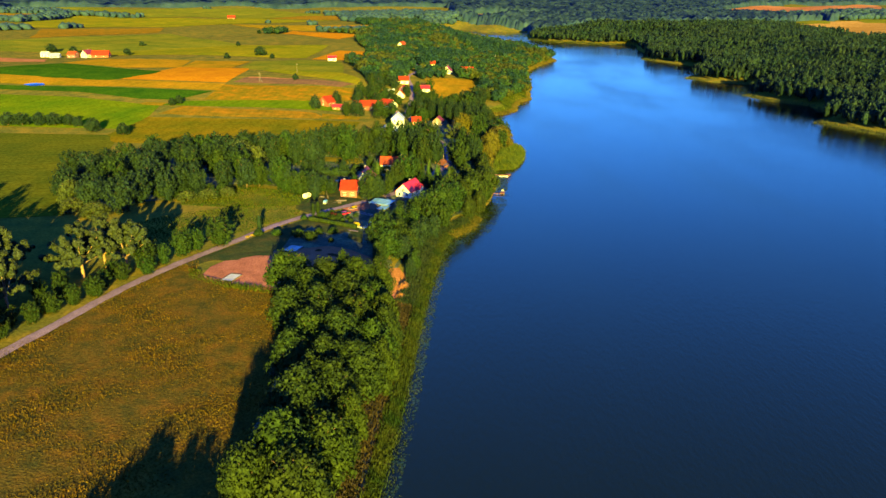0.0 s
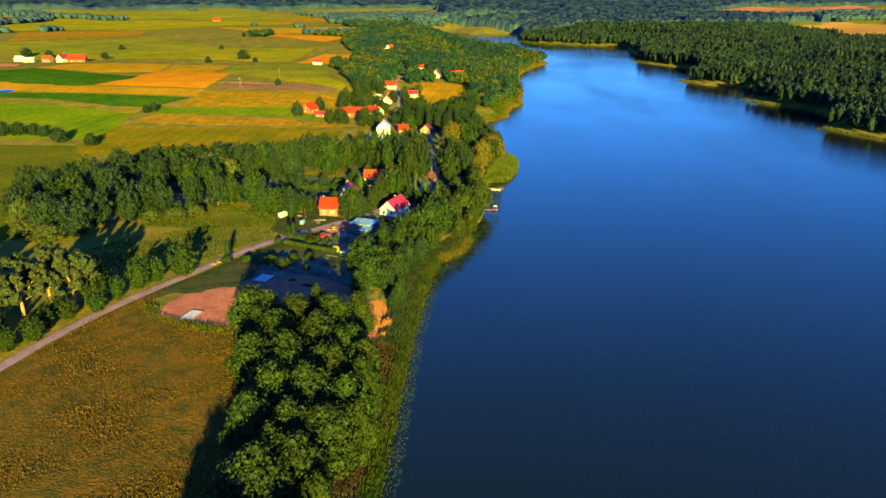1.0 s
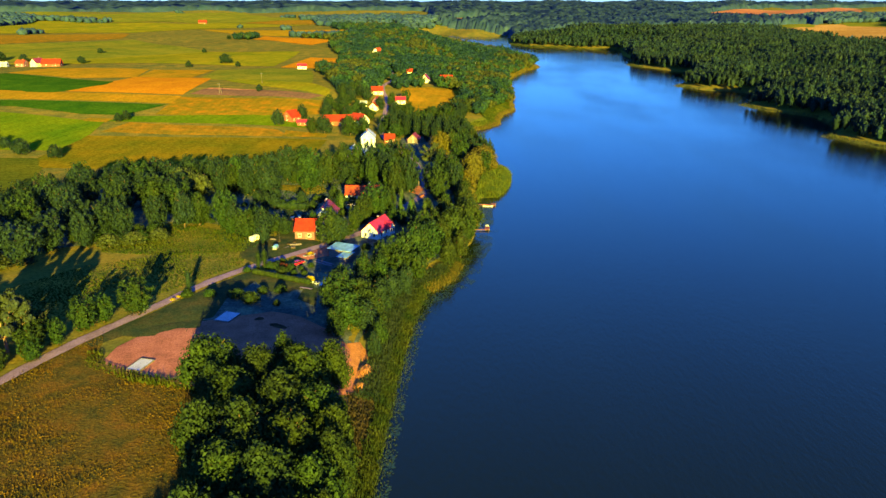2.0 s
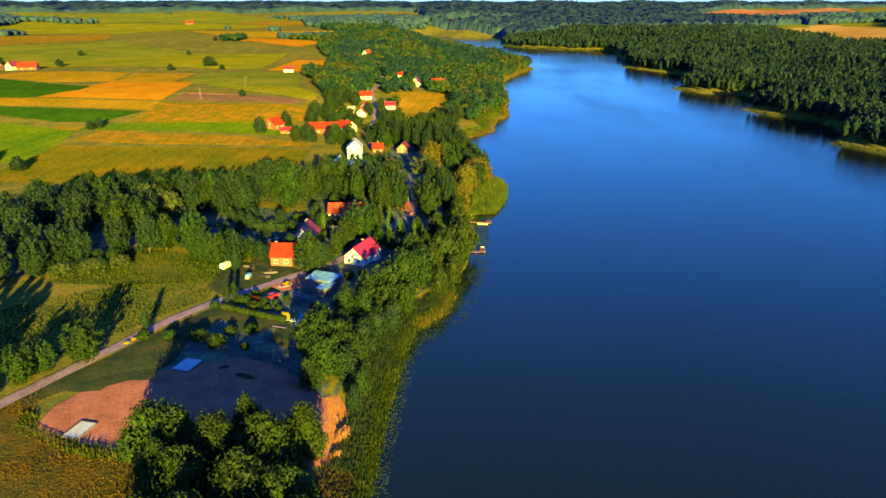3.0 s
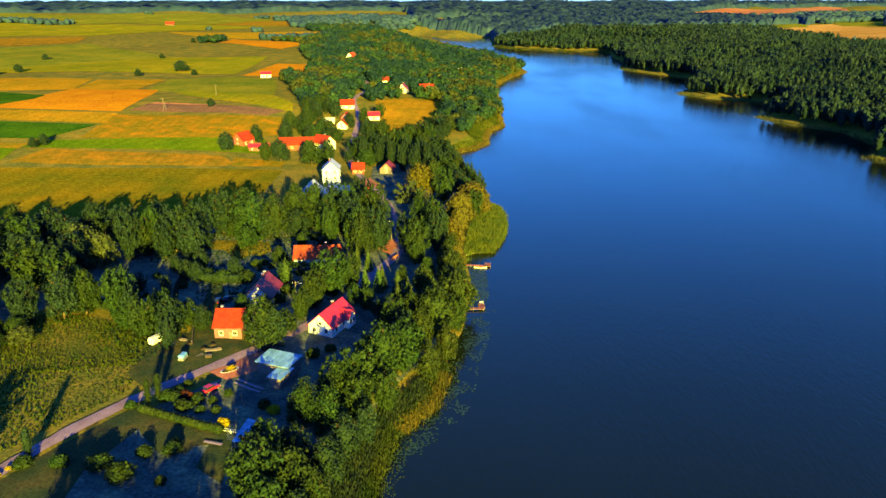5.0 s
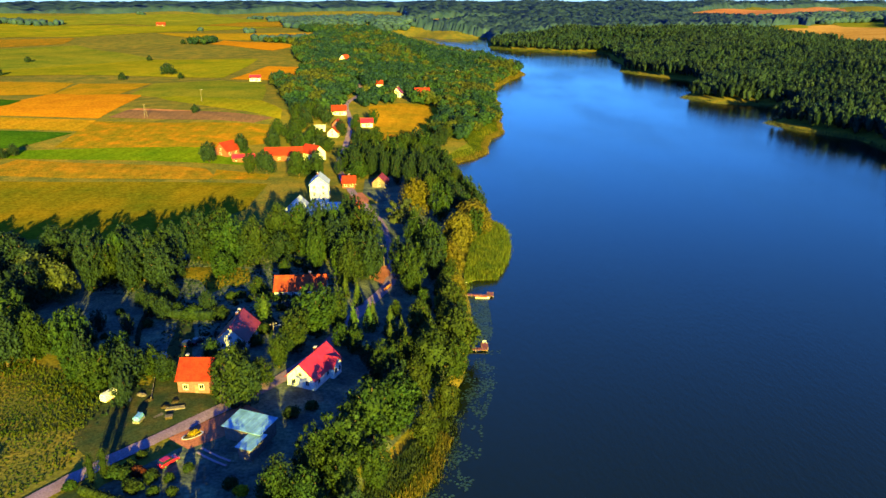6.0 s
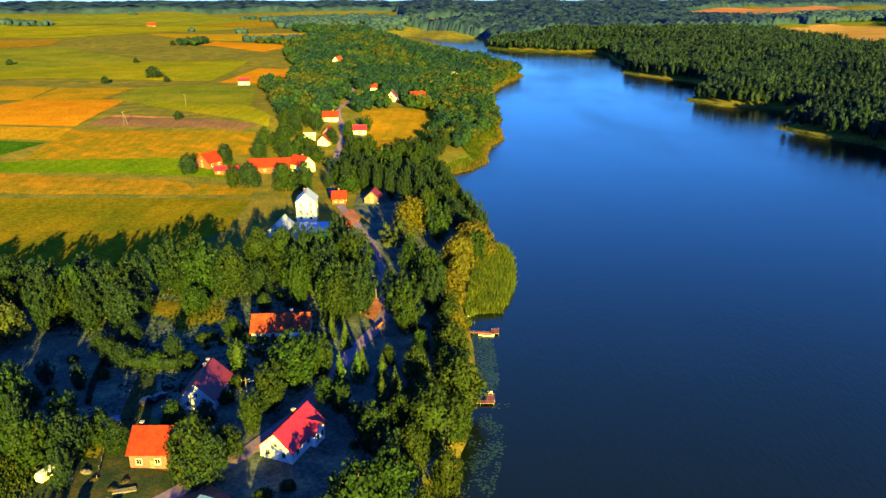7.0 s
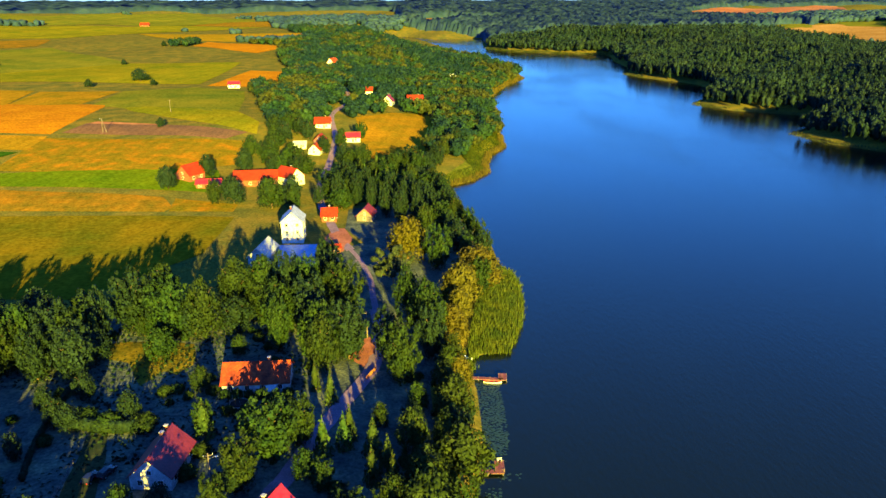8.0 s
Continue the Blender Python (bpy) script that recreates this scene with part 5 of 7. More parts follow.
def scatter(name, spots, shapes, mat, label, category, group=""):
    """One object out of many crowns; spots: x, y, width, height."""
    rng = np.random.default_rng(len(spots))
    spots = np.asarray(spots, dtype=float)
    ground_z = terrain(spots[:, 0], spots[:, 1]) - 0.3
    pick = rng.integers(0, len(shapes), len(spots))
    pieces = []
    for s, (v, f) in enumerate(shapes):
        here = np.nonzero(pick == s)[0]
        if not len(here):
            continue
        a = rng.uniform(0, 6.28, len(here))
        ca, sa, w, h = np.cos(a)[:, None], np.sin(a)[:, None], spots[here, 2][:, None], spots[here, 3][:, None]
        x = (v[None, :, 0] * ca - v[None, :, 1] * sa) * w + spots[here, 0][:, None]
        y = (v[None, :, 0] * sa + v[None, :, 1] * ca) * w + spots[here, 1][:, None]
        z = v[None, :, 2] * h + ground_z[here][:, None]
        tri = f[None] + (np.arange(len(here)) * len(v))[:, None, None]
        pieces.append((np.stack([x, y, z], -1).reshape(-1, 3), tri.reshape(-1, 3)))
    v, f = join(pieces)
    return tagged(new(name, fast_mesh(name, v, f, mat)), label, category, group, "stuff")


OPEN_PLACES = [o for n, _, _, o, _ in FIELDS if n not in ("garden_ground", "wood_floor", "grove_floor")]
HOUSE_SPOTS = [(-91.5, 570), (-80, 557), (-62, 566), (-52, 566), (-45, 571), (-21.5, 512), (-6, 511), (-38, 655), (-48.8, 644), (-39, 635), (-40, 699), (-21, 669), (1, 824), (23, 842), (-16, 865), (-62, 1066), (-132, 875), (70, 1058)]


def within(x, y, outline):
    ox, oy = np.array([p[0] for p in outline]), np.array([p[1] for p in outline])
    px, py = np.roll(ox, -1), np.roll(oy, -1)
    cross = ((oy[:, None] > y) != (py[:, None] > y)) & (x < ox[:, None] + (y - oy[:, None]) * ((px - ox) / (py - oy + 1e-9))[:, None])
    return cross.sum(axis=0) % 2 == 1


def free_ground(x, y, margin=3.0):
    ok = shore_distance(x, y) > margin
    for o in OPEN_PLACES:
        ok &= ~within(x, y, o)
    for hx, hy in HOUSE_SPOTS:
        ok &= ~((np.abs(x - hx) < 9) & (y > hy - (16 if hy < 600 else 22 if hy < 800 else 40)) & (y < hy + 8))
    for (ax, ay), (bx, by) in zip(ROAD[:-1], ROAD[1:]):
        k = np.clip(((x - ax) * (bx - ax) + (y - ay) * (by - ay)) / ((bx - ax) ** 2 + (by - ay) ** 2), 0, 1)
        ok &= (x - ax - k * (bx - ax)) ** 2 + (y - ay - k * (by - ay)) ** 2 > 25
    return ok


def spread(outline, step, seed, width, height, margin=3.0, thin=0.0):
    """Spots for trees over an outline, about step apart."""
    rng = np.random.default_rng(seed)
    ox, oy = [p[0] for p in outline], [p[1] for p in outline]
    gx, gy = np.meshgrid(np.arange(min(ox), max(ox), float(step)), np.arange(min(oy), max(oy), step * 0.9))
    gx[1::2] += step / 2
    x, y = (gx + rng.uniform(-0.38, 0.38, gx.shape) * step).ravel(), (gy + rng.uniform(-0.38, 0.38, gx.shape) * step).ravel()
    # the strip of land that lies ahead of the shore
    keep = within(x, y, outline) & free_ground(x, y, margin) & (np.abs(x) < 0.66 * y + 30) & (rng.uniform(0, 1, x.shape) >= thin)
    x, y = x[keep], y[keep]
    s = rng.uniform(0.75, 1.3, len(x))
    return np.stack([x, y, width * s, height * rng.uniform(0.78, 1.15, len(x))], 1)


BROAD = [small_crown("broad", 40 + k) for k in range(5)]
PINES = [small_crown("pine", 60 + k) for k in range(5)]
LUMPS = [tiny_crown(80 + k) for k in range(5)]
woodland = np.concatenate([
    spread([(-70, 680), (-112, 850), (-95, 1000), (-130, 1130), (150, 1130), (130, 950), (110, 800), (100, 716), (56, 640), (-8, 640), (-12, 740)], 8.5, 1, 11, 11, 2.5, 0.12),
    spread([(-130, 1130), (-150, 1300), (-150, 1560), (-230, 1950), (-80, 1950), (10, 1520), (110, 1390), (190, 1330), (190, 1150), (150, 1050), (120, 1100)], 12, 2, 14, 14),
    spread([(-330, 1380), (-100, 1330), (-90, 1420), (-330, 1480)], 11, 3, 13, 12)])
tone = np.sin(woodland[:, 0] / 23 + 2 * np.sin(woodland[:, 1] / 61)) * np.sin(woodland[:, 1] / 37) + np.random.default_rng(5).normal(0, 0.5, len(woodland))
woodland[:, 2:] *= (1 + 0.18 * np.sin(woodland[:, 0] / 17) * np.sin(woodland[:, 1] / 29))[:, None]
scatter("light_woodland", woodland[tone > 0.55], BROAD, M["light_wood"], "pale yellowish trees mixed into the woodland", "woodland")
scatter("lakeside_woodland", woodland[(tone > -0.1) & (tone <= 0.55)], BROAD, M["far_leaf"], "dense sunlit broadleaf woodland along the shore and the village", "woodland")
scatter("dark_woodland", woodland[tone <= -0.1], BROAD, M["dark_wood"], "darker alders and pines mixed into the woodland", "woodland")
forest = np.concatenate([
    spread([(240, 880), (250, 1165), (330, 1300), (620, 1300), (680, 1180), (760, 1000), (700, 700), (640, 420), (300, 420), (240, 560)], 6.3, 4, 8.0, 16.5, 2.5),
    spread([(300, 1250), (340, 1500), (150, 1660), (170, 1780), (720, 1700), (700, 1400), (660, 1240)], 9.5, 5, 11.5, 17, 3)])
stand = np.sin(forest[:, 0] / 31 + 1.7 * np.sin(forest[:, 1] / 47)) * np.sin(forest[:, 1] / 39 + 0.6) + np.random.default_rng(8).normal(0, 0.45, len(forest))
forest[:, 3] *= 1 + 0.16 * np.sin(forest[:, 0] / 19 + 2) * np.sin(forest[:, 1] / 27)
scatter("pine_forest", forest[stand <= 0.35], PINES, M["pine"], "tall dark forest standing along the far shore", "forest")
scatter("mixed_forest", forest[stand > 0.35], PINES + BROAD[:2], M["light_pine"], "lighter broadleaf trees mixed into the dark forest", "forest")


def forest_canopy(name, outline, step, height, seed, label):
    """The closed roof of a far forest: a sheet of treetops that falls to the ground at its edges."""
    rng = np.random.default_rng(seed)
    ox, oy = [p[0] for p in outline], [p[1] for p in outline]
    gx, gy = np.meshgrid(np.arange(min(ox) - 2 * step, max(ox) + 2 * step, float(step)), np.arange(min(oy) - 2 * step, max(oy) + 2 * step, float(step)))
    h, w = gx.shape
    inside = (within(gx.ravel(), gy.ravel(), outline) & free_ground(gx.ravel(), gy.ravel(), 5)).reshape(h, w)
    odd = (np.arange(h)[:, None] + np.arange(w)[None]) % 2
    top = height * (0.62 + 0.34 * odd + rng.uniform(-0.16, 0.20, gx.shape) + 0.12 * np.sin(gx / 90 + np.sin(gy / 70)))
    x, y = gx + rng.uniform(-0.4, 0.4, gx.shape) * step, gy + rng.uniform(-0.4, 0.4, gx.shape) * step
    v = np.stack([x, y, terrain(x, y) + np.where(inside, top, -3)], -1).reshape(-1, 3)
    quad = inside[:-1, :-1] | inside[1:, :-1] | inside[:-1, 1:] | inside[1:, 1:]
    quad &= np.abs(gx[:-1, :-1]) < 0.66 * gy[:-1, :-1] + 60
    i = (np.arange(h - 1)[:, None] * w + np.arange(w - 1)[None])[quad]
    tris = np.concatenate([np.stack([i, i + 1, i + w + 1], 1), np.stack([i, i + w + 1, i + w], 1)])
    used, tris = np.unique(tris, return_inverse=True)
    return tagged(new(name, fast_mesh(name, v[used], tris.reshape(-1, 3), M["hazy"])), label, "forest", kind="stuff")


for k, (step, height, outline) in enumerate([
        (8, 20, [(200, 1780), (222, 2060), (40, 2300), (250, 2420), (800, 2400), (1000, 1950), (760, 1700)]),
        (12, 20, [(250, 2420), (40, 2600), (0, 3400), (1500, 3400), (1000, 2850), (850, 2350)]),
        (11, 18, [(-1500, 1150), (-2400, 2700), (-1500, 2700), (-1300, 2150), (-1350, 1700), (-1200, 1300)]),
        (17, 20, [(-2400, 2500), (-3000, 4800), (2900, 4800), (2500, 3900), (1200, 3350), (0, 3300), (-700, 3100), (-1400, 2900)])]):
    forest_canopy("far_forest", outline, step, height, 70 + k, "distant forest up to the horizon, with haze put into its blue colour")
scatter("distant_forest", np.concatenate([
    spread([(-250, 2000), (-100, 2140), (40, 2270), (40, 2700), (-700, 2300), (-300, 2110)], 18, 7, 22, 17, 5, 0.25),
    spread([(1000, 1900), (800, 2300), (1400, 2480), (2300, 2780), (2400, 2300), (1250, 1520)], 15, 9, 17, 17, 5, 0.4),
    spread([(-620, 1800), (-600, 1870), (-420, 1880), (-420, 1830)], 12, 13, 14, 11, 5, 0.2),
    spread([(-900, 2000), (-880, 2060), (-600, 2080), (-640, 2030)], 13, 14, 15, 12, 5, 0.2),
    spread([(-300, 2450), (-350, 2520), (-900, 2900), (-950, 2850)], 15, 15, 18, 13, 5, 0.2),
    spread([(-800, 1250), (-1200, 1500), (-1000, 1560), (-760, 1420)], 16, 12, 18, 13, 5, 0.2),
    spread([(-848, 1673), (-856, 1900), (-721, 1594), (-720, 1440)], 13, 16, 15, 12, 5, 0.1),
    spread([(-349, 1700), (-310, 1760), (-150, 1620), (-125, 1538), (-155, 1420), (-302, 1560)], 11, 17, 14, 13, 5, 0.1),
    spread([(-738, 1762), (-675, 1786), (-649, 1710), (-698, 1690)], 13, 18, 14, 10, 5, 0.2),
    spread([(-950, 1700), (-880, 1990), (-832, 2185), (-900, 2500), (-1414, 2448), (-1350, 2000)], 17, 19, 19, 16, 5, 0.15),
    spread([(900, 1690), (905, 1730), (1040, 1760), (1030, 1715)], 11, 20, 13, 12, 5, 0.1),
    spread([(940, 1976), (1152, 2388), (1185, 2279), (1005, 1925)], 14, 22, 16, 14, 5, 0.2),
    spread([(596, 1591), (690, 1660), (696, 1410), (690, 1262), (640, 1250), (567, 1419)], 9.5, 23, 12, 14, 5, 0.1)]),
    LUMPS, M["hazy"], "groves and tree rows among the far fields, blued with painted haze", "forest")


for x, y, w, h in spread([(-30, 520), (-62, 600), (-75, 690), (-40, 690), (-22, 622), (30, 622), (40, 560), (20, 520)], 13.5, 21, 10, 10):
    if min(math.hypot(x - hx, y - hy) for hx, hy in HOUSE_SPOTS) > 11:
        plant(("birch", "alder", "lime")[int(x) % 3], x, y, w, h * 1.1, "trees by the far houses")


# ---- reeds ----
def reeds(name, outline, step, seed, height, near, far_off, label, mat="reed"):
    """Tufts of upright blades between two distances from the waterline."""
    rng = np.random.default_rng(seed)
    ox, oy = [p[0] for p in outline], [p[1] for p in outline]
    gx, gy = np.meshgrid(np.arange(min(ox), max(ox), float(step)), np.arange(min(oy), max(oy), float(step)))
    x, y = (gx + rng.uniform(-0.5, 0.5, gx.shape) * step).ravel(), (gy + rng.uniform(-0.5, 0.5, gx.shape) * step).ravel()
    d = shore_distance(x, y)
    edge = rng.normal(0, 0.5, x.shape)
    keep = within(x, y, outline) & (d > near + edge) & (d < far_off + edge)
    x, y, d = x[keep], y[keep], d[keep]
    n = len(x)
    base = np.stack([x, y, np.maximum(terrain(x, y), LAKE - 0.6)], 1)
    pieces = []
    for k in range(3):
        a = rng.uniform(0, 6.28, n)
        side = np.stack([np.cos(a), np.sin(a), np.zeros(n)], 1) * step * rng.uniform(0.16, 0.34, (n, 1))
        lean = rng.normal(0, 0.18, (n, 3)) * [1, 1, 0]
        tall = height * rng.uniform(0.6, 1.15, n)[:, None] * (0.7 + 0.3 * np.clip((d[:, None] + 3) / 3, 0, 1))
        top = base + lean * tall + tall * [0, 0, 1]
        v = np.stack([base - side, base + side, top - side * 0.5, top + side * 0.25 + [0, 0, 0.12]], 1).reshape(-1, 3)
        i = np.arange(n)[:, None] * 4
        pieces.append((v, np.concatenate([i + np.array([[0, 1, 3]]), i + np.array([[0, 3, 2]])])))
    v, f = join(pieces)
    return tagged(new(name, fast_mesh(name, v, f, M[mat])), label, "reeds", kind="stuff")


BELT = [(-40, 90), (-40, 140), (-20, 180), (-16, 228), (-12, 262), (-2, 284), (12, 308), (26, 322), (30, 300), (10, 250), (0, 90)]
GOLD = [(-5, 278), (-5, 304), (19, 304), (19, 278)]
reeds("reed_belt", BELT, 0.36, 5, 1.5, -1.2, 1.9, "green and straw-coloured reed belt along the lake shore")
reeds("golden_reeds", GOLD, 0.34, 25, 1.8, -2.0, 0.4, "golden reeds on a small sunlit cape", "golden_reed")
reeds("emergent_reeds", BELT, 0.6, 15, 1.1, -4.0, -1.0, "sparse dark reeds standing in the shallow water", "emergent")
INNER = [(-24, 206), (-16, 228), (-12, 262), (-2, 284), (12, 308), (26, 322), (30, 300), (10, 250), (0, 206)]
reeds("inner_reeds", INNER, 0.45, 26, 1.4, 1.6, 7.0, "dark green reeds on the inner side of the belt", "emergent")
reeds("dry_brush", [(-40, 90), (-40, 140), (-20, 180), (-18, 208), (0, 208), (0, 90)], 0.5, 16, 0.9, 2.6, 9.0, "dry brown brush on the bank behind the reeds", "brown_tuft")
reeds("reed_bed", [(24, 390), (36, 388), (62, 430), (60, 460), (44, 462), (37, 450), (31, 428), (26, 404)], 0.48, 6, 2.2, -1.0, 16, "broad bed of tall reeds on a small cape", "cape_reed")
reeds("reed_spit", [(26, 580), (30, 598), (48, 622), (44, 660), (64, 700), (74, 740), (100, 735), (80, 640), (62, 600), (40, 575)], 0.8, 7, 1.7, -1.5, 2.2, "yellow reeds fringing a low spit", "golden_reed")
reeds("spit_sedge", [(26, 580), (30, 598), (48, 622), (44, 660), (60, 700), (74, 740), (100, 735), (80, 640), (62, 600), (40, 575)], 0.8, 27, 1.0, 2.0, 20, "low green sedge on the marshy spit", "green_tuft")
reeds("far_reeds", [(80, 760), (84, 900), (100, 1000), (160, 1180), (200, 1180), (150, 1040), (110, 940), (100, 780)], 1.6, 8, 2, -2.5, 6, "pale reeds fringing the far shore", "golden_reed")
reeds("east_reeds", [(270, 470), (270, 600), (320, 640), (280, 720), (340, 800), (270, 880), (322, 990), (285, 1150), (325, 1270), (300, 1000), (365, 980), (300, 900), (362, 806), (310, 728), (348, 655), (296, 560), (330, 470)],
      1.1, 9, 1.3, -4, 2, "light green reeds along the forest shore", "pale_reed")
reeds("north_reeds", [(150, 1650), (380, 1470), (390, 1510), (190, 1700)], 2.2, 10, 2, -3, 4, "thin pale reed line below the forest")


# ---- houses and farm buildings ----
def window(parent, at, w, h, turn):
    """A framed window set on a wall: surround, panes and sill under one part."""
    hold = part("window", box(w + 0.16, 0.10, h + 0.16, (0, 0, 0)), M["white"], parent)
    hold.matrix_basis = pose(*at, 0, 0, turn)
    for k in (-1, 1):
        pane = part("pane", box(w / 2 - 0.05, 0.06, h - 0.08, (k * w / 4, -0.04, 0.12)), M["glass"], hold)
    part("sill", box(w + 0.3, 0.2, 0.06, (0, -0.1, -0.05)), M["grey_sheet"], hold)
    return hold


def house(name, x, y, turn, length, width, wall_h, rise, wall, roof, label, category="house", over=0.45, side=2, gable=1, storeys=1, chimneys=(), door=True,
          group="", sink=0.25, loft=True):
    """A pitched-roof building with its ridge along its own x: walls, two roof slopes, ridge, chimneys, windows and a door."""
    ob = thing(name, x, y, None, turn, label, category, group)
    a, b = length / 2, width / 2
    bm = bmesh.new()
    ring = [bm.verts.new(p) for p in ((-a, -b, -sink), (a, -b, -sink), (a, b, -sink), (-a, b, -sink))]
    eave = [bm.verts.new(p) for p in ((-a, -b, wall_h), (a, -b, wall_h), (a, b, wall_h), (-a, b, wall_h))]
    tips = [bm.verts.new((s * a, 0, wall_h + rise)) for s in (-1, 1)]
    bm.faces.new(ring[::-1])
    for i, j in ((0, 1), (2, 3)):
        bm.faces.new((ring[i], ring[j], eave[j], eave[i]))
    bm.faces.new((ring[1], ring[2], eave[2], tips[1], eave[1]))
    bm.faces.new((ring[3], ring[0], eave[0], tips[0], eave[3]))
    part("wall", bm, M[wall], ob)
    slope = rise / b
    for s in (-1, 1):
        bm = bmesh.new()
        lo, hi = b + over, 0.0
        top = [(-a - over, s * lo, wall_h - slope * over + 0.17), (a + over, s * lo, wall_h - slope * over + 0.17), (a + over, s * hi, wall_h + rise + 0.17), (-a - over, s * hi, wall_h + rise + 0.17)]
        low = [(p[0], p[1], p[2] - 0.16) for p in top]
        vt, vl = [bm.verts.new(p) for p in top], [bm.verts.new(p) for p in low]
        bm.faces.new(vt if s < 0 else vt[::-1])
        bm.faces.new(vl[::-1] if s < 0 else vl)
        for i in range(4):
            bm.faces.new((vt[i], vt[(i + 1) % 4], vl[(i + 1) % 4], vl[i]))
        bmesh.ops.recalc_face_normals(bm, faces=bm.faces)
        part("roof", bm, M[roof], ob)
    part("ridge", rod(0.14, 0.14, (-a - over, 0, wall_h + rise + 0.16), (a + over, 0, wall_h + rise + 0.16), 6), M[roof], ob)
    for cx, cy in chimneys:
        z = wall_h + rise * (1 - abs(cy) / b)
        stack = part("chimney", box(0.6, 0.6, 1.6, (cx, cy, z - 0.4), 0.02), M["brick"], ob)
        part("cap", box(0.76, 0.76, 0.12, (cx, cy, z + 1.2)), M["concrete"], stack)
    for storey in range(storeys):
        z = 0.95 + 2.7 * storey
        if z + 1.2 > wall_h:
            break
        for k in range(side):
            u = -a + length * (k + 0.5) / side
            window(ob, (u, -b - 0.03, z), 1.0, 1.15, 0)
            window(ob, (u, b + 0.03, z), 1.0, 1.15, 180)
        for k in range(gable):
            u = -b + width * (k + 0.5) / gable
            window(ob, (-a - 0.03, u, z), 0.9, 1.15, -90)
            window(ob, (a + 0.03, u, z), 0.9, 1.15, 90)
    if loft and rise > 2.2:
        window(ob, (-a - 0.03, 0, wall_h + 0.25), 0.8, 0.9, -90)
        window(ob, (a + 0.03, 0, wall_h + 0.25), 0.8, 0.9, 90)
    if door:
        leaf = part("door", box(1.0, 0.1, 2.05, (length * 0.1, -b - 0.03, 0)), M["grey_wood"], ob)
        part("door_handle", box(0.12, 0.06, 0.04, (length * 0.1 + 0.36, -b - 0.1, 1.0)), M["steel"], leaf)
    return ob


white_red = house("white_house", -17.0, 322.9, 66.7, 12.4, 7.2, 2.8, 3.3, "plaster", "crimson", "white plastered house with a bright crimson sheet roof", side=3, gable=2, chimneys=[(2.5, 0.9)])
bm = bmesh.new()
pts = [(-1.9, -4.9), (1.9, -4.9), (1.9, -3.2), (-1.9, -3.2)]
lo, hi = [bm.verts.new((px + 2.6, py, -0.2)) for px, py in pts], [bm.verts.new((px + 2.6, py, 2.8)) for px, py in pts]
tip = [bm.verts.new((2.6, py, 4.6)) for py in (-4.9, -1.6)]
for q in ((lo[0], lo[1], hi[1], tip[0], hi[0]), (lo[1], lo[2], hi[2], hi[1]), (lo[3], lo[0], hi[0], hi[3])):
    bm.faces.new(q)
part("porch", bm, M["plaster"], white_red)
for s in (-1, 1):
    bm = bmesh.new()
    q = [(2.6 + s * 2.3, -5.2, 2.6), (2.6, -5.2, 4.8), (2.6, -0.8, 4.8), (2.6 + s * 2.3, -3.0, 2.6)]
    top, low = [bm.verts.new(p) for p in q], [bm.verts.new((p[0], p[1], p[2] - 0.15)) for p in q]
    bm.faces.new(top), bm.faces.new(low[::-1])
    for i in range(4):
        bm.faces.new((top[i], top[(i + 1) % 4], low[(i + 1) % 4], low[i]))
    bmesh.ops.recalc_face_normals(bm, faces=bm.faces)
    part("porch_roof", bm, M["crimson"], white_red)
window(white_red, (1.7, -4.94, 0.9), 0.9, 1.3, 0)
window(white_red, (3.5, -4.94, 0.9), 0.9, 1.3, 0)

house("orange_roof_house", -43.2, 319.6, -3, 7.2, 8.6, 3.4, 3.2, "cream", "orange_tile", "cream plastered cottage with an orange tiled roof", side=2, gable=1, chimneys=[(-2.6, 1.2)])
house("maroon_roof_house", -38.9, 342.0, 84, 11.5, 7.8, 3.0, 3.6, "grey_wall", "maroon", "grey-white gabled house with a dark maroon roof", side=3, gable=2, chimneys=[(2.0, 0.4), (4.6, 0.6)])
long_house = house("long_house", -26.6, 375.4, 1, 15.0, 9.2, 2.7, 3.0, "grey_wall", "red_tile", "long low house with a weathered red tile roof", side=4, gable=2, chimneys=[(2.8, 0.3)])


def sheet_roof_shed(name, x, y, turn, length, width, low, high, roof, wall, label, posts=False):
    """A shed under one sloping sheet roof, low side to its own -y."""
    ob = thing(name, x, y, None, turn, label, "shed")
    a, b = length / 2, width / 2
    bm = bmesh.new()
    v = [bm.verts.new(p) for p in ((-a, -b, -0.2), (a, -b, -0.2), (a, b, -0.2), (-a, b, -0.2), (-a, -b, low), (a, -b, low), (a, b, high), (-a, b, high))]
    for q in ((3, 2, 1, 0), (0, 1, 5, 4), (1, 2, 6, 5), (2, 3, 7, 6), (3, 0, 4, 7)):
        bm.faces.new([v[k] for k in q])
    part("wall", bm, M[wall], ob)
    tilt = math.degrees(math.atan2(high - low, width))
    part("roof", box(length + 0.9, width / math.cos(radians(tilt)) + 0.8, 0.12, (0, 0, (low + high) / 2 + 0.02), 0.0, None, 0, tilt), M[roof], ob)
    for k in range(int(length / 1.2)):
        part("seam", box(0.06, width / math.cos(radians(tilt)) + 0.8, 0.05, (-a + 0.6 + 1.2 * k, 0, (low + high) / 2 + 0.14), 0.0, None, 0, tilt), M[roof], ob)
    part("door", box(2.4, 0.08, low * 0.85, (0, -b - 0.03, 0)), M["grey_wood"], ob)
    return ob


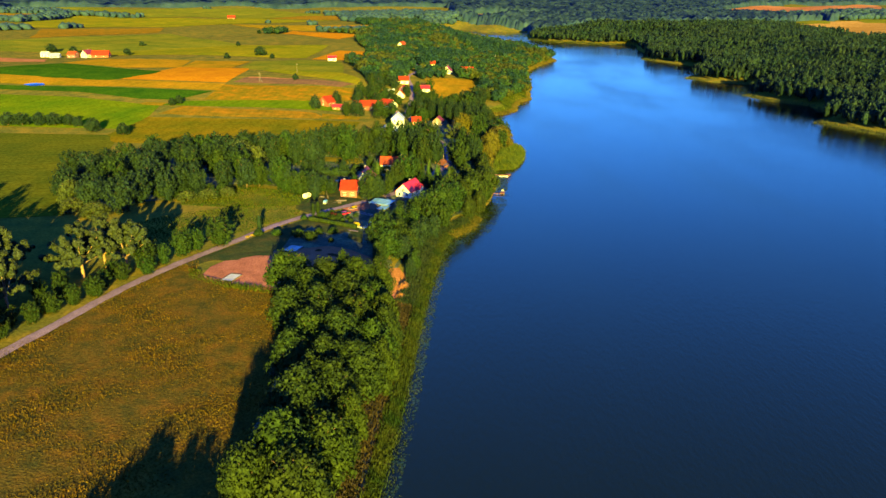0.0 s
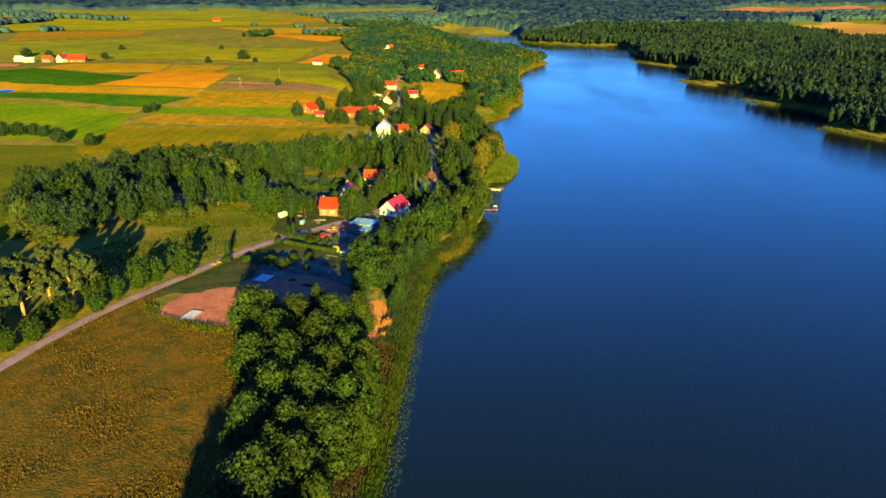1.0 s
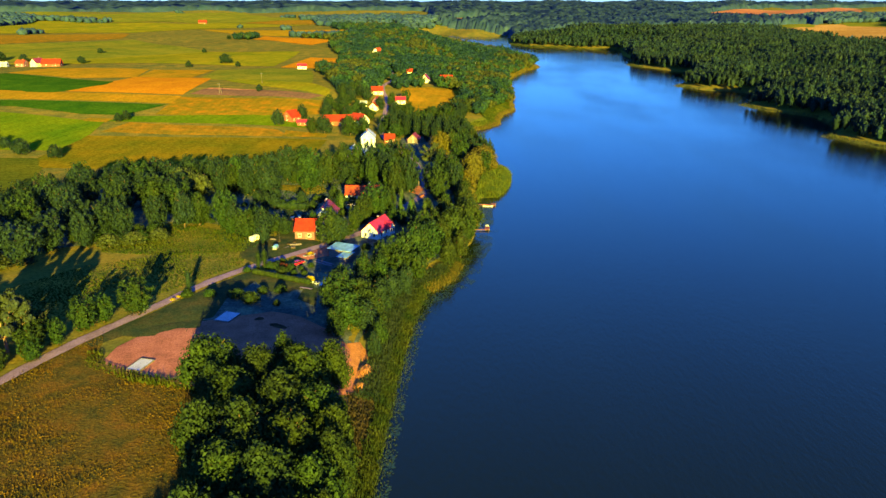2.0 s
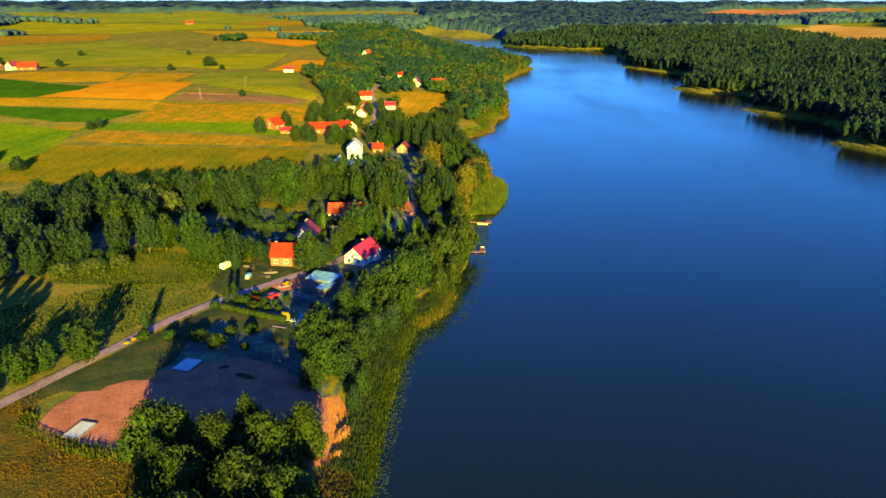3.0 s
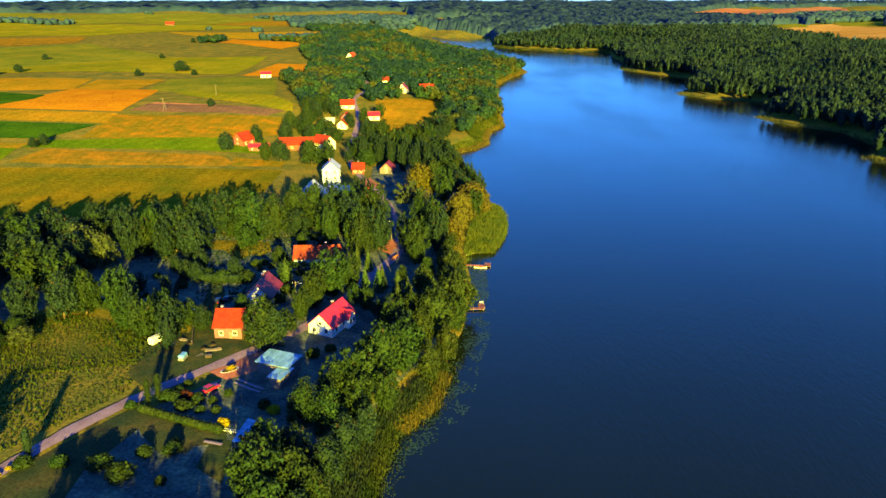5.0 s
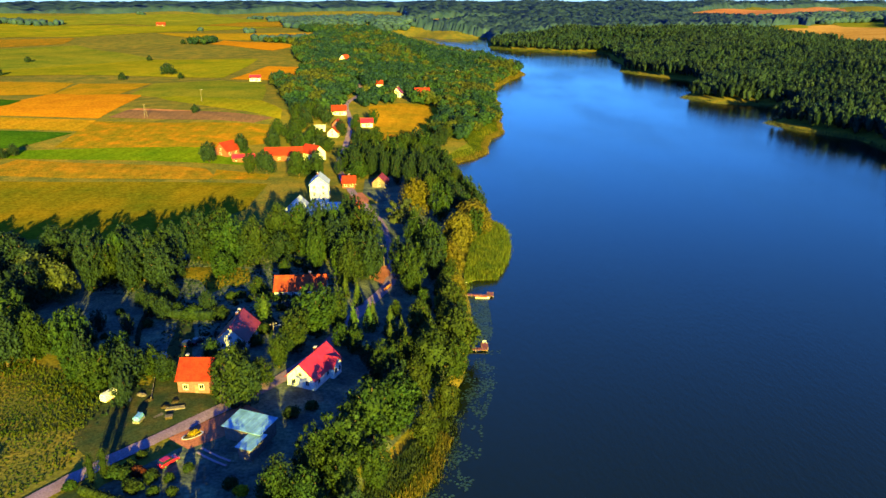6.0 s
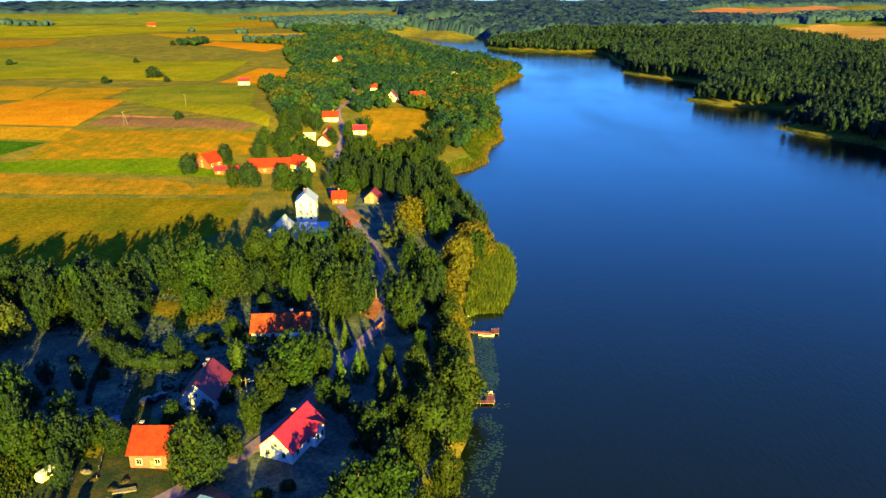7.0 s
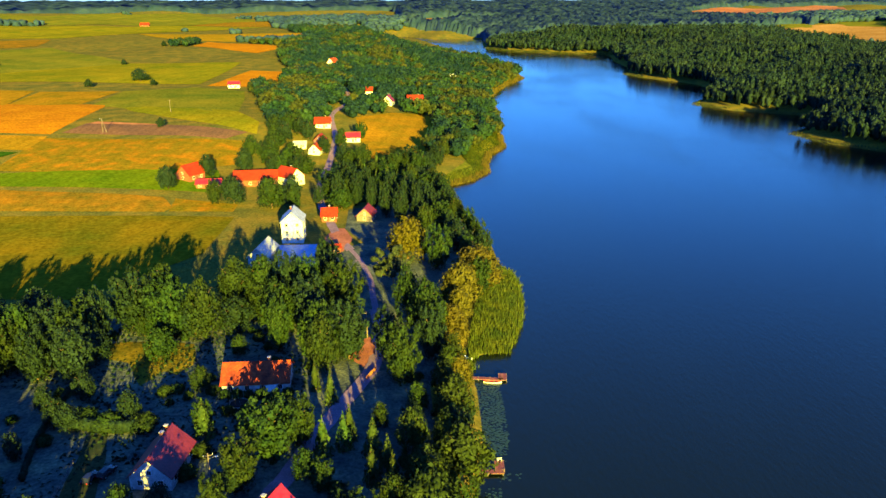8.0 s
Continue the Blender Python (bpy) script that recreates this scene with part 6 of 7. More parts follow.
sheet_roof_shed("blue_roof_shed", -27.2, 297.4, -25, 8.6, 5.6, 3.2, 3.6, "blue_sheet", "grey_wood", "barn under a pale blue metal sheet roof by the road")
sheet_roof_shed("lean_to", -25.9, 291.6, -25, 3.0, 4.8, 2.7, 3.0, "blue_sheet", "grey_wood", "small lean-to with a pale blue metal roof")
sheet_roof_shed("garden_shed", -28.9, 268.0, 80, 7.6, 2.2, 2.1, 2.6, "blue_sheet", "grey_wood", "narrow garden shed with a light blue metal roof")
house("tall_white_house", -32.2, 485.5, 91, 10.0, 7.8, 8.2, 3.4, "plaster", "grey_sheet", "tall three-storey white house with a light grey roof", side=3, gable=2, storeys=3, chimneys=[(2.0, 0.8)], loft=False)
house("grey_barn", -39.6, 462.0, 82, 13.0, 6.6, 3.6, 3.0, "grey_wall", "grey_sheet", "grey barn with a pale blue-grey metal roof", "barn", side=2, gable=2)
sheet_roof_shed("blue_hall", -27.9, 460.5, 1, 12.0, 10.0, 3.4, 4.2, "deep_blue", "grey_wall", "flat outbuilding with a bright blue metal roof")
house("red_cottage", -21.0, 510.0, 0, 6.0, 6.0, 2.6, 2.6, "brick", "orange_tile", "small brick cottage with an orange roof", chimneys=[(0, 0.3)])
house("dark_cottage", -6.0, 511.0, 80, 8.0, 6.5, 2.8, 3.0, "grey_wood", "maroon", "dark timber cottage in the trees' shade", gable=1)
house("brick_shed", -16.5, 470.0, 10, 5.0, 3.0, 2.0, 0.8, "brick", "orange_tile", "low brick garden shed with an orange roof", "shed", side=1, gable=0)
house("red_barn", -91.5, 570.0, 60, 10.0, 8.5, 3.2, 4.2, "brick", "orange_tile", "brick barn with a large orange-red roof", "barn", gable=1)
house("low_barn", -80.0, 557.0, 4, 11.0, 5.0, 2.4, 1.6, "brick", "crimson", "low farm shed with a red roof", "barn", side=3, gable=0)
house("long_barn", -60.0, 566.0, 4, 20.0, 8.5, 3.4, 3.4, "brick", "orange_tile", "long brick barn with an orange tile roof", "barn", side=4, gable=1)
house("farm_house", -45.0, 570.5, -42, 11.0, 9.0, 4.2, 3.8, "plaster", "orange_tile", "white gabled farmhouse with an orange roof", side=3, gable=2, chimneys=[(1, 0.5)])
for x, y, turn, ln, wd, wh, rs, wall, roof, label in [
        (-48.8, 645.0, 5, 7, 5, 2.3, 1.5, "plaster", "grey_sheet", "small white outbuilding with a grey roof"),
        (-39.0, 636.0, 80, 7, 6.6, 2.6, 3.0, "plaster", "red_tile", "white gabled cottage with a red tile roof"),
        (-38.0, 655.0, 80, 7, 6, 3.0, 3.0, "cream", "orange_tile", "cream cottage with an orange roof beside the lane"),
        (-40.5, 700.0, 0, 10, 7.5, 3.0, 3.4, "plaster", "orange_tile", "white house with an orange hipped-looking roof"),
        (-21.0, 670.0, 5, 11, 7, 2.8, 2.6, "plaster", "crimson", "white house with a bright red roof by the lane"),
        (1.0, 825.0, 75, 8, 8, 3.4, 4.4, "plaster", "maroon", "white gabled house among trees"),
        (23.0, 843.0, -3, 13, 9, 3.8, 4.2, "plaster", "orange_tile", "white house with an orange-red roof among trees"),
        (-16.0, 866.0, 0, 6, 6, 4.0, 3.0, "plaster", "orange_tile", "small house with an orange roof among trees"),
        (-62.0, 1067.0, 60, 11, 9, 5.0, 5.0, "plaster", "red_tile", "white house with a red roof above the woods"),
        (-132.0, 876.0, 3, 9.5, 6, 3.2, 2.4, "plaster", "crimson", "lone white house with a red roof in the fields"),
        (70.0, 1060.0, -8, 18, 6, 3.0, 1.8, "cream", "grey_sheet", "cream lakeside building with a grey roof"),
        (-454.0, 880.0, 5, 11, 6, 2.8, 2.0, "grey_wall", "grey_sheet", "white farm building with a grey roof"),
        (-431.0, 876.0, -8, 10, 8, 4.0, 3.0, "cream", "red_tile", "cream farmhouse with a red roof"),
        (-413.0, 874.0, 70, 12, 9, 4.0, 4.5, "grey_wall", "maroon", "grey farmhouse with a dark roof"),
        (-395.0, 868.0, 6, 19, 9, 3.2, 4.5, "brick", "orange_tile", "big barn with an orange roof at a far farm"),
        (-470.0, 890.0, 0, 9, 7, 3.2, 2.6, "plaster", "grey_sheet", "small white shed at a far farm"),
        (-560.0, 2010.0, 5, 20, 10, 4, 5, "brick", "orange_tile", "far farmhouse with a red roof at the forest edge"),
        (-150.0, 1560.0, 40, 14, 10, 5, 5, "plaster", "orange_tile", "far white house with a red roof"),
        (250.0, 2330.0, 0, 26, 12, 5, 6, "brick", "orange_tile", "far red-roofed farm beyond the lake"),
        (1000.0, 1960.0, 10, 24, 12, 4, 5, "brick", "orange_tile", "far red-roofed farm among fields")]:
    house("cottage" if ln < 12.5 else "farm_building", x, y, turn, ln, wd, wh, rs, wall, roof, label, group="far houses", chimneys=[(ln * 0.2, 0.3)] if wd > 7 else ())


# ---- building plot ----
def slab(x, y, turn, length, width, label):
    ob = thing("concrete_slab", x, y, None, turn, label, "slab")
    part("plate", box(length, width, 0.45, (0, 0, 0.02), 0.03), M["concrete"], ob)
    for s in (-1, 1):
        part("edge_board", box(length + 0.3, 0.12, 0.52, (0, s * (width / 2 + 0.08), 0.02)), M["grey_wood"], ob)
        part("edge_board", box(0.12, width, 0.52, (s * (length / 2 + 0.08), 0, 0.02)), M["grey_wood"], ob)


slab(-67.7, 216.0, 74, 5.6, 3.6, "pale concrete foundation slab on the sandy plot")
slab(-54.0, 244.6, 72, 6.0, 4.6, "pale concrete slab lying in the trees' shade")


def heap(name, x, y, turn, length, width, height, mat, label, seed=3):
    """A low uneven heap."""
    rng = np.random.default_rng(seed)
    n = 15
    gx, gy = np.meshgrid(np.linspace(-1, 1, n), np.linspace(-1, 1, n))
    r = np.sqrt(gx ** 2 + gy ** 2)
    z = np.clip(1 - r ** 2, 0, 1) ** 0.8 * height * (0.75 + 0.5 * rng.uniform(0, 1, r.shape)) - 0.05
    v = np.stack([gx * length / 2, gy * width / 2, z], -1).reshape(-1, 3)
    i = (np.arange(n - 1)[:, None] * n + np.arange(n - 1)[None]).ravel()
    ob = new(name, fast_mesh(name, v, np.concatenate([np.stack([i, i + 1, i + n + 1], 1), np.stack([i, i + n + 1, i + n], 1)]), M[mat]))
    ob.matrix_basis = pose(x, y, float(terrain(x, y)) + 0.15, 0, 0, turn)
    return tagged(ob, label, "heap")


heap("soil_mound", -39.2, 239.3, -25, 6.0, 2.0, 0.7, "soil", "low heap of dark soil on the sandy plot")
heap("soil_mound", -45.0, 243.5, 20, 3.0, 1.6, 0.6, "soil", "small heap of dark soil on the sandy plot", 4)
heap("sand_mound", -14.2, 219.0, 80, 9.0, 3.6, 1.3, "bank", "heap of orange sand at the edge of the bank", 5)
heap("sand_mound", -14.8, 211.5, 70, 5.0, 3.0, 1.0, "bank", "heap of orange sand at the edge of the bank", 6)


def fence(name, points, gap, height, mat, label, boards=0):
    """Posts along a line, with rails, or boards, between them."""
    ob = thing(name, *points[0], None, 0, label, "fence")
    inv = ob.matrix_basis.inverted()
    last = None
    for (ax, ay), (bx, by) in zip(points[:-1], points[1:]):
        n = max(1, int(math.hypot(bx - ax, by - ay) / gap))
        for k in range(n + 1):
            x, y = ax + (bx - ax) * k / n, ay + (by - ay) * k / n
            p = inv @ Vector((x, y, float(terrain(x, y))))
            part("post", box(0.12, 0.12, height + 0.2, (p.x, p.y, p.z - 0.1)), mat, ob)
            if last is not None:
                for r in range(2 if not boards else boards):
                    h = height * (0.45 + 0.45 * r) if not boards else height * (r + 0.5) / boards
                    part("rail" if not boards else "board", rod(0.05 if not boards else height / boards * 0.55, 0.05 if not boards else height / boards * 0.55, last + Vector((0, 0, h)), p + Vector((0, 0, h)), 4), mat, ob)
            last = p
    return ob


fence("plot_fence", [(-78, 216), (-66, 209.5), (-54, 206.2), (-43, 207)], 3.0, 1.0, M["soil"], "dark timber post and rail fence round the sandy plot")
fence("board_fence", [(-14.3, 349.5), (-12.0, 357.0)], 2.0, 1.2, M["orange_wood"], "orange stained board fence along the lane", 3)
fence("board_fence", [(-1.5, 377.0), (0.6, 382.0)], 2.0, 1.1, M["orange_wood"], "orange stained board fence along the lane", 3)
fence("garden_fence", [(-36, 271.5), (-30, 270.0), (-24, 266.0)], 2.5, 1.1, M["white"], "white garden fence behind the hedge")
fence("field_fence", [(-57, 345), (-56, 330), (-52, 312)], 3.0, 1.1, M["grey_wood"], "grey garden fence along a lawn")


# ---- vehicles and garden things ----
def car(name, x, y, turn, paint, label):
    """A hatchback facing its own +x: hull, cabin with windows, wheels, lights."""
    ob = thing(name, x, y, float(terrain(x, y)) + 0.28, turn, label, "car")
    bm = bmesh.new()
    outline = [(-2.0, 0.35), (-2.05, 0.75), (-1.9, 0.95), (0.75, 0.98), (1.85, 0.80), (2.08, 0.62), (2.08, 0.35)]
    rows = [[bm.verts.new((px, s * w, pz)) for px, pz in outline] for s, w in ((-1, 0.85), (1, 0.85))]
    bm.faces.new(rows[0]), bm.faces.new(rows[1][::-1])
    for i in range(len(outline)):
        j = (i + 1) % len(outline)
        bm.faces.new((rows[0][j], rows[0][i], rows[1][i], rows[1][j]))
    bmesh.ops.bevel(bm, geom=list(bm.edges), offset=0.05, segments=1, affect="EDGES")
    part("body", bm, paint, ob)
    bm = bmesh.new()
    low = [bm.verts.new(p) for p in ((-1.8, -0.78, 0.94), (0.9, -0.78, 0.94), (0.9, 0.78, 0.94), (-1.8, 0.78, 0.94))]
    top = [bm.verts.new(p) for p in ((-1.45, -0.62, 1.42), (0.2, -0.62, 1.42), (0.2, 0.62, 1.42), (-1.45, 0.62, 1.42))]
    for i in range(4):
        bm.faces.new((low[i], low[(i + 1) % 4], top[(i + 1) % 4], top[i]))
    part("glazing", bm, M["glass"], ob)
    part("car_roof", box(1.72, 1.3, 0.06, (-0.62, 0, 1.41), 0.02), paint, ob)
    for sx in (-1.25, 1.3):
        for s in (-1, 1):
            w = part("wheel", rod(0.32, 0.32, (sx, s * 0.72, 0.32), (sx, s * 0.9, 0.32), 12), M["rubber"], ob)
            part("rim", rod(0.2, 0.2, (sx, s * 0.88, 0.32), (sx, s * 0.92, 0.32), 10), M["steel"], w)
    for s in (-1, 1):
        part("headlight", box(0.08, 0.34, 0.14, (2.05, s * 0.6, 0.6)), M["white"], ob)
        part("tail_light", box(0.08, 0.22, 0.2, (-2.05, s * 0.68, 0.65)), M["red_paint"], ob)
    return ob


car("red_car", -41.2, 287.9, 52, M["red_paint"], "shiny red car parked in a garden")
car("dark_car", -49.3, 341.2, 70, M["black_paint"], "dark car parked in the shade of a house")
car("dark_car", -51.6, 339.6, 75, M["black_paint"], "dark car parked in the shade of a house")

caravan = thing("caravan", -61.4, 312.8, None, 62, "small white rounded caravan on the grass", "caravan")
bm = box(4.0, 2.0, 1.9, (0, 0, 0.45), 0.0)
bmesh.ops.bevel(bm, geom=list(bm.edges), offset=0.38, segments=3, affect="EDGES")
part("body", bm, M["white"], caravan)
for s in (-1, 1):
    part("window", box(1.0, 0.06, 0.6, (0.4, s * 1.0, 1.35)), M["glass"], caravan)
    w = part("wheel", rod(0.32, 0.32, (0, s * 0.8, 0.32), (0, s * 1.0, 0.32), 12), M["rubber"], caravan)
part("drawbar", rod(0.06, 0.05, (1.8, 0, 0.5), (3.0, 0, 0.45), 6), M["steel"], caravan)
part("stripe", box(3.2, 2.03, 0.14, (0, 0, 0.75)), M["orange_wood"], caravan)

trailer = thing("trailer", -51.8, 303.2, None, 80, "small trailer under a blue and white cover", "trailer")
part("bed", box(2.6, 1.5, 0.5, (0, 0, 0.5), 0.03), M["steel"], trailer)
bm = box(2.5, 1.4, 0.9, (0, 0, 1.0))
bmesh.ops.bevel(bm, geom=list(bm.edges), offset=0.2, segments=2, affect="EDGES")
part("cover", bm, M["blue_paint"], trailer)
for s in (-1, 1):
    part("wheel", rod(0.3, 0.3, (0, s * 0.78, 0.3), (0, s * 0.95, 0.3), 12), M["rubber"], trailer)
part("drawbar", rod(0.05, 0.05, (1.3, 0, 0.55), (2.4, 0, 0.5), 6), M["steel"], trailer)


def log_pile(name, x, y, turn, length, count, radius, mat, label):
    """Round poles heaped loosely on one another."""
    ob = thing(name, x, y, None, turn, label, "log pile")
    dice = random.Random(int(-x * 7 + y))
    for k in range(count):
        row = 0 if k < count * 0.55 else 1
        off = (k if row == 0 else k - count * 0.55 + 0.5) * radius * 2.05 - count * 0.5 * radius
        slant = dice.uniform(-0.35, 0.35)
        h = radius + row * radius * 1.75 + 0.02
        part("log", rod(radius, radius * 0.85, (-length / 2 + dice.uniform(-0.4, 0.4), off - slant, h), (length / 2 + dice.uniform(-0.4, 0.4), off + slant, h), 7), mat, ob)
    return ob


def board_stack(name, x, y, turn, length, layers, mat, label):
    """Boards stacked in layers, each a little out of line."""
    ob = thing(name, x, y, None, turn, label, "board stack")
    dice = random.Random(int(-x * 5 + y))
    for k in range(layers):
        for j in range(4):
            part("board", box(length * dice.uniform(0.85, 1.0), 0.22, 0.05, (dice.uniform(-0.15, 0.15), (j - 1.5) * 0.26, 0.02 + 0.07 * k), turn=dice.uniform(-5, 5)), mat, ob)
    return ob


log_pile("log_pile", -45.6, 308.2, 15, 3.6, 9, 0.16, M["grey_wood"], "loose heap of dark weathered poles on the lawn")
board_stack("board_stack", -48.6, 305.6, 40, 2.4, 4, M["grey_wood"], "small stack of pale boards on the lawn")
board_stack("board_stack", -42.6, 308.0, 38, 5.5, 1, M["orange_wood"], "long planks lying on the grass beside the road")
crate = thing("crate", -45.9, 304.4, None, 12, "dark wooden crate standing on the lawn", "crate")
part("wall", box(1.5, 1.1, 0.75, (0, 0, 0), 0.03), M["soil"], crate)
part("lid", box(1.6, 1.2, 0.06, (0, 0, 0.76), 0.01), M["grey_wood"], crate)


def canopy(name, x, y, turn, length, width, height, mat, label):
    """A tarpaulin stretched in a low pitch over four poles."""
    ob = thing(name, x, y, None, turn, label, "canopy")
    n = 7
    bm = bmesh.new()
    rows = [[bm.verts.new(((u / 6 - 0.5) * length, (w / 6 - 0.5) * width, height + 0.55 * (1 - abs(w / 3 - 1)) - 0.12 * math.sin(math.pi * u / 6))) for w in range(n)] for u in range(n)]
    for i in range(n - 1):
        for j in range(n - 1):
            bm.faces.new((rows[i][j], rows[i + 1][j], rows[i + 1][j + 1], rows[i][j + 1]))
    bmesh.ops.solidify(bm, geom=list(bm.faces), thickness=0.03)
    part("tarpaulin", bm, mat, ob)
    for sx in (-1, 1):
        for sy in (-1, 1):
            part("pole", rod(0.05, 0.05, (sx * length * 0.47, sy * width * 0.47, -0.2), (sx * length * 0.47, sy * width * 0.47, height), 6), M["steel"], ob)
    return ob


canopy("blue_canopy", -55.6, 329.2, 24, 4.2, 3.2, 2.5, M["blue_paint"], "blue tarpaulin canopy in the garden")
awning = thing("shade_sail", -22.6, 369.8, None, 0, "white triangular shade sail beside a long house", "shade sail")
bm = bmesh.new()
tri = [bm.verts.new(p) for p in ((-2.0, 0.9, 2.4), (1.8, 1.1, 2.7), (-0.2, -2.2, 1.9))]
bm.faces.new(tri)
bmesh.ops.solidify(bm, geom=list(bm.faces), thickness=0.03)
part("sail", bm, M["white"], awning)
for p in ((-2.0, 0.9, 2.4), (1.8, 1.1, 2.7), (-0.2, -2.2, 1.9)):
    part("pole", rod(0.05, 0.05, (p[0], p[1], -0.2), (p[0], p[1], p[2] + 0.05), 6), M["steel"], awning)

trampoline = thing("trampoline", -29.2, 365.4, None, 0, "round garden trampoline with a dark net", "trampoline")
ring = [Vector((2.1 * math.cos(k * math.pi / 10), 2.1 * math.sin(k * math.pi / 10), 0.8)) for k in range(20)]
bm = bmesh.new()
for k in range(20):
    rod(0.06, 0.06, ring[k], ring[(k + 1) % 20], 5, bm)
part("frame", bm, M["steel"], trampoline)
part("mat", rod(1.85, 1.85, (0, 0, 0.74), (0, 0, 0.77), 20), M["rubber"], trampoline)
for k in range(0, 20, 4):
    part("net_pole", rod(0.04, 0.04, (ring[k].x, ring[k].y, -0.1), (ring[k].x, ring[k].y, 2.4), 5), M["steel"], trampoline)

bed = thing("flower_bed", -39.2, 297.6, None, 33, "oval flower bed with yellow flowers in the turning place", "flower bed")
bm = rod(1.0, 1.0, (0, 0, -0.1), (0, 0, 0.3), 20)
bmesh.ops.scale(bm, vec=(2.3, 1.1, 1), verts=bm.verts)
part("kerb", bm, M["concrete"], bed)
bm = rod(0.92, 0.5, (0, 0, 0.25), (0, 0, 0.55), 16)
bmesh.ops.scale(bm, vec=(2.3, 1.1, 1), verts=bm.verts)
part("earth", bm, M["soil"], bed)
v, f = crown("shrub", 9, 200)
part("blossom", fast_mesh("flowers", v * [2.6, 1.5, 1.3] + [0.3, 0, 0.3], f, M["flower"]), M["flower"], bed)

for x, y, size in [(-55.0, 314.6, 1.4), (-52.5, 312.0, 1.1), (-48.0, 308.8, 1.2), (-57.5, 312.0, 1.6), (-46.5, 311.0, 1.0), (-33.0, 309.0, 1.3)]:
    heap("rubble_mound", x, y, 30 * x, 2.2 * size, 1.4 * size, 0.6, "grey_wood" if int(x * 2) % 3 else "soil", "small heap of timber and rubble on the lawn", int(-x * 3))


def pole(name, x, y, height, turn, label, lamp=False, strut=False):
    ob = thing(name, x, y, None, turn, label, "pole")
    part("shaft", rod(0.16, 0.10, (0, 0, -0.5), (0, 0, height), 8), M["grey_wood"], ob)
    part("crossarm", box(1.8, 0.12, 0.14, (0, 0, height - 0.6)), M["grey_wood"], ob)
    for s in (-0.8, 0, 0.8):
        part("insulator", rod(0.06, 0.05, (s, 0, height - 0.46), (s, 0, height - 0.24), 6), M["white"], ob)
    if strut:
        part("strut", rod(0.15, 0.11, (2.2, 0, -0.5), (0.1, 0, height - 0.4), 8), M["grey_wood"], ob)
    if lamp:
        part("lamp_arm", rod(0.04, 0.04, (0, 0, height - 1.2), (1.3, -0.5, height - 0.7), 6), M["steel"], ob)
        part("lamp_head", box(0.5, 0.24, 0.14, (1.4, -0.55, height - 0.76)), M["white"], ob)
    return ob


pole("power_pole", -28.2, 335.0, 8.5, 20, "grey timber power pole with a street lamp arm", lamp=True)
pole("power_pole", -164.5, 661.0, 9.0, 30, "braced timber power pole standing in a field", strut=True)
pole("power_pole", -144.8, 730.0, 9.0, 30, "timber power pole standing in a field")
pole("power_pole", -2.0, 400.0, 8.0, 10, "timber power pole beside the lane")


# ---- docks and boats ----
def dock(name, pieces, label):
    """A timber jetty: deck boards over bearers, on round piles. pieces: centre x, y, length, width, turn."""
    x0, y0 = pieces[0][0], pieces[0][1]
    ob = thing(name, x0, y0, LAKE, 0, label, "jetty")
    for x, y, ln, wd, turn in pieces:
        hold = part("deck", box(ln, wd, 0.10, (0, 0, 0.42)), M["grey_wood"], ob)
        hold.matrix_basis = pose(x - x0, y - y0, 0, 0, 0, turn)
        n = int(ln / 0.3)
        for k in range(n):
            part("plank", box(0.26, wd + 0.1, 0.06, (-ln / 2 + ln * (k + 0.5) / n, 0, 0.52)), M["wood"], hold)
        for u in np.linspace(-0.46, 0.46, max(2, int(ln / 2.2))):
            for s in (-1, 1):
                part("pile", rod(0.1, 0.1, (u * ln, s * wd * 0.46, -1.6), (u * ln, s * wd * 0.46, 0.75), 7), M["grey_wood"], hold)
    return ob


dock("jetty", [(24.2, 346.2, 6.8, 1.3, -3), (26.9, 348.3, 2.0, 3.2, -3)], "L-shaped timber jetty on the lake")
dock("jetty", [(28.0, 385.3, 9.6, 1.2, -10), (32.8, 385.8, 2.2, 3.4, -8)], "long timber jetty with a wide end")
bench = thing("bench", 27.0, 349.4, LAKE + 0.58, 8, "pale grey bench at the end of a jetty", "bench")
part("seat", box(1.2, 0.36, 0.06, (0, 0, 0.42)), M["grey_sheet"], bench)
part("backrest", box(1.2, 0.06, 0.36, (0, 0.2, 0.5)), M["grey_sheet"], bench)
for s in (-1, 1):
    part("leg", box(0.06, 0.36, 0.42, (s * 0.5, 0, 0)), M["grey_sheet"], bench)


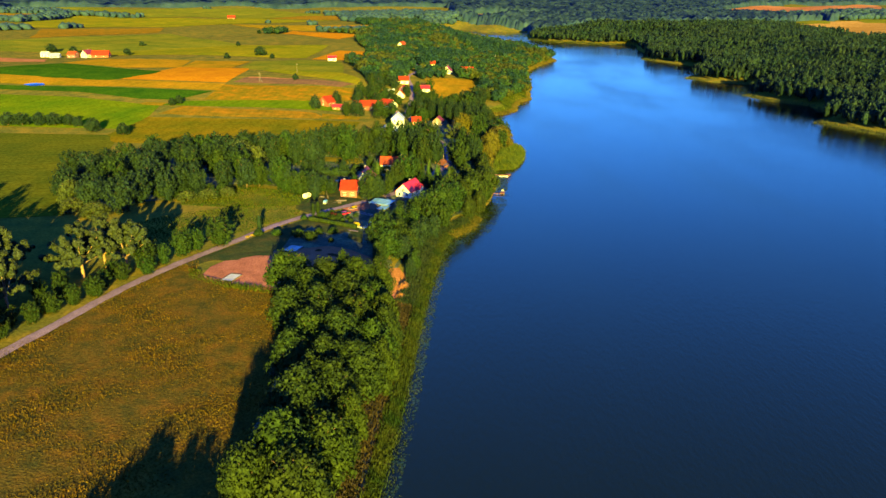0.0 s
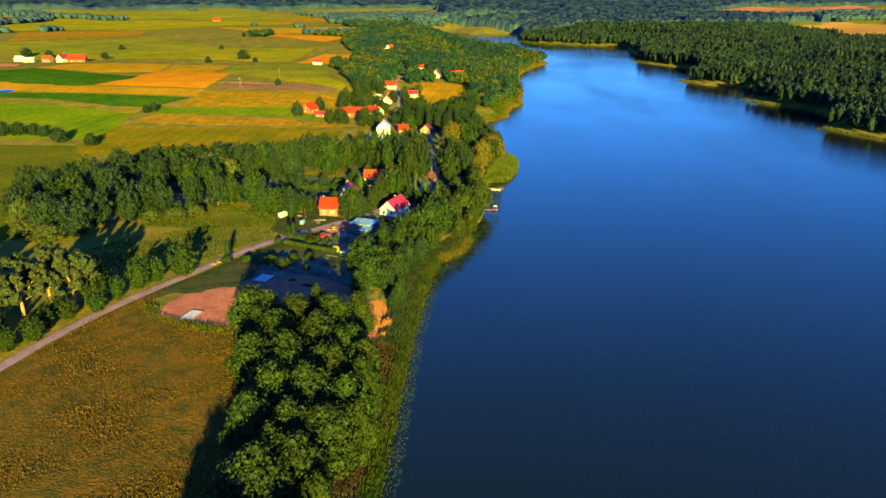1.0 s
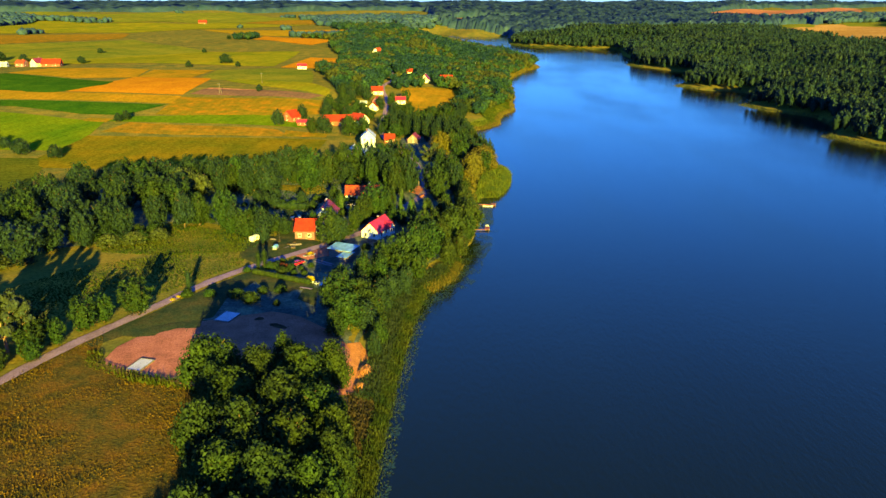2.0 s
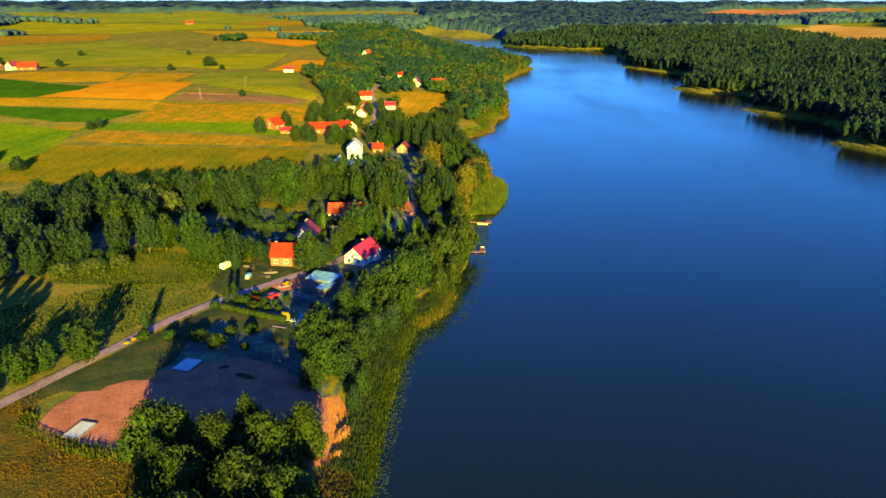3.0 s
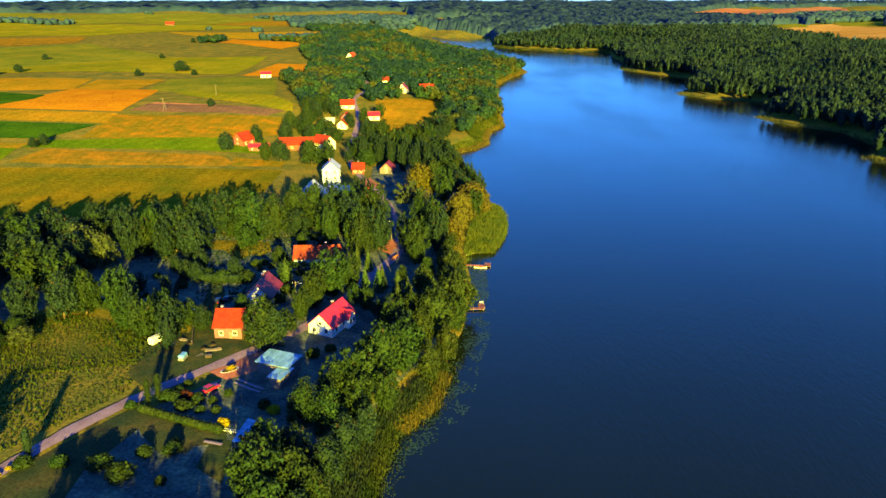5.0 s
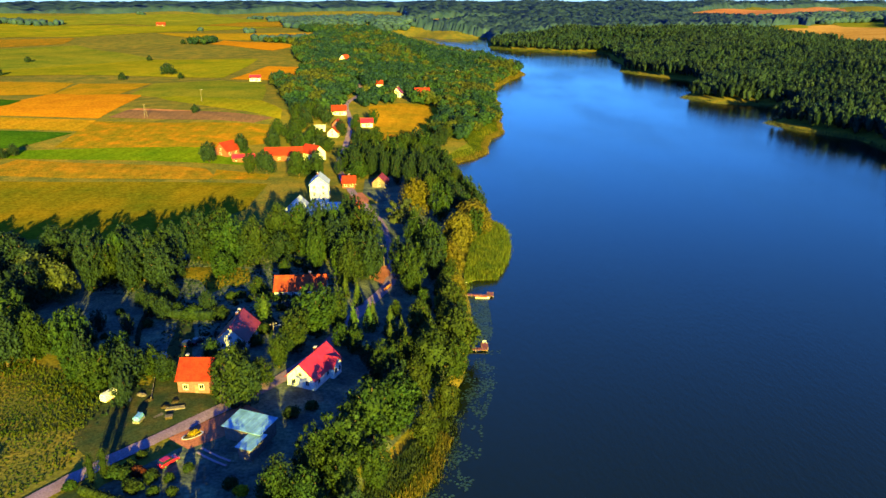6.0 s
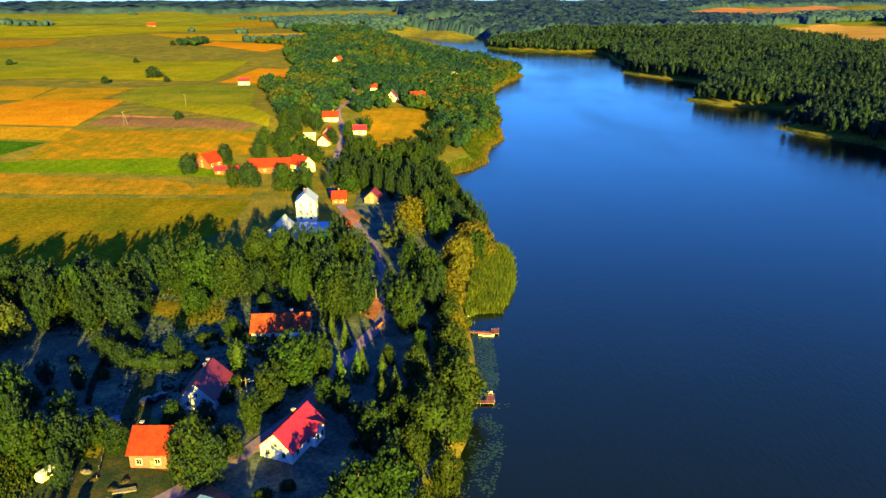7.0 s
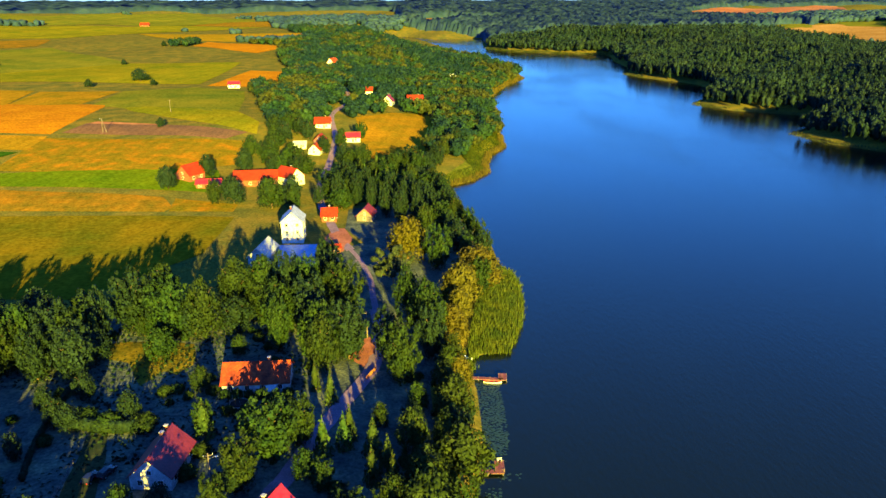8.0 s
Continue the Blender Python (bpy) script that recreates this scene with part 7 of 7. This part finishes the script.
def boat(name, x, y, z, turn, length, hull, inside, label, roll=0.0):
    """An open rowing boat: a tapered shell with a floor, gunwale and thwarts."""
    ob = new(name)
    ob.matrix_basis = pose(x, y, z, roll, 0, turn)
    tagged(ob, label, "boat")
    n = 11

    def rib(k, grow, low):
        u = k / (n - 1) * 2 - 1
        half = 0.62 * (1 - max(0, u) ** 2.4) ** 0.7 * (1 - 0.25 * max(0, -u) ** 2) + 0.02
        rise = 0.12 * u * u
        return [(u * length / 2, s * half * w * grow, low + h + rise) for s, w, h in ((-1, 1, 0.5), (-1, 0.85, 0.15), (-1, 0.4, 0.0), (1, 0.4, 0.0), (1, 0.85, 0.15), (1, 1, 0.5))]

    for pname, grow, low, mat in (("hull", 1.0, 0.0, hull), ("lining", 0.92, 0.05, inside)):
        bm = bmesh.new()
        rows = [[bm.verts.new(p) for p in rib(k, grow, low)] for k in range(n)]
        for i in range(n - 1):
            for j in range(5):
                bm.faces.new((rows[i][j], rows[i + 1][j], rows[i + 1][j + 1], rows[i][j + 1]))
        bm.faces.new(rows[0])
        part(pname, bm, M[mat], ob)
    for u in (-0.25, 0.12):
        part("thwart", box(0.28, 1.1, 0.05, (u * length, 0, 0.36)), M["grey_wood"], ob)
    return ob


boat("rowing_boat", 30.0, 383.9, LAKE - 0.1, -8, 4.6, "white", "red_paint", "white rowing boat with a red inside moored at a jetty")
boat("rowing_boat", 22.6, 396.0, float(terrain(22.6, 396.0)) + 0.55, 20, 4.0, "white", "grey_wood", "upturned white rowing boat on the bank", 180)
boat("rowing_boat", 24.4, 396.6, float(terrain(24.4, 396.6)) + 0.55, -15, 3.6, "white", "grey_wood", "upturned white rowing boat on the bank", 180)


# ---- lily pads and rough grass ----
def lily_pads(outline, step, seed, near, far_off, thin):
    rng = np.random.default_rng(seed)
    ox, oy = [p[0] for p in outline], [p[1] for p in outline]
    gx, gy = np.meshgrid(np.arange(min(ox), max(ox), float(step)), np.arange(min(oy), max(oy), float(step)))
    x, y = (gx + rng.uniform(-0.5, 0.5, gx.shape) * step).ravel(), (gy + rng.uniform(-0.5, 0.5, gx.shape) * step).ravel()
    d = -shore_distance(x, y)
    patchy = np.sin(x / 1.9 + 2 * np.sin(y / 4.1)) * np.sin(y / 3.3 + np.sin(x / 2.7)) + rng.normal(0, 0.35, x.shape)
    keep = within(x, y, outline) & (d > near) & (d < far_off) & (patchy > thin)
    x, y = x[keep], y[keep]
    r = rng.uniform(0.18, 0.42, len(x))
    k = np.arange(6) * math.pi / 3
    v = np.stack([x[:, None] + np.cos(k)[None] * r[:, None], y[:, None] + np.sin(k)[None] * r[:, None], np.full((len(x), 6), LAKE + 0.03) + rng.uniform(0, 0.03, (len(x), 1))], -1).reshape(-1, 3)
    i = np.arange(len(x))[:, None] * 6
    f = np.concatenate([i + np.array([[0, a, a + 1]]) for a in range(1, 5)])
    return v, f


pads = [lily_pads([(20, 350), (20, 386), (33, 386), (33, 350)], 0.5, 1, -1, 6.0, -0.55), lily_pads([(0, 270), (30, 270), (36, 346), (18, 346), (0, 290)], 0.6, 2, 0, 9.0, 0.15),
        lily_pads([(-20, 90), (-20, 270), (6, 270), (6, 90)], 0.6, 3, 0.5, 4.5, 0.35)]
tagged(new("lily_pads", fast_mesh("lily_pads", *join(pads), M["lily"])), "floating green lily pads near the shore", "lily pads", kind="stuff")


def rough_grass(name, outline, step, seed, height, mat, label):
    """Tufts of long grass all over a meadow."""
    rng = np.random.default_rng(seed)
    ox, oy = [p[0] for p in outline], [p[1] for p in outline]
    gx, gy = np.meshgrid(np.arange(min(ox), max(ox), float(step)), np.arange(min(oy), max(oy), float(step)))
    x, y = (gx + rng.uniform(-0.6, 0.6, gx.shape) * step).ravel(), (gy + rng.uniform(-0.6, 0.6, gx.shape) * step).ravel()
    keep = within(x, y, outline) & (rng.uniform(0, 1, x.shape) < 0.85)
    x, y = x[keep], y[keep]
    n = len(x)
    base = np.stack([x, y, terrain(x, y)], 1)
    tall = height * rng.uniform(0.4, 1.4, (n, 1)) * (0.8 + 0.5 * np.sin(x / 6 + np.sin(y / 5)) * np.sin(y / 8))[:, None]
    pieces = []
    for k in range(2):
        a = rng.uniform(0, 6.28, n)
        side = np.stack([np.cos(a), np.sin(a), np.zeros(n)], 1) * step * rng.uniform(0.3, 0.6, (n, 1))
        top = base + tall * [0, 0, 1] + rng.normal(0, 0.2, (n, 3)) * [1, 1, 0]
        v = np.stack([base - side, base + side, top], 1).reshape(-1, 3)
        pieces.append((v, np.arange(n)[:, None] * 3 + np.array([[0, 1, 2]])))
    return tagged(new(name, fast_mesh(name, *join(pieces), M[mat])), label, "grass", kind="stuff")


rough_grass("long_grass", [(-110, 165), (-92, 222), (-84, 236), (-78, 214), (-54, 205), (-42, 209), (-40, 172), (-34, 100), (-110, 100)], 0.45, 3, 0.33, "wild_tuft", "long wild grass going to seed in the meadow")
rough_grass("long_grass", [(-132, 236), (-104, 238), (-84, 254), (-60, 288), (-62, 304), (-84, 300), (-112, 288), (-130, 262)], 0.7, 4, 0.45, "green_tuft", "long green grass between the road and the wood")
rough_grass("bank_grass", [(-24, 90), (-14, 90), (-10, 180), (-10, 205), (-16, 206), (-16, 180)], 0.7, 5, 0.8, "brown_tuft", "dry brown brush on the bank")
rough_grass("hay_tufts", [(-68, 397), (-57, 397), (-47, 394), (-46, 384), (-51, 384), (-55, 378), (-60, 388)], 0.9, 6, 0.5, "golden_reed", "tall golden grass in a small sunlit meadow")
rough_grass("yard_weeds", [(-81, 216), (-66, 207.5), (-55, 204.5), (-42, 203), (-42, 206.5), (-55, 208.5), (-66, 211.5), (-77, 218), (-80, 224), (-84, 224)], 0.5, 8, 1.0, "green_tuft", "tall weeds along the edge of the sandy plot")
rough_grass("tall_weeds", [(-114, 302), (-101, 334), (-88, 332), (-74, 325), (-62, 311), (-62, 302), (-90, 297)], 0.5, 10, 0.6, "green_tuft", "tall green weeds on the slope below the wood")
rough_grass("garden_weeds", [(-60, 345), (-66, 372), (-96, 380), (-60, 420), (-20, 436), (-12, 400), (-20, 340), (-36, 350), (-50, 340), (-60, 300), (-80, 320)], 1.3, 9, 0.7, "dark_leaf", "rough weeds and nettles in the gardens")
